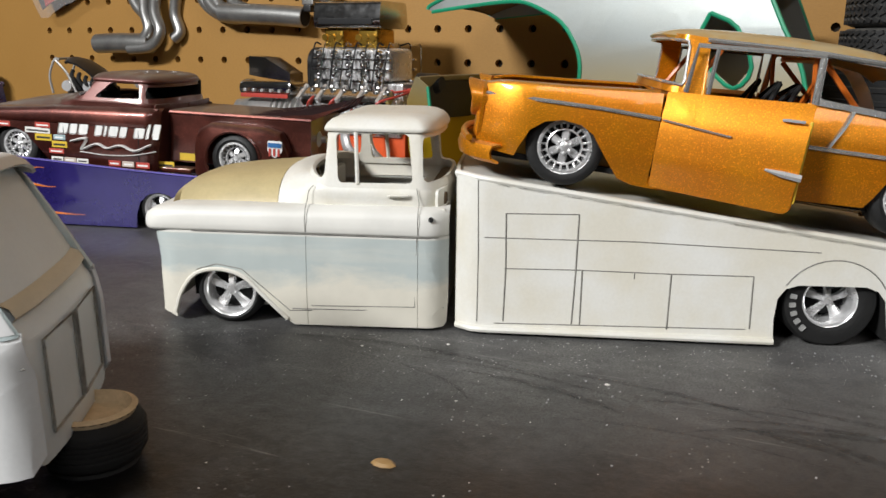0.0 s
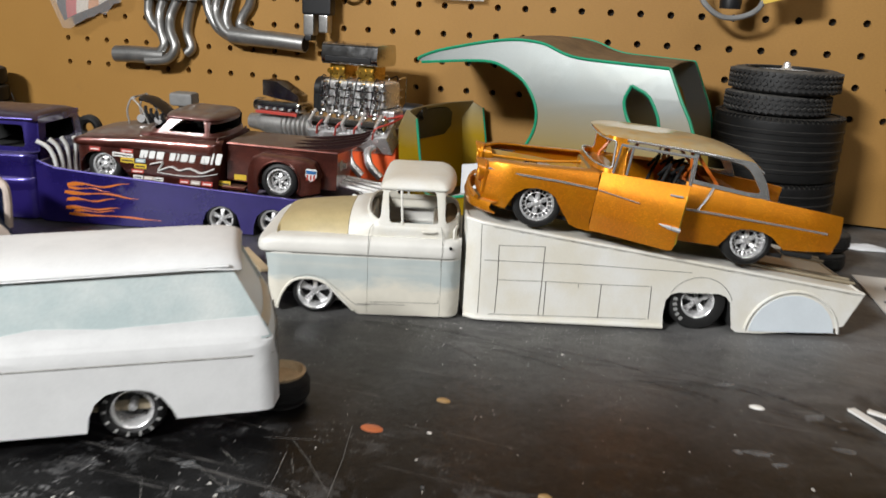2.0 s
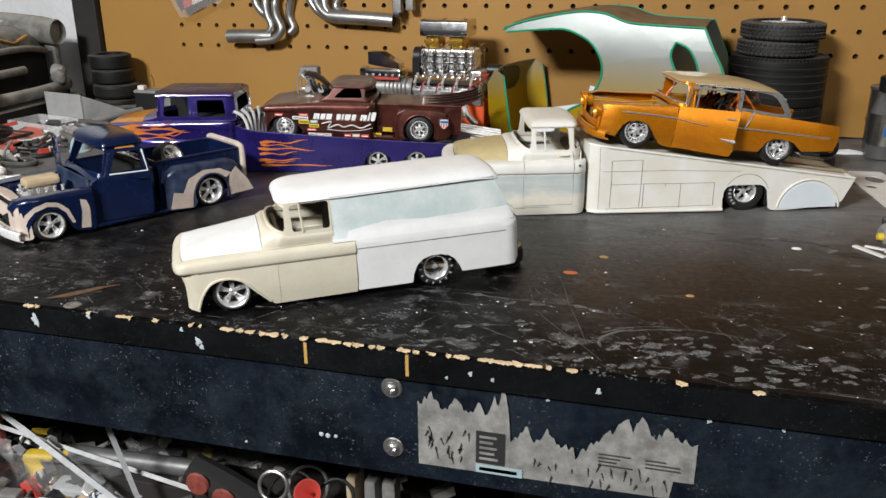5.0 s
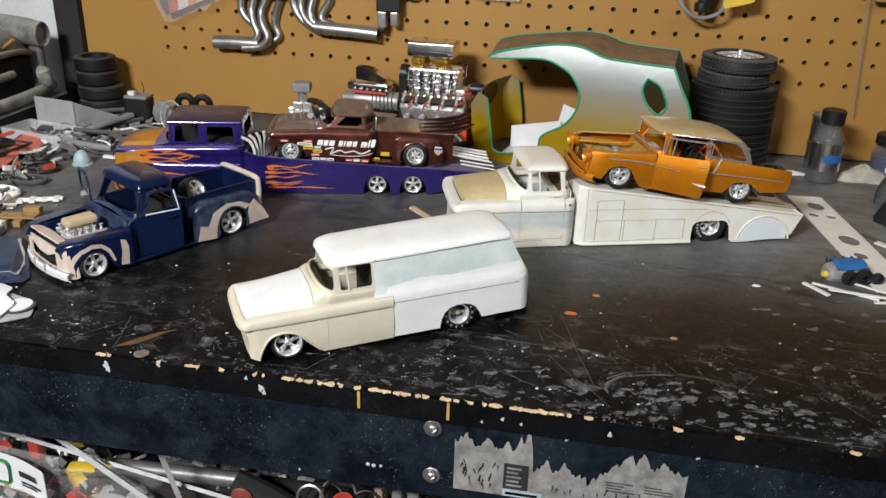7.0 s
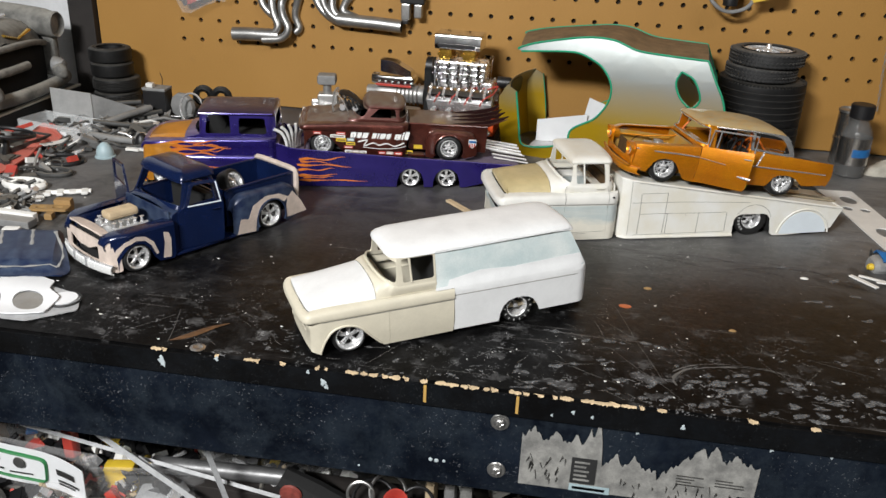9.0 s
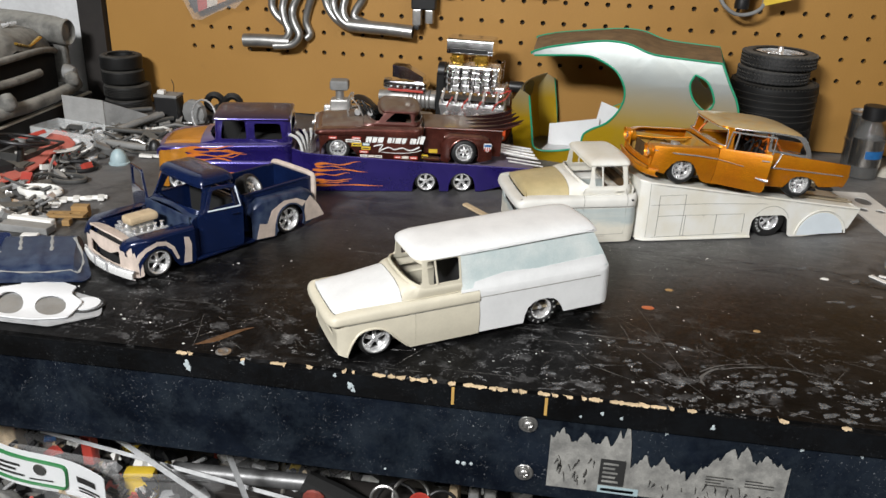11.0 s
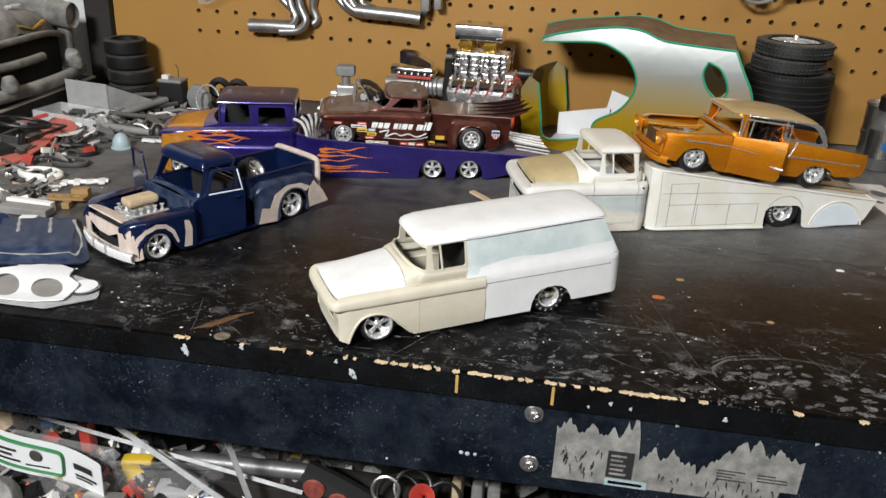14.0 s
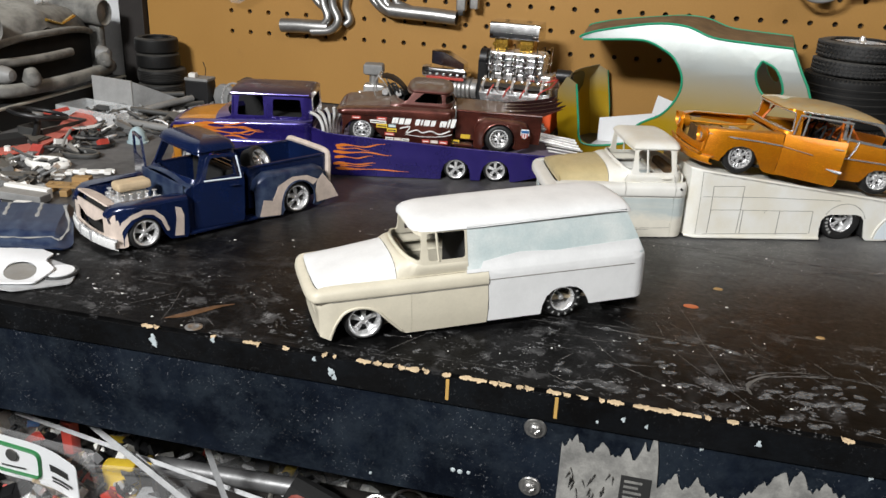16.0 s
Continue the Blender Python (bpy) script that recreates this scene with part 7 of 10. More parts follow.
    rows_mesh(bm, [[(u + o, y * w - 4, z + 2.4 * (1 - (y / 10) ** 2)) for y in span(-10, 10, 8)] for u, z, w in ((10, 57.4, 0.6), (14, 58.4, 0.9), (20, 57.4, 1.0), (27, 53.6, 1.0), (33, 48, 0.9), (36, 43, 0.6))])
    thicken(bm, 1.4)
    part("engine_cowl", bm, M_BLACK, T, "black tilted engine cowl")
    for k in range(4):
        bm = bmesh.new()
        tube(bm, smooth_line([(16 + 4 * k + o, -11, 53 - 1.5 * k), (18 + 4 * k + o, -15, 50 - 1.5 * k), (21 + 4 * k + o, -12, 43)], 4), 1.2, 8)
        part("intake_pipe", bm, M_MATT, T)
    for y in (-14, 8):
        for pts in ([(5, y, 40), (3.4, y, 50), (7, y, 59), (10, y, 59)], [(7, y, 59), (14, y, 52), (20, y, 40)]):
            bm = bmesh.new()
            tube(bm, smooth_line([(u + o, yy, z) for u, yy, z in pts], 4), 0.7, 7)
            part("frame_tube", bm, M_DULLCHROME, T, "thin dull metal frame tube")
    bm = bmesh.new()
    tube(bm, [(8 + o, -14, 59.4), (8 + o, 8, 59.4)], 0.7, 7)
    part("frame_tube", bm, M_DULLCHROME, T, "thin dull metal frame tube")
    for u in (14, 27):
        bm = bmesh.new()
        lathe(bm, [(0.1, -15), (3, -15), (3.4, -13), (3.4, -10), (0.1, -10)], 14, "y", (u + o, 0, 44.6))
        part("side_cap", bm, M_CHROME, T)
    for y in (-14, -5, 5, 14):
        bm = bmesh.new()
        tube(bm, [(150 + o, y, 12), (204 + o, y * 1.2, 4.5)], 1.3, 8)
        part("wheelie_bar", bm, M_BUMPER, T, "silver wheelie bar")
    bm = bmesh.new()
    lathe(bm, [(0.1, 0), (4.5, 0), (4.5, 7), (2, 8.5), (2, 11), (0.1, 11)], 14, "x", (156 + o, -12, 24))
    part("parachute_can", bm, M_DULLCHROME, T)
    # block lettering as plain white shapes
    rnd = random.Random(3)
    x = 23.5
    for wd in (6.4, 5.2, 6.2, 0, 5.0, 2.6, 6.2, 5.0, 0, 6.8, 2.6, 5.0):
        if wd:
            bm = boxed(x + o, x + o + wd - 0.8, -0.25, 0.15, 0, 8.2, r=0.7)
            for v in bm.verts:
                v.co.x += 0.24 * v.co.z
            bmesh.ops.transform(bm, matrix=Matrix.Translation((-1, -fl(x, 26) - 0.25, 20.6)), verts=bm.verts)
            part("block_mark", bm, M_LETTER, T, "white block of door lettering")
        x += wd + 0.2 if wd else 3.2
    for pts, w in (([(31, 17), (40, 19), (37, 13), (46, 16.4), (52, 14.4), (60, 16.4), (68, 14), (77, 17.6)], 2.2), ([(36, 11.6), (50, 10.6), (66, 11.4), (79, 14)], 1.0)):
        bm = bmesh.new()
        tube(bm, [(p.x + o, -fl(p.x, 16) - 0.3, p.y) for p in smooth_line([(u, z, 0) for u, z in pts], 5)], w, 5, flat=0.3)
        part("script_mark", bm, M_LETTER, T, "white script swoosh on the door")
    decals = [(3, 21.5, 9, 3, M_WHITEP), (9, 17.6, 10, 3.6, M_YELLOW), (9, 24.6, 9, 2.8, M_RED), (10, 21.4, 8, 2.8, M_WHITEP), (20, 18.6, 7, 2.8, M_PALEBLUE), (19, 14.4, 9, 3.4, M_YELLOW), (17, 11, 9, 2.6, M_RED), (18, 6.6, 7, 2.6, M_WHITEP), (25.6, 6.6, 7, 2.6, M_PUTTY), (33, 6.4, 7, 2.6, M_WHITEP), (52, 6.4, 7, 3, M_RED), (60, 6.4, 7, 3, M_PUTTY), (68, 6.2, 8, 3.2, M_RED), (77, 6.0, 10, 3.8, M_YELLOW), (-14, 24, 8, 2.8, M_RED)]
    for u, z, wd, h, mt in decals:
        bm = boxed(u + o, u + wd + o, -0.2, 0.2, z - 1.5, z + h - 1.5, r=0.1)
        bmesh.ops.transform(bm, matrix=Matrix.Translation((0, -fl(u + wd / 2, z) - 0.1, 0)), verts=bm.verts)
        d = part("decal", bm, mt, T, "small sponsor decal")
        bm = boxed(u + o + 1, u + wd + o - 1, -0.3, -0.2, z + h * 0.3 - 1.5, z + h * 0.6 - 1.5)
        bmesh.ops.transform(bm, matrix=Matrix.Translation((0, -fl(u + wd / 2, z) - 0.1, 0)), verts=bm.verts)
        part("decal_bar", bm, M_INK if mt in (M_YELLOW, M_WHITEP) else M_LETTER, d)
    part("decal", boxed(88 + o, 97 + o, -26.95, -26.7, 9, 13), M_YELLOW, T, "small sponsor decal")
    sh = rounded([(143, 24.6), (151, 24.6), (151, 18.8), (147, 15.4), (143, 18.8)], 1, 2)
    d = part("shield_decal", plate([(u + o, v) for u, v in sh], (), lambda u, v: Vector((u, -38.25, v)), 0.3, 0, 0), M_LETTER, T, "red, white and blue shield decal")
    part("decal_bar", boxed(143.4 + o, 150.6 + o, -38.8, -38.6, 21.2, 23.6), M_BLUE, d)
    for k in range(3):
        part("decal_bar", boxed(143.8 + 2.4 * k + o, 145 + 2.4 * k + o, -38.8, -38.6, 16.6, 20.6), M_RED, d)
    return T


build_brown_pickup()


def build_blue_pickup():
    T = thing("blue_pickup", place((0.193, 0.487), 58, 39), "navy blue model pickup with pink putty and no hood", "model truck")
    mats = {"side": M_NAVY, "fender": M_NAVY, "nose": M_PUTTY, "hood": M_NAVY, "cab": M_NAVY, "roof": M_NAVY, "bumper": M_BUMPER, "lamp": M_PUTTY, "inner": M_MATT, "cowl": M_NAVYDULL}
    lower = [(-17.6, 6), (-13.4, 5), (-13, 11), (-10.6, 17), (-6, 22.4), (1, 24.6), (8, 22.6), (12.6, 17), (16, 9), (20, 4.4), (33, 3), (34.5, 6), (34.5, 20)]
    ft = lerp_table([(-21, 29), (-18, 32.4), (-11, 34.6), (10, 35), (34, 34.5), (40, 35), (90, 35.5)])
    hw = lerp_table([(-21, 24), (-8, 26), (30, 30), (40, 33), (90, 33)])
    fl = truck_body(T, 0, lower, 39, -21, ft, 60, hw, None, None, (36, 87), 40, 70, [(50, 59.5), (77, 58), (78.5, 40.5), (45, 41)], mats, cab_w=(34, 29.5), roof_u=(46, 83), windscreen_u=40, side_end=34.5, upper=False, grilles=[rounded([(-0.72, 0.42), (-0.3, 0.36), (0.3, 0.36), (0.72, 0.42), (0.7, 0.80), (0.25, 0.62), (-0.25, 0.62), (-0.7, 0.80)], 0.07, 3)])
    P, base, Lf, Ls, Lr, stop = greenhouse(T, M_NAVY, 0, 40.4, 61.5, (38, 49), (47, 53), 76, (86.6, 82.5), (34, 29), 2.0, [(55, 60), (75.5, 59.6), (77, 42), (50, 41.6)], n=3.0, post=0.9, rear_post=0.3, sill=1.6)
    cab_roof(T, M_NAVY, 0, P, 61.5, -0.01, 8.2, stop, "navy blue rounded roof", 1.8)
    step_bed(T, 0, 92, 166, 9, 42, 39, 131, 15.5, 37, M_NAVY, M_NAVYDULL, 93, 163, 8, M_NAVY)
    # bare engine bay
    part("firewall", boxed(34, 36, -32, 32, 7, 40, r=1), M_NAVYDULL, T, "sanded blue firewall")
    for s in (-1, 1):
        part("inner_fender", boxed(-15, 34, s * 25 - 0.6, s * 25 + 0.6, 7, 33), M_NAVY, T)
    part("radiator_panel", plate(rounded([(-19, -25), (-11.5, -23), (-10.5, 0), (-11.5, 23), (-19, 25), (-21, 0)], [2, 2, 0, 2, 2, 0], 3), (), lambda u, v: Vector((u, v, 33.6 - 0.22 * (u + 11) - 0.0022 * v * v)), 1.4, 3, 4), M_PUTTY, T, "pale putty header panel")
    bm = bmesh.new()
    tube(bm, [(-24.6 + 6.5 * (y / 39) ** 2, y, 11.0) for y in span(-37, 37, 16)], 0.9, 6)
    part("bumper_ledge", bm, M_CHROME, T, "chrome bumper ledge")
    for y in (-9, 9):
        part("bumper_guard", boxed(-26.6, -23, y - 1.6, y + 1.6, 4, 12.5, r=1), M_CHROME, T)
    bm = bmesh.new()
    box(bm, -4, 26, -9, 9, 9, 26, r=2)
    for s in (-1, 1):
        box(bm, -3, 25, s * 13 - 4, s * 13 + 4, 24, 28, r=1.4)
        for k in range(4):
            tube(bm, smooth_line([(0 + 7 * k, s * 15, 22), (0 + 7 * k, s * 20, 21), (3 + 7 * k, s * 22, 14)], 3), 1.3, 6)
    part("engine", bm, M_CHROME, T, "chrome model engine")
    bm = bmesh.new()
    box(bm, -2, 24, -7, 7, 34, 41, r=2.6)
    part("intake_scoop", bm, M_WOOD, T, "cream resin intake scoop")
    part("intake_base", boxed(2, 20, -5, 5, 26, 34, r=1), M_DULLCHROME, T)
    for s in (-1, 1):
        for k in range(5):
            bm = bmesh.new()
            lathe(bm, [(0.1, 0), (1.5, 0), (1.7, 3), (1.1, 3.6), (1.1, 6), (1.9, 7), (0.1, 7)], 10, "z", (-1 + 6 * k, s * 11, 27))
            part("injector_stack", bm, M_CHROME, T, "small chrome injector stack")
        bm = bmesh.new()
        tube(bm, [(-3, s * 14.5, 29.5), (26, s * 14.5, 29.5)], 1.1, 6)
        part("fuel_rail", bm, M_CHROME, T)
    # putty and sanded patches
    for pts in ([(-15.5, 13), (-12.6, 19), (-8, 24.4), (1, 27), (8, 25.4), (13, 20.6), (17.4, 11), (19.4, 11.6), (15.6, 22.4), (9, 28.6), (1, 30.4), (-8, 28), (-14, 23), (-17.4, 15)], [(23, 6), (30, 5), (31, 20), (29, 26.6), (24.6, 28), (25, 18)]):
        bm = plate(pts, (), lambda u, v: Vector((u, -fl(u, v) - 0.2, v)), 0.25, 5, 5)
        part("putty_patch", bm, M_PUTTY, T, "pink sanded putty")
    for pts in ([(94, 5), (113, 3), (114.4, 14), (118, 21), (124, 26.4), (131, 28.4), (139, 27), (145, 22.4), (150, 26), (140, 31), (126, 32), (112, 27), (106, 16), (98, 18)], [(148, 7), (170, 8), (164, 19), (155, 30), (149, 25), (147, 16)]):
        bm = plate(pts, (), lambda u, v: Vector((u, -39.2 + 0.004 * max(0, v - 15) ** 2, v)), 0.25, 5, 5)
        part("putty_patch", bm, M_PUTTY, T, "pink sanded putty")
    bm = bmesh.new()
    tube(bm, smooth_line([(166.6, 27.5, 24), (167, 27.5, 40), (167, 25, 44.4), (167, 8, 45), (167, -8, 45), (167, -25, 44.4), (168, -28, 39), (167.4, -28, 18)], 4), 2.5, 8)
    part("tail_putty", bm, M_PUTTY, T)
    hinge = Vector((41.5, -34.6, 0))
    m = Matrix.Translation(hinge * MM) @ Matrix.Rotation(radians(-9), 4, "Z") @ Matrix.Translation(-hinge * MM)
    ol = rounded([(41.5, 6), (80, 6), (81, 38), (78, 59.4), (55, 60), (47, 41), (41.5, 38)], [2, 3, 2, 4, 4, 3, 1], 4)
    hl = rounded([(51, 42), (78, 41.6), (75.6, 57), (56.4, 57.4)], [2, 2, 3, 3], 4)
    lean = lambda u, v: Vector((u, -35.0 + 0.8 * max(0, (14 - v) / 14) + 0.2 * max(0, v - 40), v))
    door = part("door", plate(ol, [hl], lean, 2.0, 4, 4), M_NAVY, T, "navy blue door standing ajar", m=m)
    bm = bmesh.new()
    tube(bm, [lean(u, v) + Vector((0, -0.3, 0)) for u, v in ((50, 41.4), (78.6, 41), (76.4, 57.4))], 0.7, 6)
    part("sanded_edge", bm, M_ICE, door, "pale sanded window edge")
    bm = bmesh.new()
    tube(bm, [(70, -36.2, 36), (76, -36.4, 36)], 0.6, 6)
    part("door_handle", bm, M_NAVY, door)
    for s in (-1, 1):
        part("running_board", boxed(35, 93, min(s * 28, s * 38), max(s * 28, s * 38), 3, 5.5, r=0.8), M_NAVY, T)

    part("far_door", plate(rounded([(0, 4), (40, 4), (40, 38), (38, 58), (8, 60), (0, 38)], 2, 3), [rounded([(5, 41), (36, 41), (35, 56), (10, 57)], 2, 3)], lambda u, v: Vector((40 + 0.22 * u, 36 + 0.95 * u, v)), 1.6, 8, 8), M_NAVY, T, "blue door standing wide open")
    # spare wheel and seat
    wheel(T, 104, -8, 30, 12.6, 13, 8.8, "star").matrix_basis = Matrix.Translation((0.110, -0.010, 0.040)) @ Matrix.Rotation(radians(24), 4, "Z") @ Matrix.Rotation(radians(-30), 4, "X")
    bm = bmesh.new()
    box(bm, 56, 78, -28, 28, 8, 22, r=3)
    box(bm, 74, 82, -28, 28, 20, 44, r=3)
    part("bench_seat", bm, M_MATT, T)
    for s in (-1, 1):
        wheel(T, 2.2, s * 33, 12.4, 12.4, 9, 9.2, "star")
        wheel(T, 131, s * 31, 13.2, 13.2, 13, 10, "star")
    return T


build_blue_pickup()


# ---- along the wall ----
def at(x, y, z=0.0, rz=0.0, rx=0.0, ry=0.0):
    return pose(x * MM, y * MM, z * MM, rx, ry, rz)


def build_shell():
    """The large spray-painted body shell, open at the side and the back."""
    T = thing("body_shell", at(462, 878, 0, -13), "large silver and gold body shell with green painted edges", "model body")
    inner_edge = [(-10, 74), (-7, 55), (-4, 36), (-1, 16), (10, 12), (30, 15), (50, 21), (54, 26), (56, 38), (66, 46), (80, 54), (90, 66), (96, 80), (96, 93), (91, 104), (83, 113), (72, 119), (58, 124), (43, 124.5), (15, 122), (-8, 119.5)]
    top_edge = [(-12, 121), (-10, 123.5), (6, 129.5), (29, 135), (54, 140), (72, 142), (88, 141.6), (99, 139.6), (112, 135), (124, 132.6), (146, 131.6), (192, 130.5)]
    outer = [(-24, 0), (-30, 34), (-32, 64), (-22, 80)] + inner_edge + top_edge + [(203, 110), (214, 89), (222, 50), (226, 0)]
    hexa = [(167, 117), (181, 110), (190, 91), (182, 80.5), (169, 90.5), (163, 105.5)]
    bow = lambda u, v: 6 * max(0, (v - 96) / 45) ** 2 + 4 * max(0, (40 - v) / 40) ** 2 + 7 * max(0, (-u) / 33) ** 2
    for far in (0, 1):
        f = (lambda u, v: Vector((u - 16 * max(0, (u - 140) / 70) - 24 * max(0, (50 - u) / 62) * smooth((v - 96) / 20), 112 - bow(u, v), v))) if far else (lambda u, v: Vector((u, bow(u, v), v)))
        p = part("side_wall", plate(rounded(outer, [0.5] * len(outer), 1), [rounded(hexa, 2, 2)], f, 1.2, 8, 8), M_SHELL, T, "silver wall fading to gold below")
        for loop in (inner_edge, hexa + hexa[:1], top_edge, [(192, 130.5), (203, 110), (214, 89), (222, 50), (226, 0)]):
            bm = bmesh.new()
            tube(bm, smooth_line([f(u, v) + Vector((0, (-0.4 if not far else 0.4), 0)) for u, v in loop], 3), 1.15, 6)
            part("green_edge", bm, M_GREEN, p, "green painted cut edge")
    bm = bmesh.new()
    rows = []
    for p in smooth_line([(u, v, 0) for u, v in top_edge], 3):
        rows.append([(p.x + (1.5 if p.x < 0 else 0) - 2 * k * max(0, (p.x - 140) / 70) - 3 * k * max(0, (50 - p.x) / 62), bow(p.x, p.y) + (112 - 2 * bow(p.x, p.y)) * k / 8, p.y + 2.6 * (1 - (k / 4 - 1) ** 2)) for k in range(9)])
    rows_mesh(bm, rows)
    thicken(bm, 1.0)
    part("roof_skin", bm, M_DUSTY, T, "roof under thick brown dust")
    bm = bmesh.new()
    rows_mesh(bm, [[(u + 3 - 9 * (1 - (k / 4 - 1) ** 2), bow(u, v) + (112 - 2 * bow(u, v)) * k / 8, v) for k in range(9)] for u, v in ((-24, 0), (-30, 34), (-32, 64), (-22, 80))])
    thicken(bm, 1.0)
    fr = part("front_panel", bm, M_SHELL, T)
    part("floor_card", boxed(0, 200, 6, 104, 2, 3.4), M_CARTON, T, "white card floor")
    part("card_fold", plate([(0, 0), (60, 0), (60, 36), (0, 26)], (), lambda u, v: Vector((2 + u * 0.95, 58 + 0.25 * u, 4 + v)), 0.8, 0, 0), M_CARTON, T)
    part("card_fold", plate([(0, 0), (52, 0), (48, 44), (6, 50)], (), lambda u, v: Vector((50 + u, 70 + 0.5 * v - 0.5 * u, 6 + v)), 0.8, 0, 0), M_CARTON, T)
    part("smoked_window", plate(rounded([(8, 0), (84, 0), (78, 26), (14, 26)], 5, 3), (), lambda u, v: Vector((-34 + 0.2 * v, 10 + u, 50 + v)), 0.8, 0, 0), M_BLACK, T)
    return T


build_shell()


def build_engine():
    T = thing("show_engine", at(385, 925, 0, -4), "large chrome model engine with blower and red wires", "model engine")
    bm = bmesh.new()
    box(bm, -36, 44, -22, 22, 12, 44, r=3)
    part("block", bm, M_ORANGE, T, "orange-red engine block")
    part("stand", boxed(-40, 46, -26, 26, 0.2, 12, r=1.5), M_BLACK, T)
    for s in (-1, 1):
        bm = bmesh.new()
        mt = Matrix.Translation((0, s * 24, 52)) @ Matrix.Rotation(radians(s * -38), 4, "X")
        box(bm, -36, 42, -9, 9, -12, 10, r=2, m=mt)
        part("cylinder_head", bm, M_CHROME, T)
        bm = bmesh.new()
        box(bm, -34, 40, -7, 7, 10.5, 19, r=3, m=mt)
        cover = part("valve_cover", bm, M_MIRROR, T, "polished valve cover")
        for k in range(5):
            bm = bmesh.new()
            box(bm, -32 + 16 * k, -29 + 16 * k, -7.8, 7.8, 11, 20.2, r=0.8, m=mt)
            part("rib", bm, M_CHROME, cover)
        for k in range(4):
            bm = bmesh.new()
            x = -26 + 18 * k
            tube(bm, smooth_line([(x, s * 34, 44), (x, s * 44, 42), (x + 4, s * 47, 32), (x + 14, s * 46, 22)], 4), 3.4, 8)
            part("exhaust_port", bm, M_CHROME, T)
            bm = bmesh.new()
            tube(bm, smooth_line([(x, s * 36, 52), (x + 6, s * 42, 62), (x + 14, s * 30, 66), (44, s * 6, 70)], 5), 0.9, 6)
            part("plug_wire", bm, M_RED, T, "red plug wire")
    bm = bmesh.new()
    box(bm, -32, 38, -15, 15, 58, 74, r=2)
    part("manifold", bm, M_CHROME, T)
    bm = bmesh.new()
    box(bm, -33, 29, -17, 17, 74, 97, r=4)
    case = part("blower_case", bm, M_CHROME, T, "ribbed chrome blower")
    for k in range(8):
        x = -30 + 7.4 * k
        part("rib", boxed(x, x + 2.6, -19.2, 19.2, 75.5, 95.5, r=0.8), M_CHROME, case)
    for k in range(9):
        for z in (77, 94):
            part("case_bolt", boxed(-31 + 7 * k, -28.6 + 7 * k, -20.4, -18.4, z - 1.2, z + 1.2, r=0.4), M_CHROME, T)
    for s in (-1, 1):
        for k in range(5):
            for z in (79.5, 86, 92.5):
                bm = bmesh.new()
                lathe(bm, [(3.0, -18.6 * -s), (3.0, -20.4 * -s), (2.2, -21.6 * -s), (1.2, -21.8 * -s), (0.1, -21.0 * -s)], 12, "y", (-26.6 + 12.2 * k, 0, z))
                part("case_boss", bm, M_MIRROR, case)
            bm = bmesh.new()
            x = -27 + 12.5 * k
            tube(bm, smooth_line([(x, s * 18, 76), (x + 1, s * 25, 73), (x + 2, s * 26, 66), (x, s * 22, 60)], 4), 2.2, 8)
            part("intake_runner", bm, M_MIRROR, T, "bright chrome intake runner")
        for z in (82.6, 89.4):
            part("rib", boxed(-33.5, 29.5, min(s * 16, s * 20.2), max(s * 16, s * 20.2), z - 0.7, z + 0.7, r=0.4), M_MIRROR, case)
        for k in range(8):
            bm = bmesh.new()
            x = -31 + 8.6 * k
            tube(bm, smooth_line([(x, s * 12, 99), (x + 2, s * 21, 100), (x + 1, s * 24, 90), (x, s * 27, 72), (x, s * 30, 62)], 4), 0.55, 6)
            part("fuel_line", bm, M_MIRROR if k % 2 else M_MATT, T)
    for k in range(9):
        bm = bmesh.new()
        lathe(bm, [(0.1, 4), (1.5, 3.4), (2.2, 2), (2.4, 0)], 10, "z", (-32 + 8.6 * k, -33, 67))
        part("cover_nut", bm, M_MIRROR, T)
    for x in (-22, 6):
        bm = bmesh.new()
        box(bm, x - 6, x + 10, -12, 12, 97, 110, r=2)
        for k in range(3):
            lathe(bm, [(0.1, -13), (2.4, -13), (2.4, -11), (0.1, -11)], 10, "y", (x - 5 + 6 * k, 0, 104))
        part("carburettor", bm, M_GOLD, T, "gold carburettor")
    bm = bmesh.new()
    sec = rounded([(-17, 110), (17, 110), (19, 115), (17, 128), (-17, 128), (-19, 115)], 3, 3)
    rows_mesh(bm, [[(x, y, z) for y, z in sec] for x in (-32, -30, 18, 22)], True, True)
    part("air_scoop", bm, M_MIRROR, T, "long chrome air scoop")
    # raised black patches paint the shade of the scoop's mouth and side recess
    part("scoop_mouth_shade", boxed(-33, -32.2, -13, 13, 114, 125, r=0.5), M_MATT, T)
    part("scoop_recess_shade", boxed(-28, 16, -19.6, -18.6, 112.5, 117, r=0.4), M_BLACK, T)
    for z, r in ((86, 11), (60, 8), (34, 10)):
        bm = bmesh.new()
        lathe(bm, [(0.1, -44), (r, -44), (r, -36), (0.1, -36)], 24, "x", (0, 0, z))
        part("pulley", bm, M_BLACK, T)
    part("drive_belt", boxed(-45.4, -35.4, -10.5, 10.5, 34, 86, r=2), M_MATT, T, "black blower belt")
    bm = bmesh.new()
    lathe(bm, [(0.1, 42), (7, 42), (7, 56), (5, 60), (0.1, 60)], 16, "x", (0, 0, 74))
    part("magneto", bm, M_BLACK, T, "black magneto cap")
    # gearbox in front
    bm = bmesh.new()
    lathe(bm, [(0.1, -118), (7, -118), (8, -108), (10, -100), (10.6, -74), (11, -52), (12, -46), (0.1, -46)], 24, "x", (0, 0, 50))
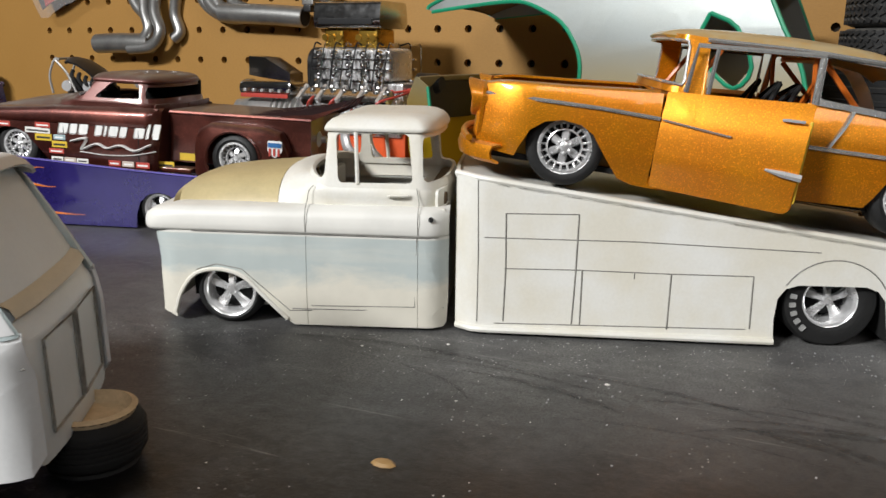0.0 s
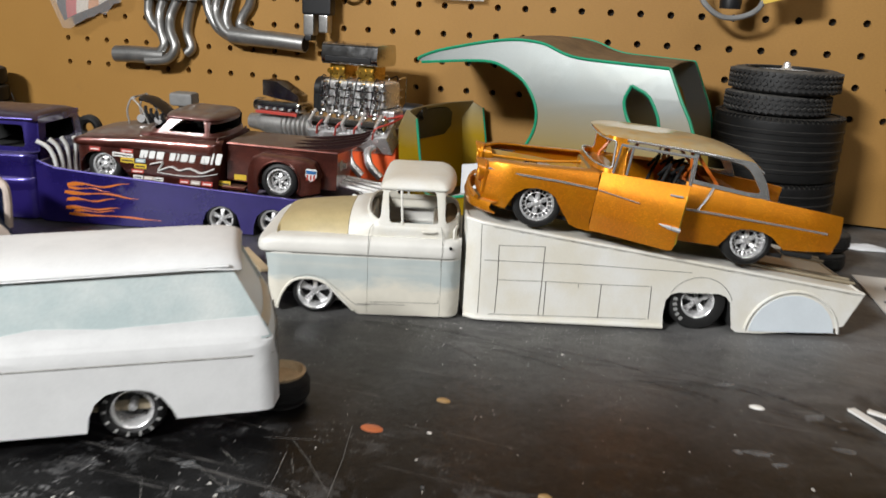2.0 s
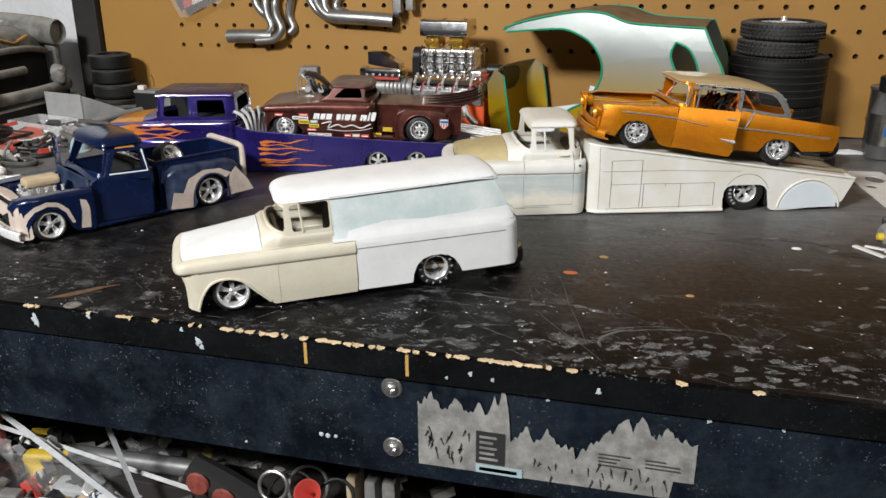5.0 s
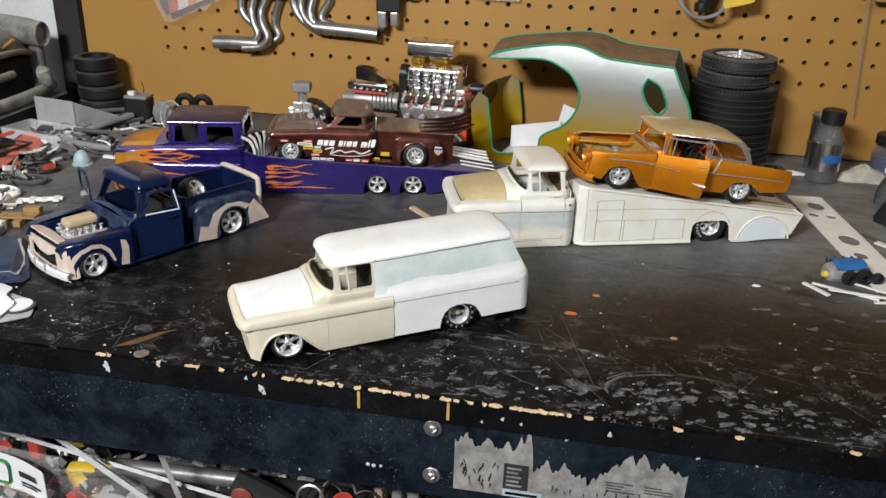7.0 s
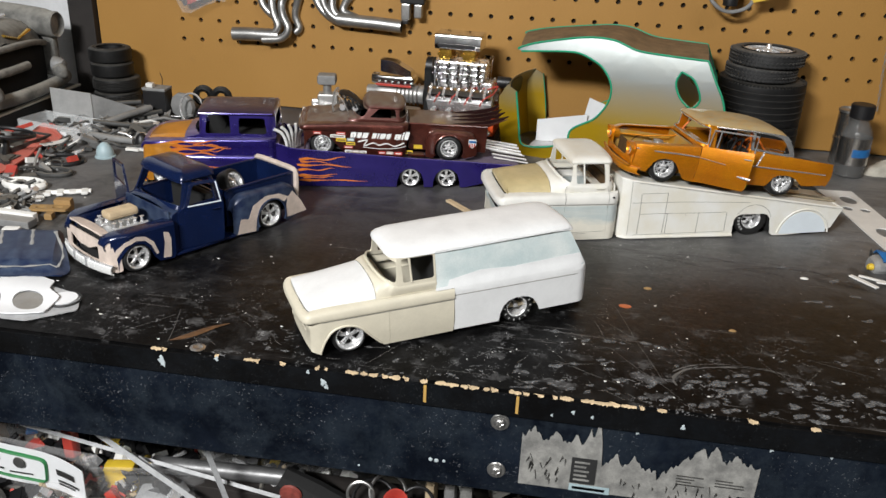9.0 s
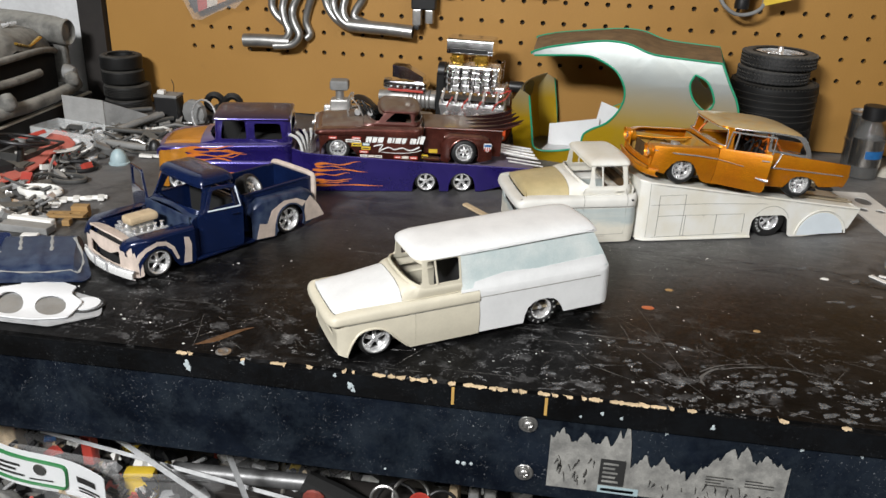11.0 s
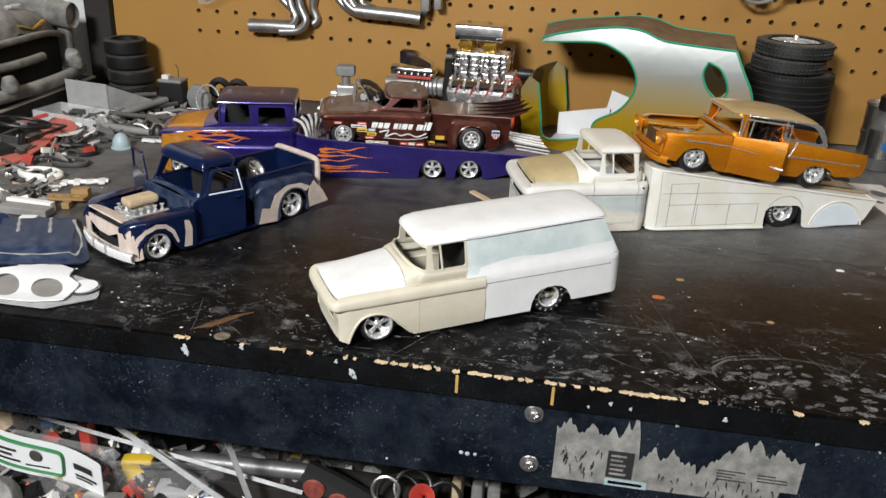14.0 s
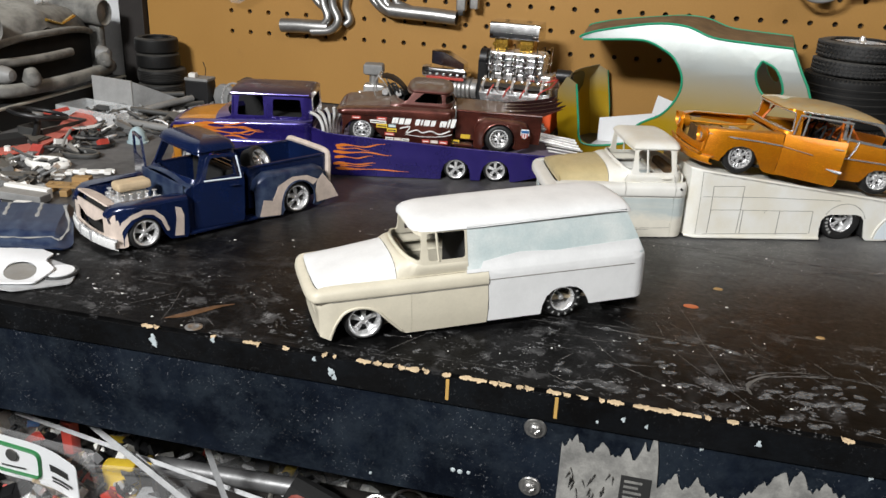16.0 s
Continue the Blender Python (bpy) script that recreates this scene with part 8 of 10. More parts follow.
    box_ = part("gearbox", bm, M_DULLCHROME, T, "ribbed chrome gearbox")
    for k in range(6):
        bm = bmesh.new()
        lathe(bm, [(10 + 0.3 * k, -80 + 5 * k), (12 + 0.3 * k, -79 + 5 * k), (10 + 0.3 * k, -77.6 + 5 * k)], 24, "x", (0, 0, 50))
        part("rib", bm, M_DULLCHROME, box_)
    part("oil_pan", boxed(-112, -52, -14, 14, 14, 32, r=4), M_DULLCHROME, T)
    bm = bmesh.new()
    box(bm, -104, -58, -13, 13, 62, 72, r=3)
    part("shift_box", bm, M_MIRROR, T)
    for k in range(6):
        part("cover_bolt", boxed(-101 + 8 * k, -98.6 + 8 * k, -14.6, -12.8, 64, 66.4, r=0.4), M_CHROME, T)
    bm = bmesh.new()
    rows_mesh(bm, [[(-100, y, z) for y, z in ((-8, 76), (8, 76), (8, 90), (-8, 90))], [(-84, y, z) for y, z in ((-9, 74), (9, 74), (9, 89), (-9, 89))], [(-62, y, z) for y, z in ((-8, 72), (8, 72), (8, 78), (-8, 78))]], True, True)
    part("bug_catcher", bm, M_MIRROR, T, "silver angular air scoop")
    bm = bmesh.new()
    lathe(bm, [(0.1, -112), (6, -112), (7, -108), (7, -104), (0.1, -104)], 18, "x", (0, 0, 66))
    part("snout", bm, M_MIRROR, T)
    part("red_band", boxed(-104, -60, -14.4, -13.4, 60, 63, r=0.4), M_RED, T)
    part("stand_rear", boxed(-100, -60, -10, 10, 0.2, 14, r=1), M_BLACK, T)
    return T


build_engine()


def build_small_engine():
    T = thing("small_engine", at(232, 880, 0, 10), "small dusty chrome engine with a square air cleaner", "model engine")
    part("block", boxed(-24, 24, -14, 14, 2, 34, r=3), M_DULLCHROME, T)
    part("valve_cover", boxed(-22, 22, -22, -12, 34, 44, r=3), M_CHROME, T)
    part("valve_cover", boxed(-22, 22, 12, 22, 34, 44, r=3), M_CHROME, T)
    part("manifold", boxed(-12, 12, -9, 9, 34, 56, r=3), M_DULLCHROME, T)
    part("air_cleaner", boxed(-12, 10, -9, 9, 66, 78, r=3), M_GREYP, T, "grey square air cleaner")
    bm = bmesh.new()
    lathe(bm, [(0.1, 56), (5, 56), (5, 66), (0.1, 66)], 14, "z", (-1, 0, 0))
    part("carburettor", bm, M_DULLCHROME, T)
    for s in (-1, 1):
        for k in range(4):
            bm = bmesh.new()
            tube(bm, smooth_line([(-16 + 10 * k, s * 20, 36), (-16 + 10 * k, s * 30, 34), (-10 + 11 * k, s * 32, 24), (10 + 6 * k, s * 30, 16)], 4), 2.6, 8)
            part("header_pipe", bm, M_CHROME, T)
    bm = bmesh.new()
    lathe(bm, [(0.1, -30), (12, -30), (12, -24), (0.1, -24)], 20, "x", (0, 0, 26))
    lathe(bm, [(0.1, -34), (3, -34), (3, -30), (0.1, -30)], 10, "x", (0, 0, 26))
    part("pulley", bm, M_CHROME, T)
    for k in range(4):
        bm = bmesh.new()
        tube(bm, smooth_line([(14 + 3 * k, -6, 52), (24 + 4 * k, -16, 60 - 4 * k), (34, -20, 40 - 5 * k), (36, -16, 20)], 4), 1.0, 6)
        part("hose", bm, M_BLACK, T)
    return T


build_small_engine()


def tyre_mesh(bm, R, r, h, z0, treads=0):
    ribs = []
    if treads == 0:
        for k in range(1, 6):
            zc, q = z0 + 3 + (h - 6) * k / 6, h * 0.035
            ribs += [(R, zc - q), (R + 0.5, zc - q * 0.7), (R + 0.5, zc + q * 0.7), (R, zc + q)]
    lathe(bm, [(r, z0 + 2), (r + (R - r) * 0.5, z0), (R - 3, z0 + 0.6), (R - 0.8, z0 + 1.6), (R, z0 + 3)] + ribs + [(R, z0 + h - 3), (R - 0.8, z0 + h - 1.6), (R - 3, z0 + h - 0.6), (r + (R - r) * 0.5, z0 + h), (r, z0 + h - 2), (r - 1, z0 + h / 2)], 56, "z", close=True)
    if treads == 0 and R > 40:
        for k in range(72):
            box(bm, R - 5, R - 0.4, -1.1, 1.1, z0 + h - 2.6, z0 + h + 0.2, m=Matrix.Rotation(2 * math.pi * k / 72, 4, "Z"))
    if treads > 0:
        for row in range(4):
            zc = z0 + h * (0.2 + 0.2 * row)
            for k in range(treads):
                a = 2 * math.pi * (k + 0.5 * (row % 2)) / treads
                mt = Matrix.Rotation(a, 4, "Z") @ Matrix.Translation((R - 0.2, 0, zc)) @ Matrix.Rotation(0.5 if row % 2 else -0.5, 4, "X")
                box(bm, -0.6, 1.5, -R * 0.042, R * 0.042, -h * 0.06, h * 0.06, m=mt)


def tyre_thing(x, y, R, r, h, z0, treads, label, group, hub=False):
    T = thing("racing_slick", at(x, y, z0, 17 * z0), label, "tyre", group)
    bm = bmesh.new()
    tyre_mesh(bm, R, r, h, 0, treads)
    part("tyre", bm, M_TREAD if treads > 0 else M_OLDTYRE, T)
    for zz in (1.2, h - 1.2):
        bm = bmesh.new()
        lathe(bm, [(r - 0.6, zz - 0.9), (r + 1.6, zz - 1.1), (r + 1.6, zz + 1.1), (r - 0.6, zz + 0.9)], 48, "z", close=True)
        part("bead", bm, M_OLDTYRE, T)
    if hub:
        bm = bmesh.new()
        lathe(bm, [(r + 0.6, h - 4), (r + 1, h - 2), (r - 1, h - 2.4), (r - 3, h - 6), (r - 6, h - 9), (r - 6, h - 12), (0.1, h - 12)], 40, "z")
        for k in range(12):
            a = 2 * math.pi * k / 12
            tube(bm, [(4 * math.cos(a), 4 * math.sin(a), h - 1), ((r - 5) * math.cos(a + 0.3), (r - 5) * math.sin(a + 0.3), h - 8)], 0.8, 5)
        lathe(bm, [(0.1, h + 5), (2.4, h + 4), (3.4, h), (6, h - 2), (6, h - 10), (0.1, h - 10)], 16, "z")
        part("wire_rim", bm, M_CHROME, T, "chrome spoked rim")
    return T


tyre_thing(732, 948, 47, 24, 47, 0, 0, "large dusty black slick tyre at the bottom of a stack", "stack of big tyres")
tyre_thing(730, 948, 48.5, 26, 49, 47, 0, "large dusty black slick tyre", "stack of big tyres")
tyre_thing(727, 950, 38.5, 22, 16.5, 96, 50, "treaded black tyre in the stack", "stack of big tyres")
tyre_thing(730, 948, 40, 28, 18, 112.5, 52, "treaded black tyre with a chrome wire rim", "stack of big tyres", True)
for z0, R, h, dx, tread in ((0, 31, 19, 0, 0), (19, 31.5, 18.5, 1, 0), (37.5, 28.5, 18.5, -3, -1), (56, 28.5, 19, -4, -1)):
    tyre_thing(-79 + dx, 956, R - 2, 17, h, z0, tread, "dusty black smooth tyre in a stack", "stack of small tyres")
tyre_thing(766, 858, 16, 8, 14, 0, 0, "small black tyre lying flat behind the ramp truck", "small tyres")
tyre_thing(767, 858, 16, 8, 14, 14, 0, "small black tyre lying on another", "small tyres")


def build_wood_wheel():
    T = thing("wooden_core_wheel", at(523, 529, 0, 0), "black wheel with a pale turned wood core", "wheel")
    bm = bmesh.new()
    tyre_mesh(bm, 12, 9.4, 13.4, 0, 0)
    part("tyre", bm, M_MATT, T)
    bm = bmesh.new()
    lathe(bm, [(9.6, 11), (10.8, 13.6), (9.4, 14.2), (7.4, 9), (5.4, 8.4), (4.6, 11), (0.1, 10.6)], 30, "z")
    part("core", bm, M_RAW, T, "pale turned wood core")
    return T


build_wood_wheel()
bm = boxed(-18, 18, -3, 3, 0, 2.2, r=0.4)
tagged(part("wooden_stick", bm, M_WOOD, None, "flat pale wooden stick leaning on the ramp truck", m=at(420, 680, 4.5, -38, 0, 6)), "", "stick")


# ---- hung on the pegboard ----
def hook(T, x, z, y0=1000):
    bm = bmesh.new()
    tube(bm, smooth_line([(x, y0, z), (x, y0 - 14, z), (x, y0 - 20, z + 2), (x, y0 - 21, z + 9)], 3), 1.4, 6)
    part("hook", bm, M_STEEL, T)


def build_headers(name, flange, tubes, collector, rc, label):
    T = thing(name, at(1, 9, -4), label, "exhaust header", "headers on the pegboard")
    (x0, z0), (x1, z1) = flange
    bm = bmesh.new()
    for k in range(4):
        x, z = x0 + (x1 - x0) * (k + 0.5) / 4, z0 + (z1 - z0) * (k + 0.5) / 4
        lathe(bm, [(0.1, 0), (7.5, 0), (7.5, 2), (0.1, 2)], 14, "z", (x, 984, z))
    box(bm, -abs(x1 - x0) / 2, abs(x1 - x0) / 2, -4, 4, 0, 1.8, r=0.4, m=Matrix.Translation(((x0 + x1) / 2, 984, (z0 + z1) / 2)) @ Matrix.Rotation(-math.atan2(z1 - z0, x1 - x0), 4, "Y"))
    part("flange", bm, M_HEADER, T)
    for pts in tubes:
        bm = bmesh.new()
        tube(bm, smooth_line(pts, 6), 5.0, 12)
        part("pipe", bm, M_HEADER, T, "bent aluminium pipe")
    bm = bmesh.new()
    tube(bm, smooth_line(collector, 6), rc, 16)
    part("collector", bm, M_HEADER, T, "wide collector pipe")
    e = Vector(collector[-1])
    d = (e - Vector(collector[-2])).normalized()
    # black plug on the closed pipe end stands for shade in its bore
    bm = bmesh.new()
    tube(bm, [e - d * 1, e + d * 0.3], rc * 0.86, 16)
    part("bore_shade_plug", bm, M_MATT, T)
    hook(T, (x0 + x1) / 2 - 6, max(z0, z1) + 3, 991)
    return T


build_headers("exhaust_header", ((101, 157), (172, 159)),
              [[(112, 984, 157), (112, 983, 143), (120, 981, 132), (136, 979, 120), (132, 979, 108)],
               [(129, 984, 157), (126, 982, 143), (130, 977, 128), (136, 974, 114), (126, 973, 103), (110, 972, 101)],
               [(146, 984, 158), (139, 982, 142), (142, 976, 128), (150, 972, 112), (140, 971, 100), (116, 970, 97)],
               [(164, 984, 158), (158, 986, 142), (155, 987, 126), (160, 986, 112), (154, 984, 106)]],
              [(136, 976, 102), (118, 975, 102), (98, 975, 102), (75, 975, 101)], 8.6, "bent aluminium exhaust header pointing sideways")
build_headers("exhaust_header", ((174, 165), (238, 178)),
              [[(181, 984, 166), (184, 983, 150), (196, 980, 134), (214, 978, 125), (232, 978, 123)],
               [(197, 984, 169), (193, 982, 152), (200, 977, 138), (214, 974, 128), (236, 974, 126)],
               [(213, 984, 172), (208, 982, 158), (206, 979, 143), (214, 976, 132), (236, 976, 129)],
               [(229, 984, 175), (230, 986, 160), (221, 986, 146), (220, 984, 136), (238, 980, 130)]],
              [(214, 976, 128), (238, 975, 127), (266, 975, 126), (296, 975, 124)], 8.2, "bent aluminium exhaust header with a long collector")


def build_rag_packet():
    T = thing("striped_rag_packet", at(36, 986, 0), "striped cloth in a clear bag hung on the pegboard", "packet")
    c, s = math.cos(radians(24)), math.sin(radians(24))
    f = lambda u, v, y=0: Vector((-22 + u * c - v * s, y - 2.2 * math.sin(u * 0.11) - 1.2 * math.sin(v * 0.08 + u * 0.05), 122 + u * s + v * c))
    part("cloth", plate([(0, 6), (66, 4), (70, 220), (-4, 220)], (), f, 1.5, 7, 10), M_RAG, T, "red, orange and white striped cloth")
    rnd = random.Random(5)
    foot = [(-6, 0)] + [(k * 8 - 2, -6 + rnd.uniform(-3, 3)) for k in range(1, 11)] + [(92, 12), (96, 220), (-10, 220)]
    part("clear_bag", plate(foot, (), lambda u, v: f(u, v, -4), 0.3, 7, 10), M_BAG, T, "crumpled clear plastic bag")
    hook(T, -60, 330)
    return T


build_rag_packet()


def build_clamp():
    T = thing("hanging_tool", at(312, 985, 0), "black sheathed tool hanging with two metal jaws", "tool")
    part("sheath", boxed(-17, 14, -6, 6, 148, 330, r=2.5), M_BLACK, T, "black sheath")
    part("jaw", boxed(-15, -4, -6, 5, 129, 148.5, r=1.5), M_STEEL, T, "worn metal jaw")
    part("jaw", boxed(1, 11, -6, 5, 132, 148.5, r=1.5), M_STEEL, T, "worn metal jaw")
    part("jaw_tip", boxed(-13, -6, -7, 4, 124, 129.5, r=1), M_BLACK, T)
    bm = bmesh.new()
    tube(bm, [(26 + 12 * math.cos(a), 3, 178 + 13 * math.sin(a)) for a in span(-2.6, 1.8, 16)], 1.8, 8)
    part("black_ring", bm, M_BLACK, T)
    hook(T, 0, 334, 15)
    return T


build_clamp()


def build_blister():
    T = thing("blister_pack", at(446, 992, 0), "clear plastic blister pack with small metal parts", "packet")
    bm = bmesh.new()
    box(bm, -26, 26, -1, 1, 168, 270, r=1)
    box(bm, -22, 22, -12, -1, 173, 262, r=3)
    part("blister", bm, M_BLISTER, T, "clear blister")
    rnd = random.Random(8)
    for k in range(14):
        bm = bmesh.new()
        x, z = rnd.uniform(-17, 17), rnd.uniform(176, 200)
        tube(bm, [(x, -4, z), (x + rnd.uniform(-7, 7), -5, z + rnd.uniform(-4, 4))], 1.3, 6)
        part("metal_piece", bm, M_STEEL, T)
    hook(T, 0, 265, 8)
    return T


build_blister()


def build_cable_bundle():
    T = thing("hanging_cable", at(690, 968, 0), "grey cable loop with black plug and yellow tag", "cable")
    bm = bmesh.new()
    tube(bm, smooth_line([(-34, 20, 250), (-36, 6, 205), (-31, 0, 180), (-14, -4, 166), (6, -4, 168), (16, -4, 180), (10, 4, 205), (-4, 20, 240)], 7), 2.2, 8)
    part("cable", bm, M_GREYP, T, "grey cable loop")
    for k in range(4):
        bm = bmesh.new()
        lathe(bm, [(0.1, 0), (8 - k, 0), (8.6 - k, 5), (8 - k, 10), (0.1, 10)], 14, "z", (-8 + 2 * k, -4, 172 + 10 * k))
        part("plug_segment", bm, M_BLACK, T)
    part("yellow_tag", plate(rounded([(0, 0), (34, 10), (30, 40), (4, 46)], 4, 2), (), lambda u, v: Vector((14 + u, -6 - 0.15 * u, 176 + v)), 1.5, 6, 6), M_YELLOW, T, "yellow plastic tag")
    part("black_box", boxed(-4, 40, -6, 18, 200, 260, r=3), M_BLACK, T)
    hook(T, 0, 256, 31)
    return T


build_cable_bundle()


def build_chain(x0, z0, x1, z1, y):
    T = thing("hanging_chain", Matrix.Identity(4), "thin dull grey chain hanging on the pegboard", "chain")
    n = 44
    for k in range(n):
        t = k / (n - 1)
        x, z = x0 + (x1 - x0) * t + 1.5 * math.sin(t * 5), z0 + (z1 - z0) * t
        bm = bmesh.new()
        ring = [(1.3 * math.cos(a), 0, 2.9 * math.sin(a)) for a in span(0, 2 * math.pi, 8)]
        tube(bm, ring, 0.38, 5)
        part("link", bm, M_GREYP, T, m=at(x, y, z, 90 * (k % 2)))
    hook(T, x0, z0 + 2)
    return T


build_chain(852, 300, 876, 62, 985)
tagged(part("hanging_string_bundle", boxed(868, 900, 978, 990, 190, 320, r=4), M_KRAFT, None, "bundle of pale string hung on the pegboard"), "", "string")


# ---- jars and loose parts towards the wall ----
def build_can(x, y, R, h):
    T = thing("metal_can", at(x, y, 0), "small shiny metal can with rolled bands", "can")
    bm = bmesh.new()
    lathe(bm, [(0.1, 0), (R - 0.6, 0), (R, 0.8), (R, h * 0.45), (R + 1.2, h * 0.46), (R + 1.2, h * 0.5), (R, h * 0.51), (R, h - 4), (R - 0.5, h - 3.4)], 36, "z")
    part("body", bm, M_FOIL, T)
    bm = bmesh.new()
    lathe(bm, [(R - 0.4, h - 3.6), (R + 0.8, h - 3.4), (R + 0.8, h - 0.6), (R, h), (R - 1.4, h), (R - 1.8, h - 1.6), (0.1, h - 1.4)], 36, "z")
    part("lid", bm, M_STEEL, T, "pressed steel lid")
    return T


build_can(838, 959, 13, 66)


def build_jar(x, y, R, h, neck, cap_h, cap, fill, band, label):
    T = thing("paint_jar", at(x, y, 0), label, "jar", "jars by the wall")
    bm = bmesh.new()
    sh = h - cap_h
    lathe(bm, [(0.1, 0), (R - 1.5, 0), (R, 1.5), (R, sh * 0.66), (R - 1.5, sh * 0.76), (neck + 1, sh * 0.9), (neck, sh * 0.93), (neck, sh), (neck - 1, sh), (neck - 1, sh * 0.93), (R - 2.4, sh * 0.72), (R - 1.2, sh * 0.62), (R - 1.2, 2), (0.1, 1.4)], 40, "z")
    part("glass", bm, M_JAR, T, "clear glass jar")
    bm = bmesh.new()
    lathe(bm, [(0.1, 1.6), (R - 1.5, 1.6), (R - 1.5, sh * 0.60), (0.1, sh * 0.60)], 36, "z")
    part("contents", bm, fill, T)
    bm = bmesh.new()
    prof = [(0.1, h), (neck + 1.4, h), (neck + 2.4, h - 1), (neck + 2.4, sh - 1), (neck + 1.6, sh - 1.4), (0.1, sh - 1.4)]
    lathe(bm, prof, 36, "z")
    for k in range(30):
        a = 2 * math.pi * k / 30
        box(bm, -0.3, 0.4, -0.5, 0.5, sh, h - 1.4, m=Matrix.Rotation(a, 4, "Z") @ Matrix.Translation((neck + 2.3, 0, 0)))
    part("cap", bm, cap, T, "ribbed screw cap")
    bm = bmesh.new()
    rows_mesh(bm, [[((R + 0.15) * math.cos(a), (R + 0.15) * math.sin(a), z) for a in span(-1.9, -0.3, 14)] for z in band[:2]])
    thicken(bm, 0.3)
    part("label", bm, band[2], T)
    if band[2] is M_BLUE:
        bm = bmesh.new()
        rows_mesh(bm, [[((R + 0.06) * math.cos(a), (R + 0.06) * math.sin(a), z) for a in span(-3.0, 1.6, 30)] for z in (15, 46)])
        thicken(bm, 0.08)
        part("foil_label", bm, M_FOIL, T, "silver foil label")
    return T


build_jar(835, 914, 17.5, 82, 10, 14, M_BLACK, M_JARFILL, (25, 34, M_BLUE), "silver paint jar with black cap and blue label")
build_jar(918, 962, 19, 47, 15, 11, M_BLACK, M_BLUEPAINT, (6, 21, M_CARTON), "blue paint jar with black cap and white label")


def sheet_with_holes():
    T = thing("styrene_sheet", at(804, 848, 0.4, -83), "white styrene sheet with cut-out circles", "sheet")
    ov = lambda cx, cy, a, b: [(cx + a * math.cos(t), cy + b * math.sin(t)) for t in span(0, 2 * math.pi, 18)[:-1]]
    part("sheet", plate([(0, -18), (230, -16), (230, 20), (2, 18)], [ov(30, 3, 12, 8), ov(56, -8, 6, 5), ov(60, 8, 5.5, 5), ov(120, 3, 13, 9), ov(156, 0, 8, 6)], lambda u, v: Vector((u, v, 0)), 1.0, 0, 0), M_WHITEP, T)
    return T


sheet_with_holes()


def build_blue_part():
    T = thing("blue_model_engine", at(795, 642, 0, 12), "grey model engine with a torn blue top among white strips", "model engine")
    bm = bmesh.new()
    rows_mesh(bm, [[(x, y * w, z * h) for y, z in ((-9, 0.3), (-11, 4), (-10, 9), (-5, 13), (4, 13.5), (9, 10), (11, 4), (9, 0.3))] for x, w, h in ((-16, 0.7, 0.75), (-13, 0.95, 0.95), (-4, 1, 1), (4, 1.05, 0.95), (14, 1, 1.05), (20, 0.8, 0.8))], True, True)
    part("block", bm, M_GREYP, T)
    rnd = random.Random(12)
    bm = bmesh.new()
    rows_mesh(bm, [[(x + rnd.uniform(-1, 1), y, z + rnd.uniform(-0.7, 1.4)) for y, z in ((-9.5, 11.5), (-6, 14.6), (-1, 16.4), (5, 16), (9.5, 12))] for x in span(-11, 15, 8)])
    thicken(bm, 1.2)
    part("cover", bm, M_BLUE, T, "torn bright blue cover")
    bm = bmesh.new()
    lathe(bm, [(0.1, -2.4), (2.2, -2.4), (3, -0.6), (3, 3), (0.1, 3)], 14, "x", (-17.4, -3, 4.6))
    part("yellow_end", bm, M_YELLOW, T, "yellow end cap")
    for x, z, r in ((-1, 6, 6.4), (11, 7, 7.2), (23, 5.4, 5.2)):
        bm = bmesh.new()
        lathe(bm, [(r * 0.3, -15.4), (r * 0.62, -14.6), (r * 0.7, -15.6), (r, -15), (r, -11.4), (r * 0.3, -11.4)], 20, "y", (x, 0, z), close=True)
        part("pulley", bm, M_BLACK, T)
    for k in range(5):
        bm = bmesh.new()
        tube(bm, smooth_line([(-10 + 7 * k, 8, 12), (-9 + 7 * k, 14, 13), (-7 + 7 * k, 17, 6)], 4), 1.3, 8)
        part("exhaust_stub", bm, M_GREYD, T)
    return T


build_blue_part()
for x, y, z, ln, w, rz in ((767, 611, 0.3, 26, 4.2, -52), (790, 612, 0.3, 52, 3.0, -24), (806, 606, 1.6, 60, 3.4, -8), (815, 622, 0.3, 44, 2.6, -30), (828, 600, 0.3, 40, 3.0, 12)):
    tagged(part("white_strip", boxed(-ln / 2, ln / 2, -w / 2, w / 2, 0, 1.3, r=0.3), M_WHITEP, None, "loose white plastic strip near the small engine", m=at(x, y, z, rz)), "", "strip", "white strips by the small engine")
rnd_c = random.Random(77)


def crumple(name, x, y, R, h, mat, label, category, seed, sx=1.0, sy=1.0):
    """A crumpled heap of cloth or film."""
    r = random.Random(seed)
    bm = bmesh.new()
    rows = []
    for i in range(9):
        t = i / 8
        row = []
        for k in range(22):
            a = 2 * math.pi * k / 22
            w = R * (1 - t ** 1.6) * (1 + 0.22 * math.sin(3 * a + seed) + r.uniform(-0.08, 0.08))
            row.append((sx * w * math.cos(a), sy * w * math.sin(a), h * (t ** 0.8) * (1 + r.uniform(-0.12, 0.12)) + 0.2))
        rows.append(row)
    rows_mesh(bm, rows, True, True)
    return tagged(part(name, bm, mat, None, label, m=at(x, y, 0), angle=60), "", category)


crumple("crumpled_rag", 884, 930, 23, 17, M_RIM, "crumpled pale paper towel by the jars", "rag", 3, 1.2, 0.8)
crumple("paper_scrap", 806, 928, 11, 4, M_CARTON, "small crumpled white paper scrap by the jar", "paper", 8, 1.5, 0.6)
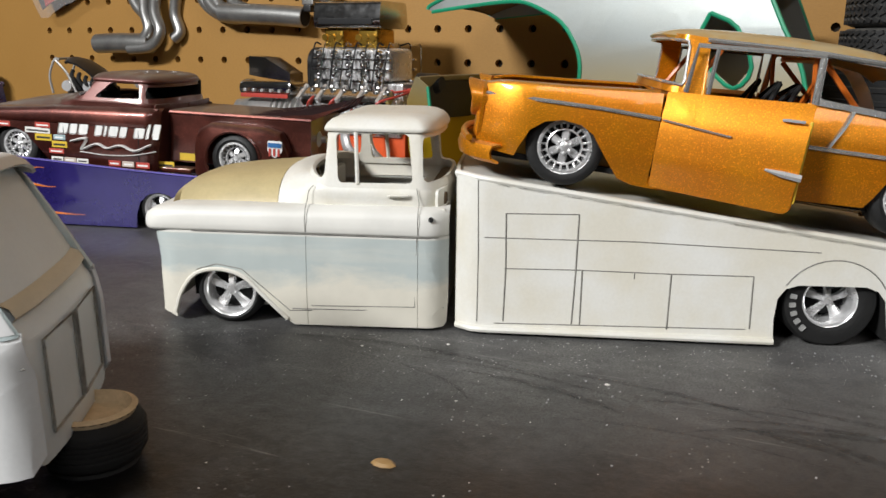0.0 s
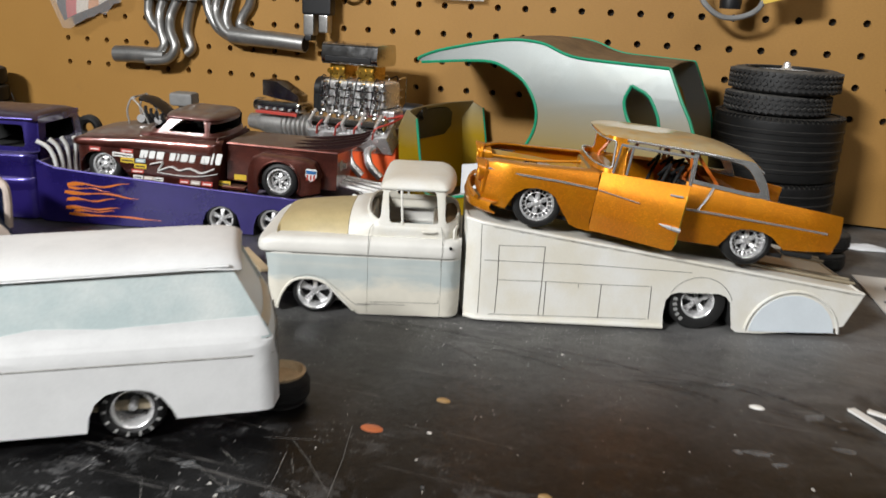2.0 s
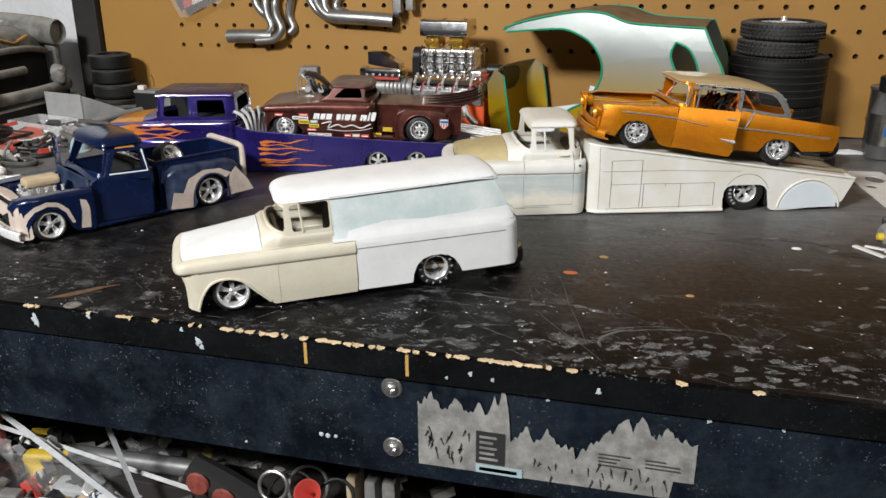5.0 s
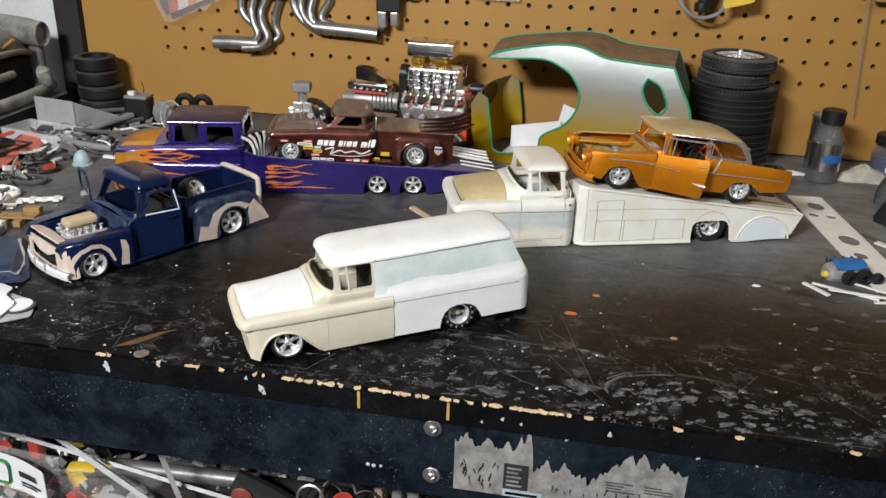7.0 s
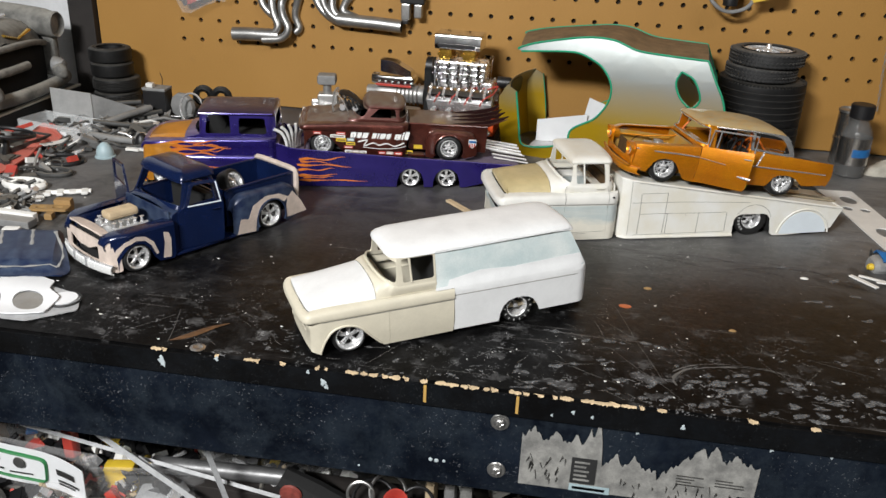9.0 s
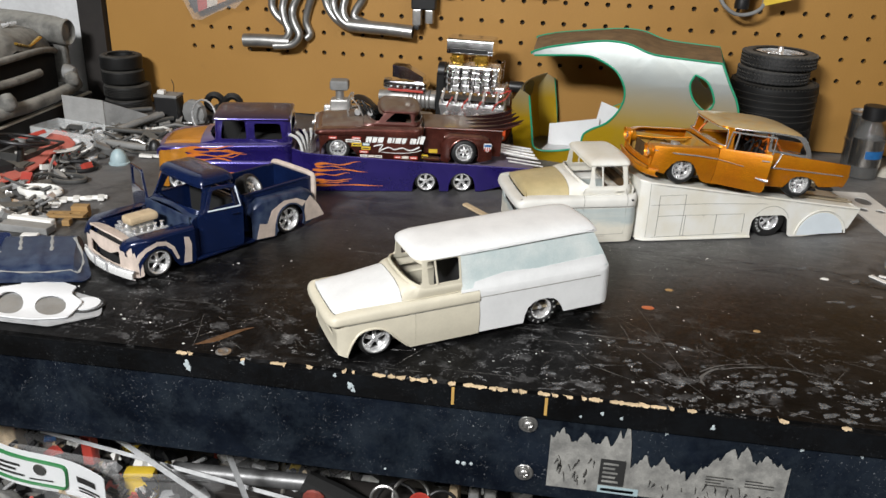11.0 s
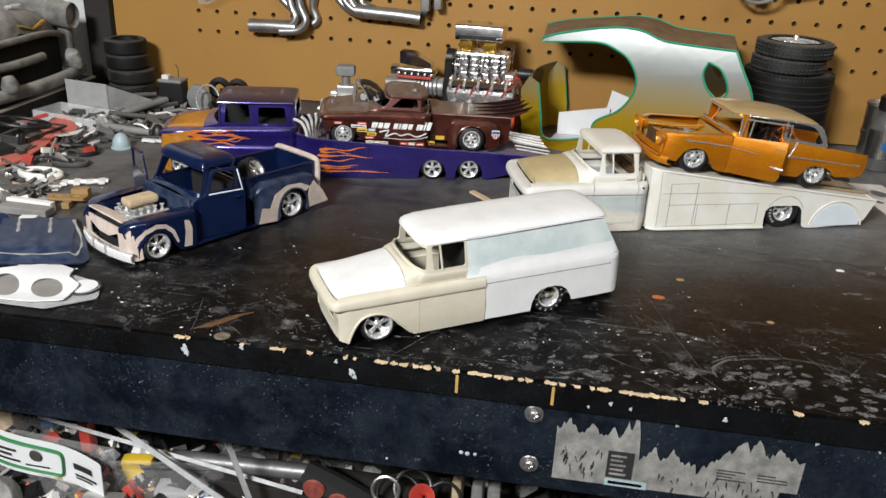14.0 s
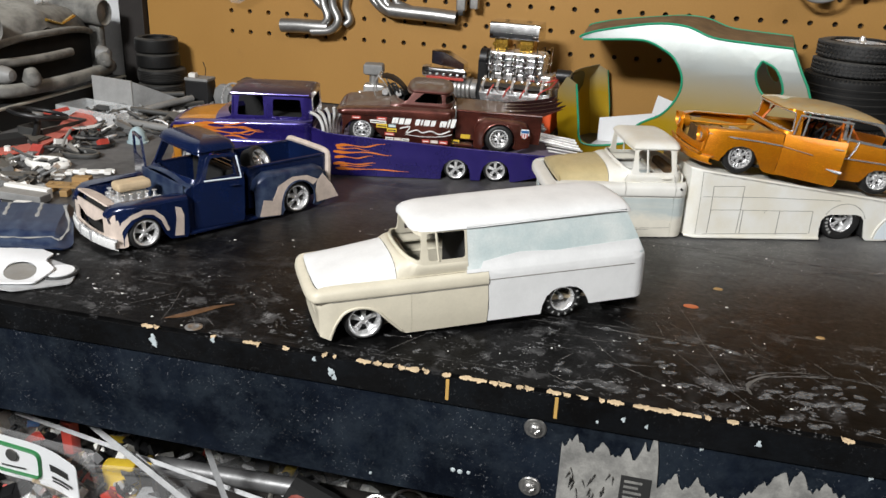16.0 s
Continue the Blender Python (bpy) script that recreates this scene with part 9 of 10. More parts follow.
crumple("black_cloth", 915, 790, 44, 60, M_MATT, "black cloth bundle at the end of the bench", "cloth", 5)
crumple("grey_cloth", 900, 860, 24, 40, M_GREYD, "dark grey cloth heap near the wall", "cloth", 9)
for k, (x, y, rz, ln) in enumerate(((858, 720, -60, 70), (872, 700, -50, 80), (870, 640, -40, 60), (850, 560, -30, 40), (880, 590, -35, 50))):
    bm = boxed(-ln / 2, ln / 2, -3 - k % 2, 3, 0.2, 1.6, r=0.3)
    tagged(part("plastic_strip", bm, M_WHITEP if k % 2 or k > 2 else M_GREYD, None, "loose plastic strip on the bench", m=at(x, y, 0.1 + 0.3 * k, rz)), "", "strip", "plastic strips")


# ---- the heap at the end of the bench ----
def build_grey_car():
    """The nose of a large old car model, grey with dust."""
    T = thing("dusty_car_model", at(-144, 836, 28.6, 90), "large dust-covered grey car model showing its nose", "model car")
    hz = lerp_table([(0, 62), (6, 76), (20, 86), (60, 93), (110, 97)])
    bm = bmesh.new()
    rows_mesh(bm, [[(84 * s, y + 10 * s * s, hz(y) - 10 * abs(s) ** 3 + 4 * math.exp(-(s / 0.12) ** 2)) for s in span(-1, 1, 22)] for y in (0, 3, 6, 12, 20, 34, 60, 86, 110)])
    thicken(bm, 1.2)
    part("hood", bm, M_GREYCAR, T, "dusty grey hood")
    for s in (-1, 1):
        bm = bmesh.new()
        tube(bm, smooth_line([(s * 94, -2, 74), (s * 95, 20, 77), (s * 96, 60, 80), (s * 96, 112, 82)], 5), [15, 16, 16.4, 17, 17, 17, 17, 17, 17, 17, 17, 17, 17, 17, 17, 17], 20)
        part("fender_crown", bm, M_GREYCAR, T)
        bm = bmesh.new()
        lathe(bm, [(15.6, 6), (16.4, -5), (15, -7), (13.4, -3), (12.6, 1), (0.1, 2)], 30, "y", (s * 94, -2, 74))
        hl = part("headlight_bezel", bm, M_GREYCAR, T)
        bm = bmesh.new()
        lathe(bm, [(12.4, 1), (9, -2.4), (0.1, -4)], 26, "y", (s * 94, -2, 74))
        part("lens", bm, M_GREYP, hl, "cloudy headlight lens")
        part("fender_side", boxed(s * 100 - 6, s * 100 + 6, 0, 112, 8, 70, r=4), M_GREYCAR, T)
        bm = bmesh.new()
        lathe(bm, [(0.1, -10), (6, -9), (9, -3), (10, 4), (0.1, 4)], 18, "y", (s * 84, -8, 26))
        part("parking_lamp", bm, M_GREYP, T)
        bm = bmesh.new()
        tube(bm, smooth_line([(s * 62, -22, 16), (s * 64, -24, 22), (s * 62, -21, 30)], 4), [7, 9, 10, 10, 9, 9, 8, 7, 6], 12)
        part("bumper_guard", bm, M_GREYCAR, T)
    bm = bmesh.new()
    tube(bm, [(84 * s, -2 + 9 * s * s, 60 - 8 * abs(s) ** 3) for s in span(-1, 1, 20)], 4.0, 10)
    part("hood_lip", bm, M_GREYCAR, T)
    # black panel painted for the shade in the open grille
    part("grille_shade_panel", boxed(-92, 92, 14, 18, 4, 58), M_MATT, T, "black panel standing in for shade inside the grille")
    bm = bmesh.new()
    tube(bm, smooth_line([(-104, 8, 12), (-88, -14, 10), (-40, -21, 9), (0, -23, 9), (40, -21, 9), (88, -14, 10), (104, 8, 12)], 5), 7.4, 12)
    part("front_bumper", bm, M_GREYCAR, T)
    bm = bmesh.new()
    tube(bm, smooth_line([(-90, 6, 36), (-40, -4, 35), (0, -6, 35), (30, -4, 35)], 5), 5, 10)
    part("grille_bar", bm, M_GREYCAR, T)
    bm = bmesh.new()
    for s in (-1, 1):
        tube(bm, [(26, 1.2, 67), (26 + s * 24, 1.8, 74)], [2.4, 3.4], 6, flat=0.5)
    part("vee_badge", bm, M_GOLD, T, "tarnished vee-shaped badge")
    bm = bmesh.new()
    for dx in (-5, 5):
        tube(bm, [(28 + dx, 30, 90), (32 + dx * 1.4, 22, 92)], [3, 1.4], 6)
    part("hood_ornament", bm, M_CHROME, T)
    return T


build_grey_car()
T_ = thing("display_tray", at(-127, 836, 0, 90), "long black tray with a pale rim under the old car", "tray")
part("front", boxed(-180, 112, 0, 3, 0.2, 21.8, r=0.5), M_MATT, T_)
part("base", boxed(-180, 112, 3.2, 135, 0.2, 24, r=1), M_MATT, T_)
part("plinth", boxed(-120, 108, 14, 135, 24.2, 29, r=1), M_MATT, T_)
part("rim", boxed(-180, 112, -2.5, 3, 22, 24.6, r=0.8), M_RIM, T_, "pale dusty rim")


def build_box(name, x, y, z, w, d, h, rz, ry, mat, label, wall=1.0):
    T = thing(name, at(x, y, z, rz, 0, ry), label, "box")
    part("bottom", boxed(-w / 2, w / 2, -d / 2, d / 2, 0, wall), mat, T)
    for a, b in (((-w / 2, w / 2), (-d / 2, -d / 2 + wall)), ((-w / 2, w / 2), (d / 2 - wall, d / 2))):
        part("wall", boxed(a[0], a[1], b[0], b[1], wall, h, r=0.2), mat, T)
    for a in ((-w / 2, -w / 2 + wall), (w / 2 - wall, w / 2)):
        part("wall", boxed(a[0], a[1], -d / 2 + wall, d / 2 - wall, wall, h, r=0.2), mat, T)
    return T


M_ALU = paint("brushed_sheet_aluminium", (0.56, 0.56, 0.55), 0.42, 0.35, vary=0.25, coarse=30)
T_ = thing("aluminium_bracket", at(-84, 858, 1, -12), "folded sheet aluminium bracket standing on edge", "bracket")
part("face", boxed(-31, 31, -0.8, 0.8, 0, 38, r=0.3), M_ALU, T_)
part("return_flange", plate([(0, 0), (62, 0), (54, 14), (0, 37)], (), lambda u, v: Vector((31.2 + 0.644 * u, 0.8 + 0.766 * u, v)), 1.0, 0, 0), M_GREYP, T_, "dull grey return flange")


def build_battery_box():
    T = thing("black_battery_box", Matrix.Translation((0.003, 0.907, 0)) @ Matrix.Diagonal((0.74, 0.74, 1.05, 1)), "small black battery with a dusty grey top", "battery")
    part("case", boxed(-20, 20, -14, 14, 0, 34, r=1.5), M_BLACK, T)
    part("lid", boxed(-20.5, 20.5, -14.5, 14.5, 34, 37.6, r=1.2), M_GREYP, T, "dusty grey lid")
    part("terminal", boxed(-14, -2, -12, -2, 37.6, 42.6, r=1), M_WHITEP, T)
    bm = bmesh.new()
    tube(bm, smooth_line([(10, 0, 40), (12, -2, 48), (9, -3, 55)], 4), 0.6, 6)
    part("wire", bm, M_BLACK, T)
    return T


build_battery_box()


def ring_thing(name, x, y, z, R, r, mat, label, category, m=None, spokes=0, hubm=None, group=""):
    T = thing(name, m if m is not None else at(x, y, z), label, category, group)
    bm = bmesh.new()
    tube(bm, [(R * math.cos(a), R * math.sin(a), 0) for a in span(0, 2 * math.pi, 36)], r, 8, caps=False)
    part("rim", bm, mat, T)
    for k in range(spokes):
        a = 2 * math.pi * k / spokes + 0.5
        bm = bmesh.new()
        tube(bm, [(0, 0, -1), (R * math.cos(a), R * math.sin(a), 0)], r * 1.1, 6, flat=0.5)
        part("spoke", bm, mat, T)
    if spokes:
        bm = bmesh.new()
        lathe(bm, [(0.1, 1.5), (R * 0.2, 1), (R * 0.22, -2), (0.1, -2.5)], 14, "z")
        part("hub", bm, hubm or mat, T)
    return T


ring_thing("steering_wheel", 0, 0, 0, 27, 2.0, M_BLACK, "large black steering wheel on a column", "steering wheel", at(-72, 716, 27, 0, -10, 6), 3, M_GREYP)
bm = bmesh.new()
tube(bm, [(-72, 716, 25), (-68, 706, 12), (-62, 692, 1)], [3.2, 3.6, 4.4], 10)
tagged(part("steering_column", bm, M_BLACK, None, "black steering column leaning in the heap"), "", "column")
ring_thing("chrome_ring", 0, 0, 0, 19, 1.2, M_CHROME, "thin chrome ring standing behind the purple truck", "ring", at(60, 880, 22, -20, 82, 0))
ring_thing("oval_gasket", 0, 0, 0, 34, 2.4, M_BLACK, "black rubber ring lying on the bench", "ring", Matrix.Translation((-0.012, 0.714, 0.003)) @ Matrix.Diagonal((0.66, 0.5, 1, 1)))
ring_thing("oval_gasket", 0, 0, 0, 22, 2.6, M_GREYD, "small dark rubber ring", "ring", Matrix.Translation((0.002, 0.677, 0.003)) @ Matrix.Diagonal((0.85, 0.5, 1, 1)))
ring_thing("white_ring_part", 0, 0, 0, 21, 3.4, M_WHITEP, "curved white plastic ring part", "ring", Matrix.Translation((-0.002, 0.636, 0.004)) @ Matrix.Diagonal((0.95, 0.5, 1, 1)))
bm = bmesh.new()
lathe(bm, [(0.1, -2), (6, -1), (15, 0), (17, 2), (17, 8), (13, 11), (0.1, 11)], 10, "y")
tagged(part("grey_disc", bm, M_GREYP, None, "dusty grey eight-sided disc standing on edge", m=at(34, 903, 17, -15)), "", "disc")
for x in (48, 72):
    bm = bmesh.new()
    tyre_mesh(bm, 13, 6, 11, 0, 0)
    tagged(part("model_slick", bm, M_OLDTYRE, None, "small black tyre standing by the wall", m=at(x, 945, 24, 10, 90)), "", "tyre", "small tyres by the wall")
tagged(part("tyre_shelf_block", boxed(32, 92, 925, 985, 0, 11, r=2), M_GREYD, None, "dark block that carries two small tyres"), "", "block")


def dome(x, y, R, h, mat, label, seed=0):
    bm = bmesh.new()
    lathe(bm, [(R * 1.16, 0), (R * 1.18, 1.2), (R, 2.2)] + [(R * math.cos(a), 2.2 + (h - 2.2) * math.sin(a)) for a in span(0.1, 1.5, 9)] + [(0.1, h)], 28, "z")
    return tagged(part("plastic_dome", bm, mat, None, label, m=at(x, y)), "", "dome")


dome(21, 744, 9.4, 16.5, M_PALEBLUE, "pale blue plastic dome with a rim")
dome(42, 786, 8, 17, M_BLACK, "black plastic dome near the purple truck")


def build_red_panel():
    T = thing("red_body_panel", at(0, 0, 0), "faded red model body panel lying bent in the heap", "model panel")
    ol = [(-93, 811), (-70, 796), (-47, 775), (-42, 752), (-54, 738), (-46, 711), (-40, 660), (-54, 640), (-82, 634), (-70, 690), (-70, 735), (-88, 775)]
    part("sheet", plate(rounded(ol, 4, 3), (), lambda u, v: Vector((u, v, 4 + 0.08 * max(0, v - 738) + 2.0 * math.exp(-((v - 742) / 7) ** 2))), 1.6, 8, 8), M_SALMON, T)
    part("patch", boxed(-68, -52, 690, 706, 6.2, 7.4, r=0.4), M_GREYD, T, "dark square patch")
    bm = bmesh.new()
    lathe(bm, [(0.1, 10), (3, 10), (3.4, 5.8), (0.1, 5.8)], 12, "z", (-58, 652, 0))
    part("pin", bm, M_WHITEP, T)
    bm = bmesh.new()
    tube(bm, [(-92 + 45 * k, 806 - 36 * k, 10.6 - 2.6 * k) for k in span(0, 1, 6)], 0.9, 6)
    part("folded_edge", bm, M_SALMON, T)
    return T


build_red_panel()
bm = plate(rounded([(-18, -4), (18, -6), (18, 2), (-18, 5)], 2, 3), (), lambda u, v: Vector((u, v, 8 + 0.004 * u * u)), 1.2, 5, 3)
tagged(part("white_offcut", bm, M_WHITEP, None, "curved white plastic offcut beside the red panel", m=at(-40, 752, 0, 66)), "", "offcut", "offcuts in the heap")
bm = plate(rounded([(-52, -6), (52, -6), (52, 6), (-52, 6)], 3, 2), (), lambda u, v: Vector((u, v, 8 + 0.1 * u + 0.02 * v * v)), 1.2, 8, 3)
tagged(part("red_strip", bm, M_RED, None, "red strip standing on the tray edge", m=at(-96, 762, 14, 70, 40) @ Matrix.Scale(0.4, 4)), "", "strip")
build_box("clear_parts_tray", -72, 816, 1, 92, 44, 14, -12, 0, M_BLISTER, "clear plastic parts tray with grey parts")
build_box("white_card_box", -50, 806, 1, 42, 9, 9, 82, 0, M_CARTON, "long white card tray of parts")
build_box("grey_parts_tray", -80, 745, 1, 60, 34, 10, 82, 0, M_GREYD, "dark grey tray full of parts")


def brown_bracket():
    T = thing("brown_resin_part", at(60, 580, 0.3, 12) @ Matrix.Scale(0.68, 4), "brown resin part with two oval openings", "model part")
    ov = lambda cx, a, b: [(cx + a * math.cos(t), b * math.sin(t)) for t in span(0, 2 * math.pi, 16)[:-1]]
    part("plate", plate(rounded([(-24, -9), (24, -9), (26, 9), (-26, 9)], 3, 2), [ov(-11, 7, 4.5), ov(11, 7, 4.5)], lambda u, v: Vector((u, v, 7)), 3, 0, 0), M_KRAFT, T)
    part("block", boxed(2, 24, 9, 22, 0, 16, r=1), M_KRAFT, T)
    part("foot", boxed(0, 10, -22, -9, 0, 8, r=1), M_KRAFT, T)
    part("foot", boxed(-22, -14, -8, 8, 0, 5, r=1), M_KRAFT, T)
    return T


brown_bracket()


def build_sprue(x, y, rz, ln, mat, label, seed):
    r = random.Random(seed)
    T = thing("plastic_sprue", at(x, y, 2.5, rz), label, "sprue", "plastic sprues")
    for k in range(2):
        bm = bmesh.new()
        tube(bm, [(-ln / 2, 3 * k, 0.4 * k), (ln / 2, 4 * k - 2, 0)], 1.5, 6)
        part("runner", bm, mat, T)
    for k in range(6):
        bm = bmesh.new()
        u = -ln / 2 + ln * (k + 0.5) / 6
        box(bm, u - 3, u + 3, 1 - r.uniform(4, 8), 2 + r.uniform(2, 6), -1.5, 1.5, r=0.6)
        part("tab", bm, mat, T)
    return T


build_sprue(36, 624, 26, 66, M_WHITEP, "white plastic sprue with small tabs", 1)
build_sprue(12, 600, 22, 50, M_WHITEP, "white plastic sprue lying in the heap", 2)
build_sprue(46, 772, 8, 28, M_WHITEP, "white plastic sprue beside the purple truck", 3)
build_sprue(22, 566, -10, 40, M_WHITEP, "white plastic strip near the blue hood", 4)
for k, (x, y, z, ln, wd, h, rz, mt) in enumerate(((42, 548, 1, 46, 13, 7, -2, M_GREYP), (40, 558, 1, 44, 7, 9, -4, M_WHITEP), (55, 532, 1, 14, 8, 5, 10, M_WHITEP), (0, 590, 1, 40, 14, 6, 20, M_GREYD), (8, 574, 1, 36, 9, 4, -20, M_WHITEP), (-22, 655, 1, 34, 12, 3, 40, M_GREYD), (-30, 610, 1, 40, 14, 6, -30, M_GREYD), (-66, 690, 1, 26, 22, 8, 10, M_GREYD), (-84, 660, 1, 60, 24, 12, 60, M_MATT))):
    tagged(part("plastic_offcut", boxed(-ln / 2, ln / 2, -wd / 2, wd / 2, 0, h, r=min(1.2, h * 0.3)), mt, None, "loose plastic offcut in the parts heap", m=at(x, y, z, rz)), "", "offcut", "offcuts in the heap")
for k, (x0, y0, z0, x1, y1, z1, r) in enumerate(((-28, 806, 5, -8, 896, 14, 3.4), (-40, 842, 8, 12, 896, 10, 3), (-22, 826, 12, 2, 888, 16, 4), (-90, 905, 8, -30, 925, 12, 3), (-26, 800, 4, 30, 790, 4, 4), (-34, 818, 14, 24, 842, 6, 3), (10, 842, 4, 34, 800, 3, 3), (-30, 838, 4, 30, 856, 4, 3.6))):
    bm = bmesh.new()
    tube(bm, smooth_line([(x0, y0, z0 + 1), ((x0 + x1) / 2, (y0 + y1) / 2 - 4, (z0 + z1) / 2 + 2), (x1, y1, z1 + 1)], 5), r, 10)
    tagged(part("grey_rod", bm, M_GREYP if k % 2 == 0 else M_GREYD, None, "dusty grey rod lying across the heap"), "", "rod", "rods in the heap")


def parts_heap():
    """Uncountable small parts strewn between the larger ones."""
    r = random.Random(31)
    for mat, n, lab, nm in ((M_GREYD, 170, "strewn dark model parts in the heap", "dark_part_scatter"), (M_GREYP, 95, "strewn grey model parts in the heap", "grey_part_scatter"), (M_WHITEP, 24, "strewn white plastic bits in the heap", "white_part_scatter"), (M_CHROME, 36, "strewn chrome bits in the heap", "chrome_part_scatter"), (M_RED, 12, "strewn red bits in the heap", "red_part_scatter")):
        bm = bmesh.new()
        for k in range(n):
            while True:
                x, y = r.uniform(-110, 60), r.uniform(545, 925)
                if (y > 775 and x < 44) or (y <= 775 and x < 2) or (y < 645 and x < 12 + (640 - y) * 0.5):
                    if not (x < -96 and y > 700) and not (-96 < x < -38 and 636 < y < 812 and r.random() < 0.9):
                        break
            z = r.uniform(0.5, 9)
            mt = Matrix.Translation((x, y, z)) @ Euler((r.uniform(-0.6, 0.6), r.uniform(-0.6, 0.6), r.uniform(0, 6.28))).to_matrix().to_4x4()
            kind = r.random()
            if kind < 0.4:
                a, b, c = r.uniform(2, 9), r.uniform(1.5, 5), r.uniform(0.8, 3.5)
                box(bm, -a, a, -b, b, -c, c, m=mt)
            elif kind < 0.75:
                ln = r.uniform(5, 22)
                tube(bm, [mt @ Vector(p) for p in ((-ln, 0, 0), (-ln * 0.2, r.uniform(-4, 4), r.uniform(0, 3)), (ln, r.uniform(-5, 5), 0))], r.uniform(0.7, 2.0), 6)
            else:
                R = r.uniform(3, 8)
                tube(bm, [mt @ Vector((R * math.cos(a), R * math.sin(a), 0)) for a in span(0, 6.28, 12)], r.uniform(0.8, 1.8), 6)
        ob = part(nm, bm, mat, None, lab)
        tagged(ob, "", "model parts", "", "stuff")


parts_heap()


def build_loose_hood():
    """A pickup hood lying on its rim: raised middle, a stepped valley round it, a drooping nose."""
    T = thing("loose_blue_hood", at(92, 489, 0.5, 15), "loose navy blue model hood with sanded streaks", "model hood")

    def f(u, v):
        e = min(1.0, max(0.0, (v + 36) / 12)) * smooth((36 - v) / 8 + 0.2) * smooth((34 - abs(u)) / 7)
        z = 3.5 + 3.5 * smooth((v + 38) / 30) + 5.0 * smooth(e) + 1.2 * math.exp(-((u) / 4) ** 2) * e
        return Vector((u - 0.22 * v, v, z - 3.2 * smooth((abs(u) - 30) / 10)))
    part("panel", plate(rounded([(-34, -38), (34, -38), (40, -26), (30, 38), (-30, 38), (-38, -28)], 4, 3), (), f, 1.2, 3, 3), M_NAVYDULL, T)
    for pts in ([(-33, -28), (0, -30), (31, -28)], [(31, -28), (33, -6), (26, 26)], [(-14, 2), (-16, 28)], [(10, 0), (8, 30)], [(-33, -28), (-29, 0)]):
        bm = bmesh.new()
        line = smooth_line([(a, b, 0) for a, b in pts], 6) if len(pts) > 2 else [Vector((pts[0][0] + (pts[1][0] - pts[0][0]) * t, pts[0][1] + (pts[1][1] - pts[0][1]) * t, 0)) for t in span(0, 1, 8)]
        tube(bm, [f(p.x, p.y) + Vector((0, 0, 0.25)) for p in line], [1.2 + 0.5 * math.sin(k * 1.7) for k in range(len(line))], 6, flat=0.25)
        part("putty_streak", bm, M_FADED, T, "pale sanded streak")
    return T


build_loose_hood()
tagged(part("loose_blue_fender", plate(rounded([(-30, 0), (30, 0), (24, 18), (-24, 18)], 5, 3), (), lambda u, v: Vector((u, 0.35 * v, v + 1)), 1.5, 8, 5), M_NAVY, None, "loose navy blue fender in the heap", m=at(34, 512, 0, 20) @ Matrix.Scale(0.6, 4)), "", "model fender")


def build_cutout_card():
    T = thing("cutout_card", at(140, 428, 0.3, 0), "cut white card with grey oval recesses", "card")
    ov = lambda cx, cy, a, b, q=0.0: [(cx + a * math.cos(t) - q * b * math.sin(t), cy + b * math.sin(t)) for t in span(0, 2 * math.pi, 24)[:-1]]
    part("base", plate(rounded([(-46, -30), (16, -30), (42, -8), (32, 13), (2, 22), (-46, 20)], 3, 3), (), lambda u, v: Vector((u, v, 0.5)), 0.8, 8, 8), M_ROD, T, "pale grey base card")
    part("overlay", plate(rounded([(-48, -28), (2, -26), (24, -20), (23, 2), (8, 12), (4, 26), (-14, 34), (-24, 28), (-48, 6)], 3, 3), [ov(-28, -8, 10.5, 14.5, 0.45), ov(2, -5, 12, 13, 0.45)], lambda u, v: Vector((u, v, 2.0 + 0.0016 * (u + 10) ** 2 + 1.2 * math.sin(0.12 * v))), 0.9, 5, 5), M_CARTON, T, "white overlay with two oval openings")
    for cx, cy, a, b in ((-28, -8, 11, 15), (2, -5, 12.5, 13.5)):
        bm = plate(ov(cx, cy, a, b, 0.45), (), lambda u, v: Vector((u, v, 1.5 - 0.006 * ((u - cx) ** 2 + (v - cy) ** 2) ** 0.5)), 0.3, 4, 4)
        part("recess", bm, M_GREYP, T, "grey-brown shaded recess")
    bm = bmesh.new()
    lathe(bm, [(0.1, 1.6), (9.4, 1.6), (9.8, 2.0), (9.8, 2.6), (0.1, 2.8)], 28, "z", (24, 4, 0))
    part("disc", bm, M_CARTON, T, "loose white disc")
    bm = bmesh.new()
    tube(bm, [(25 + 11.6 * math.cos(a), 3 + 11.6 * math.sin(a), 1.9) for a in span(-2.4, 1.6, 20)], 0.9, 6)
    part("dark_ring", bm, M_INK, T)
    part("white_strip", plate([(-40, 24), (-6, 36), (-5, 42), (-42, 31)], (), lambda u, v: Vector((u, v, 1.6)), 0.8, 8, 0), M_CARTON, T)
    return T


build_cutout_card()

# ---- the shelf under the bench ----
M_PAD = paint("faded_red_rubber", (0.26, 0.055, 0.04), 0.6, vary=0.4, coarse=200)
SH = -214.0


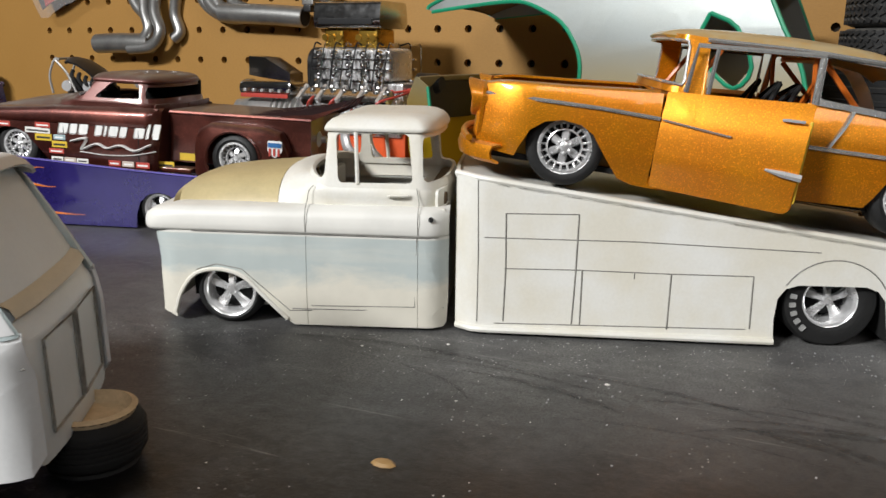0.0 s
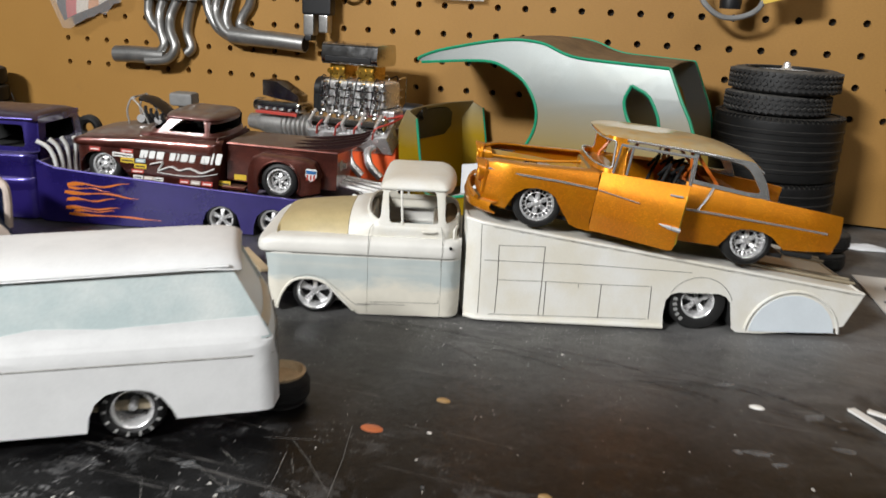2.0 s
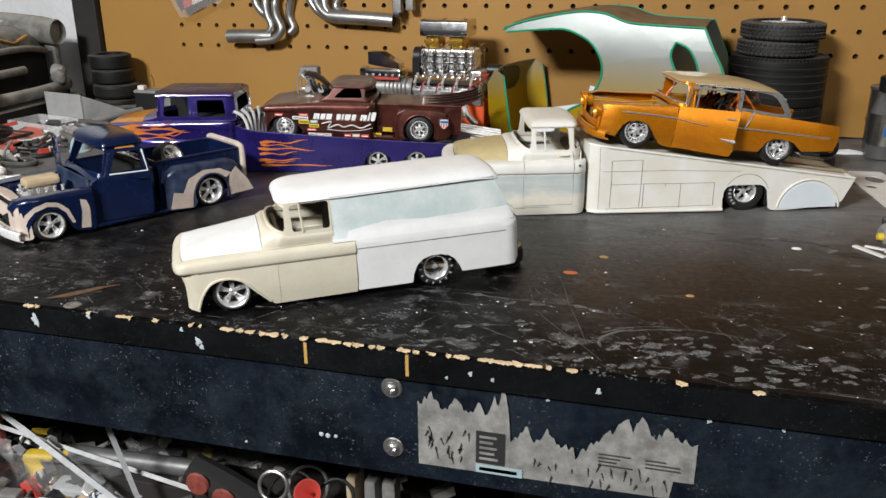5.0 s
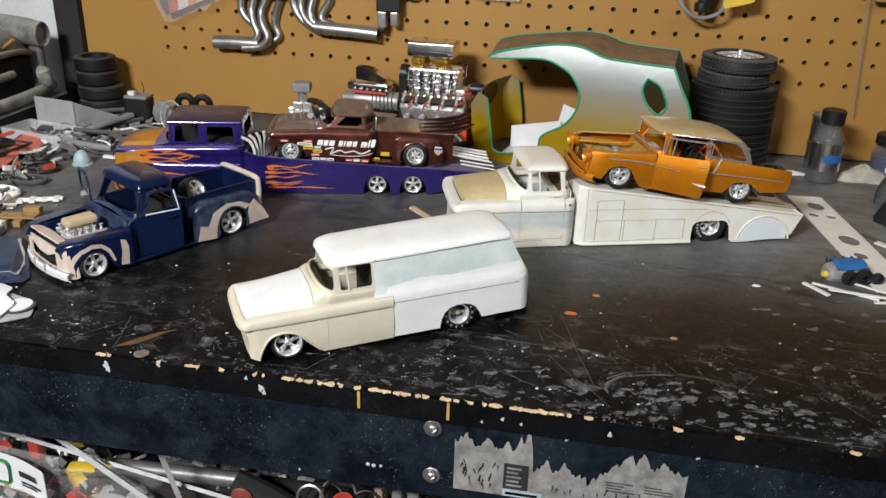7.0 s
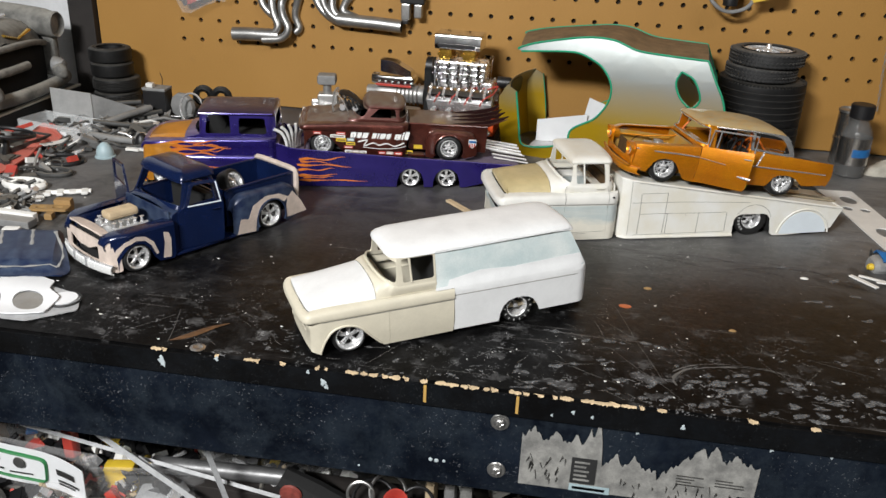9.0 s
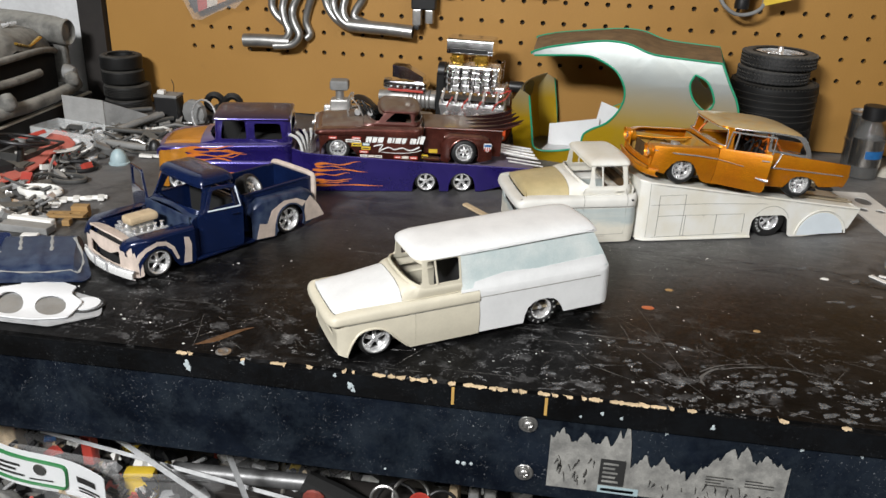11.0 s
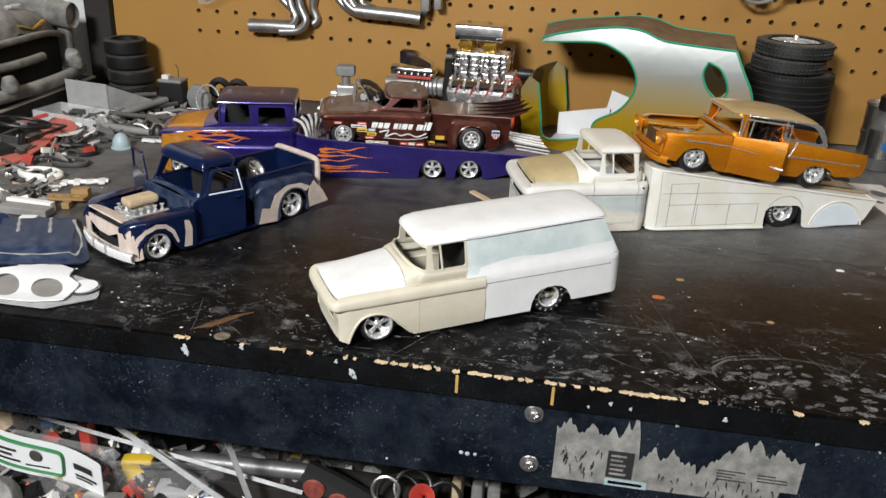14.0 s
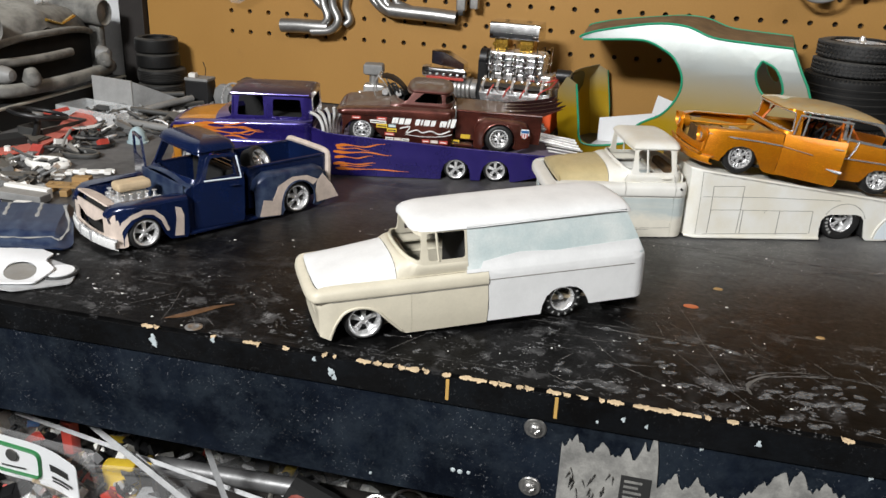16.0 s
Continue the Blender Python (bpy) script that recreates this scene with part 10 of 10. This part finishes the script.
def build_bag(x, y, z, w, h, d, rz, rx, label, mat=None, seed=0):
    r = random.Random(seed)
    bm = bmesh.new()
    rows = []
    for i in range(13):
        v = i / 12
        row = []
        for k in range(24):
            a = 2 * math.pi * k / 24
            th = d * math.sin(math.pi * min(1, v * 1.15 + 0.04)) ** 0.7 * 0.5 + 0.6
            row.append((w / 2 * math.copysign(abs(math.cos(a)) ** 0.5, math.cos(a)), th * math.sin(a) * (1 + 0.3 * math.sin(5 * v + 3 * a + seed)) + r.uniform(-0.6, 0.6), h * v))
        rows.append(row)
    rows_mesh(bm, rows, True, True)
    T = thing("clear_parts_bag", at(x, y, z, rz, rx), label, "bag", "bags under the bench")
    part("film", bm, mat or M_BAG, T, "wrinkled clear film")
    return T


def under_bench():
    r = random.Random(50)
    # a bag with a header card framed in green
    T = build_bag(105, 448, SH + 4, 112, 62, 22, -3, 0, "clear parts bag with a green framed card", seed=2)
    f = lambda u, v: Vector((u * 0.8, -13 - 0.06 * v + 2.4 * math.sin(u * 0.05) - 4 * max(0, u / 70) ** 2, 38 + v - 0.06 * u))
    card = part("header_card", plate(rounded([(-74, -4), (66, -10), (70, 26), (-74, 36)], 4, 3), (), f, 0.7, 10, 10), M_CARTON, T, "white header card")
    fr = rounded([(-70, 2), (20, -2), (24, 22), (-70, 30)], 6, 3)
    bm = bmesh.new()
    tube(bm, [f(a.x, a.y) + Vector((0, -0.9, 0)) for p, q in zip(fr, fr[1:] + fr[:1]) for a in [Vector(p) + (Vector(q) - Vector(p)) * t for t in (0, 0.2, 0.4, 0.6, 0.8)]] , 2.0, 6, flat=0.5)
    part("green_frame", bm, M_GREENINK, card)
    for u, v, w, h in ((-60, 16, 34, 2.4), (-60, 11, 28, 2.4), (-60, 6, 36, 2), (34, 10, 22, 6), (34, 3, 26, 2), (34, 0, 20, 1.6), (-18, 4, 24, 1.4)):
        part("print_bar", plate([(u, v), (u + w, v - 0.4), (u + w, v + h - 0.4), (u, v + h)], (), lambda a, b: f(a, b) + Vector((0, -1.2, 0)), 0.3, 8, 0), M_INK, card)
    bm = bmesh.new()
    lathe(bm, [(3, -1), (5, -1.4), (5.4, -0.6)], 20, "y", tuple(f(-6, 15)))
    part("print_seal", bm, M_GREYD, card)
    for x, y, w, h, d, rz, rx, sd in ((200, 468, 90, 60, 28, 10, 25, 3), (130, 446, 60, 44, 22, -20, 34, 4), (300, 520, 150, 70, 40, 4, 30, 5), (20, 500, 120, 80, 30, 6, 20, 6)):
        build_bag(x, y, SH + 6, w, h, d, rz, rx, "clear bag of small parts under the bench", seed=sd)
    for k, (p, q, rad) in enumerate((((170, 430, -110), (286, 428, -188), 2.8), ((98, 446, -128), (318, 440, -160), 2.2), ((262, 430, -106), (290, 428, -200), 2.6), ((205, 434, -134), (276, 436, -196), 1.6))):
        bm = bmesh.new()
        tube(bm, [p, q], rad, 4)
        tagged(part("white_rod", bm, M_ROD, None, "long square white styrene rod", angle=20), "", "rod", "white rods under the bench")
    T = thing("tape_roll", at(70, 413, SH + 21, 4, 56), "roll of grey tape under the bench", "tape roll")
    bm = bmesh.new()
    lathe(bm, [(7, -8), (20, -8), (21, -6.5), (21, 6.5), (20, 8), (7, 8)], 40, "z", close=True)
    part("roll", bm, M_TORN, T)
    bm = bmesh.new()
    lathe(bm, [(6, -9.4), (7.4, -9.4), (7.4, 9.4), (6, 9.4)], 32, "z", close=True)
    part("core", bm, M_KRAFT, T)
    for k, (x, y, z, sx, sy, sz, rz, mt, nm, lb) in enumerate((
        (226, 419, 0, 56, 14, 38, 4, M_CARTON, "white_carton", "small white carton with grey print"), (180, 427, 0, 13, 10, 27, 20, M_RED, "red_block", "small red plastic block"), (122, 470, 0, 12, 10, 70, -10, M_RED, "red_block", "small red plastic block"), (170, 462, 0, 26, 12, 46, 10, M_YELLOW, "yellow_block", "yellow plastic part"), (206, 440, 0, 12, 10, 26, 0, M_YELLOW, "yellow_block", "yellow plastic part"), (296, 428, 0, 24, 12, 44, 12, M_BLUE, "blue_tool_handle", "blue tool handle"), (316, 426, 0, 18, 12, 40, -20, M_RAW, "wooden_block", "pale wooden block"), (214, 452, 0, 46, 20, 32, 8, M_ROD, "card_block", "pale cardboard block"), (156, 430, 0, 34, 12, 30, 10, M_DULLCHROME, "silver_sachet", "crinkled silver sachet"), (128, 424, 0, 24, 14, 18, -6, M_STEEL, "silver_sachet", "crinkled silver sachet"), (70, 520, 30, 60, 40, 60, 5, M_POST, "brown_carton", "dark brown carton at the back"), (24, 500, 24, 34, 30, 48, 0, M_RAW, "cream_carton", "cream carton at the back"), (150, 560, 30, 30, 20, 60, 15, M_RED, "red_brush", "red brush handle upright"), (452, 448, 0, 9, 16, 84, 0, M_GREYP, "grey_board", "grey upright panel"), (436, 456, 0, 8, 20, 80, 0, M_WOOD, "wood_slat", "pale wooden slat"), (464, 450, 0, 10, 16, 84, 4, M_TORN, "grey_board", "grey upright panel"), (380, 560, 0, 120, 50, 90, 0, M_POST, "dark_case", "dark brown case at the back"), (620, 520, 0, 160, 60, 90, 0, M_POST, "dark_case", "dark case at the back"))):
        tagged(part(nm, boxed(-sx / 2, sx / 2, -sy / 2, sy / 2, 0, sz, r=min(3, sz * 0.12)), mt, None, lb + " on the lower shelf", m=at(x, y, SH + z + 0.5, rz)), "", nm.split("_")[-1])
    T = thing("silver_tube", at(262, 466, SH + 50, 3), "dull silver tube lying on the shelf", "tube")
    bm = bmesh.new()
    tube(bm, [(-62, 0, 0), (62, 0, 0)], 7, 20)
    part("barrel", bm, M_DULLTUBE, T)
    bm = bmesh.new()
    tube(bm, [(62, 0, 0), (66, 0, 0)], 7.8, 20)
    part("rim", bm, M_DULLTUBE, T)
    tagged(part("tube_cradle", boxed(205, 322, 452, 480, SH + 0.5, SH + 42.8, r=1), M_POST, None, "dark cradle under the silver tube"), "", "cradle")
    T = thing("red_hex_handle", at(360, 438, SH + 56, 0, 0, 27), "worn red and black tool handle on the shelf", "tool handle")
    bm = bmesh.new()
    tube(bm, [(-44, 0, 0), (-16, 0, 0), (20, 0, 0), (44, 0, 0)], [10, 12, 12, 9], 8)
    part("grip", bm, M_MATT, T)
    for k in range(4):
        bm = bmesh.new()
        lathe(bm, [(0.1, -13.0), (8, -12.6), (9, -11)], 12, "y", (-32 + 21 * k, 0, 0))
        part("red_pad", bm, M_PAD, T, "faded red pad")
    T = thing("red_funnel", at(413, 434, SH + 72, 0, 50) @ Matrix.Scale(0.6, 4), "small red plastic funnel on the shelf", "funnel")
    bm = bmesh.new()
    lathe(bm, [(3, -20), (4, -6), (15, 12), (16, 14), (14, 13), (3, -5), (2, -20)], 20, "z")
    part("cone", bm, M_RED, T)
    for k, (x, y) in enumerate(((392, 446), (402, 452), (428, 440), (384, 436))):
        ring_thing("coiled_wire", 0, 0, 0, 16 - 2 * k, 1.4, M_STEEL if k % 2 else M_BLACK, "coil of wire on the lower shelf", "wire coil", at(x, y, SH + 60 + 4 * k, 0, 40 + 10 * k, 10), group="wire coils")
    for mat, n, nm, lb in ((M_GREYD, 70, "dark_clutter", "dark small parts piled on the shelf"), (M_WHITEP, 34, "pale_clutter", "pale small parts piled on the shelf"), (M_WOOD, 30, "cream_clutter", "cream small parts piled on the shelf"), (M_BLUE, 14, "blue_clutter", "small blue parts piled on the shelf"), (M_CHROME, 90, "metal_clutter", "small metal parts piled on the shelf"), (M_RED, 26, "red_clutter", "small red parts piled on the shelf"), (M_YELLOW, 10, "yellow_clutter", "small yellow parts piled on the shelf"), (M_BLACK, 230, "black_clutter", "small black parts piled on the shelf")):
        bm = bmesh.new()
        for k in range(n):
            x, y = (r.uniform(40, 340) if k % 3 else r.uniform(-60, 540)), r.uniform(404, 500)
            z = SH + 1.5 + r.uniform(0, 20) + max(0, (y - 410) * 0.35)
            mt = Matrix.Translation((x, y, z)) @ Euler((r.uniform(-1, 1), r.uniform(-1, 1), r.uniform(0, 6.28))).to_matrix().to_4x4()
            a, b, c = r.uniform(3, 13), r.uniform(2, 7), r.uniform(1, 5)
            if r.random() < 0.5:
                box(bm, -a, a, -b, b, -c, c, m=mt)
            else:
                tube(bm, [mt @ Vector((-a, 0, 0)), mt @ Vector((0, r.uniform(-4, 4), 3)), mt @ Vector((a, 0, 0))], c * 0.7, 7)
        tagged(part(nm, bm, mat, None, lb), "", "clutter", "", "stuff")
    tagged(part("dark_case", boxed(322, 470, 428, 478, SH + 0.5, SH + 53, r=3), M_POST, None, "dark brown case under the tool handle"), "", "case")
    tagged(part("parts_bed", boxed(-80, 560, 440, 560, SH + 0.3, SH + 20, r=4), M_GREYD, None, "heap of mixed dark parts on the shelf"), "", "clutter", "", "stuff")


under_bench()
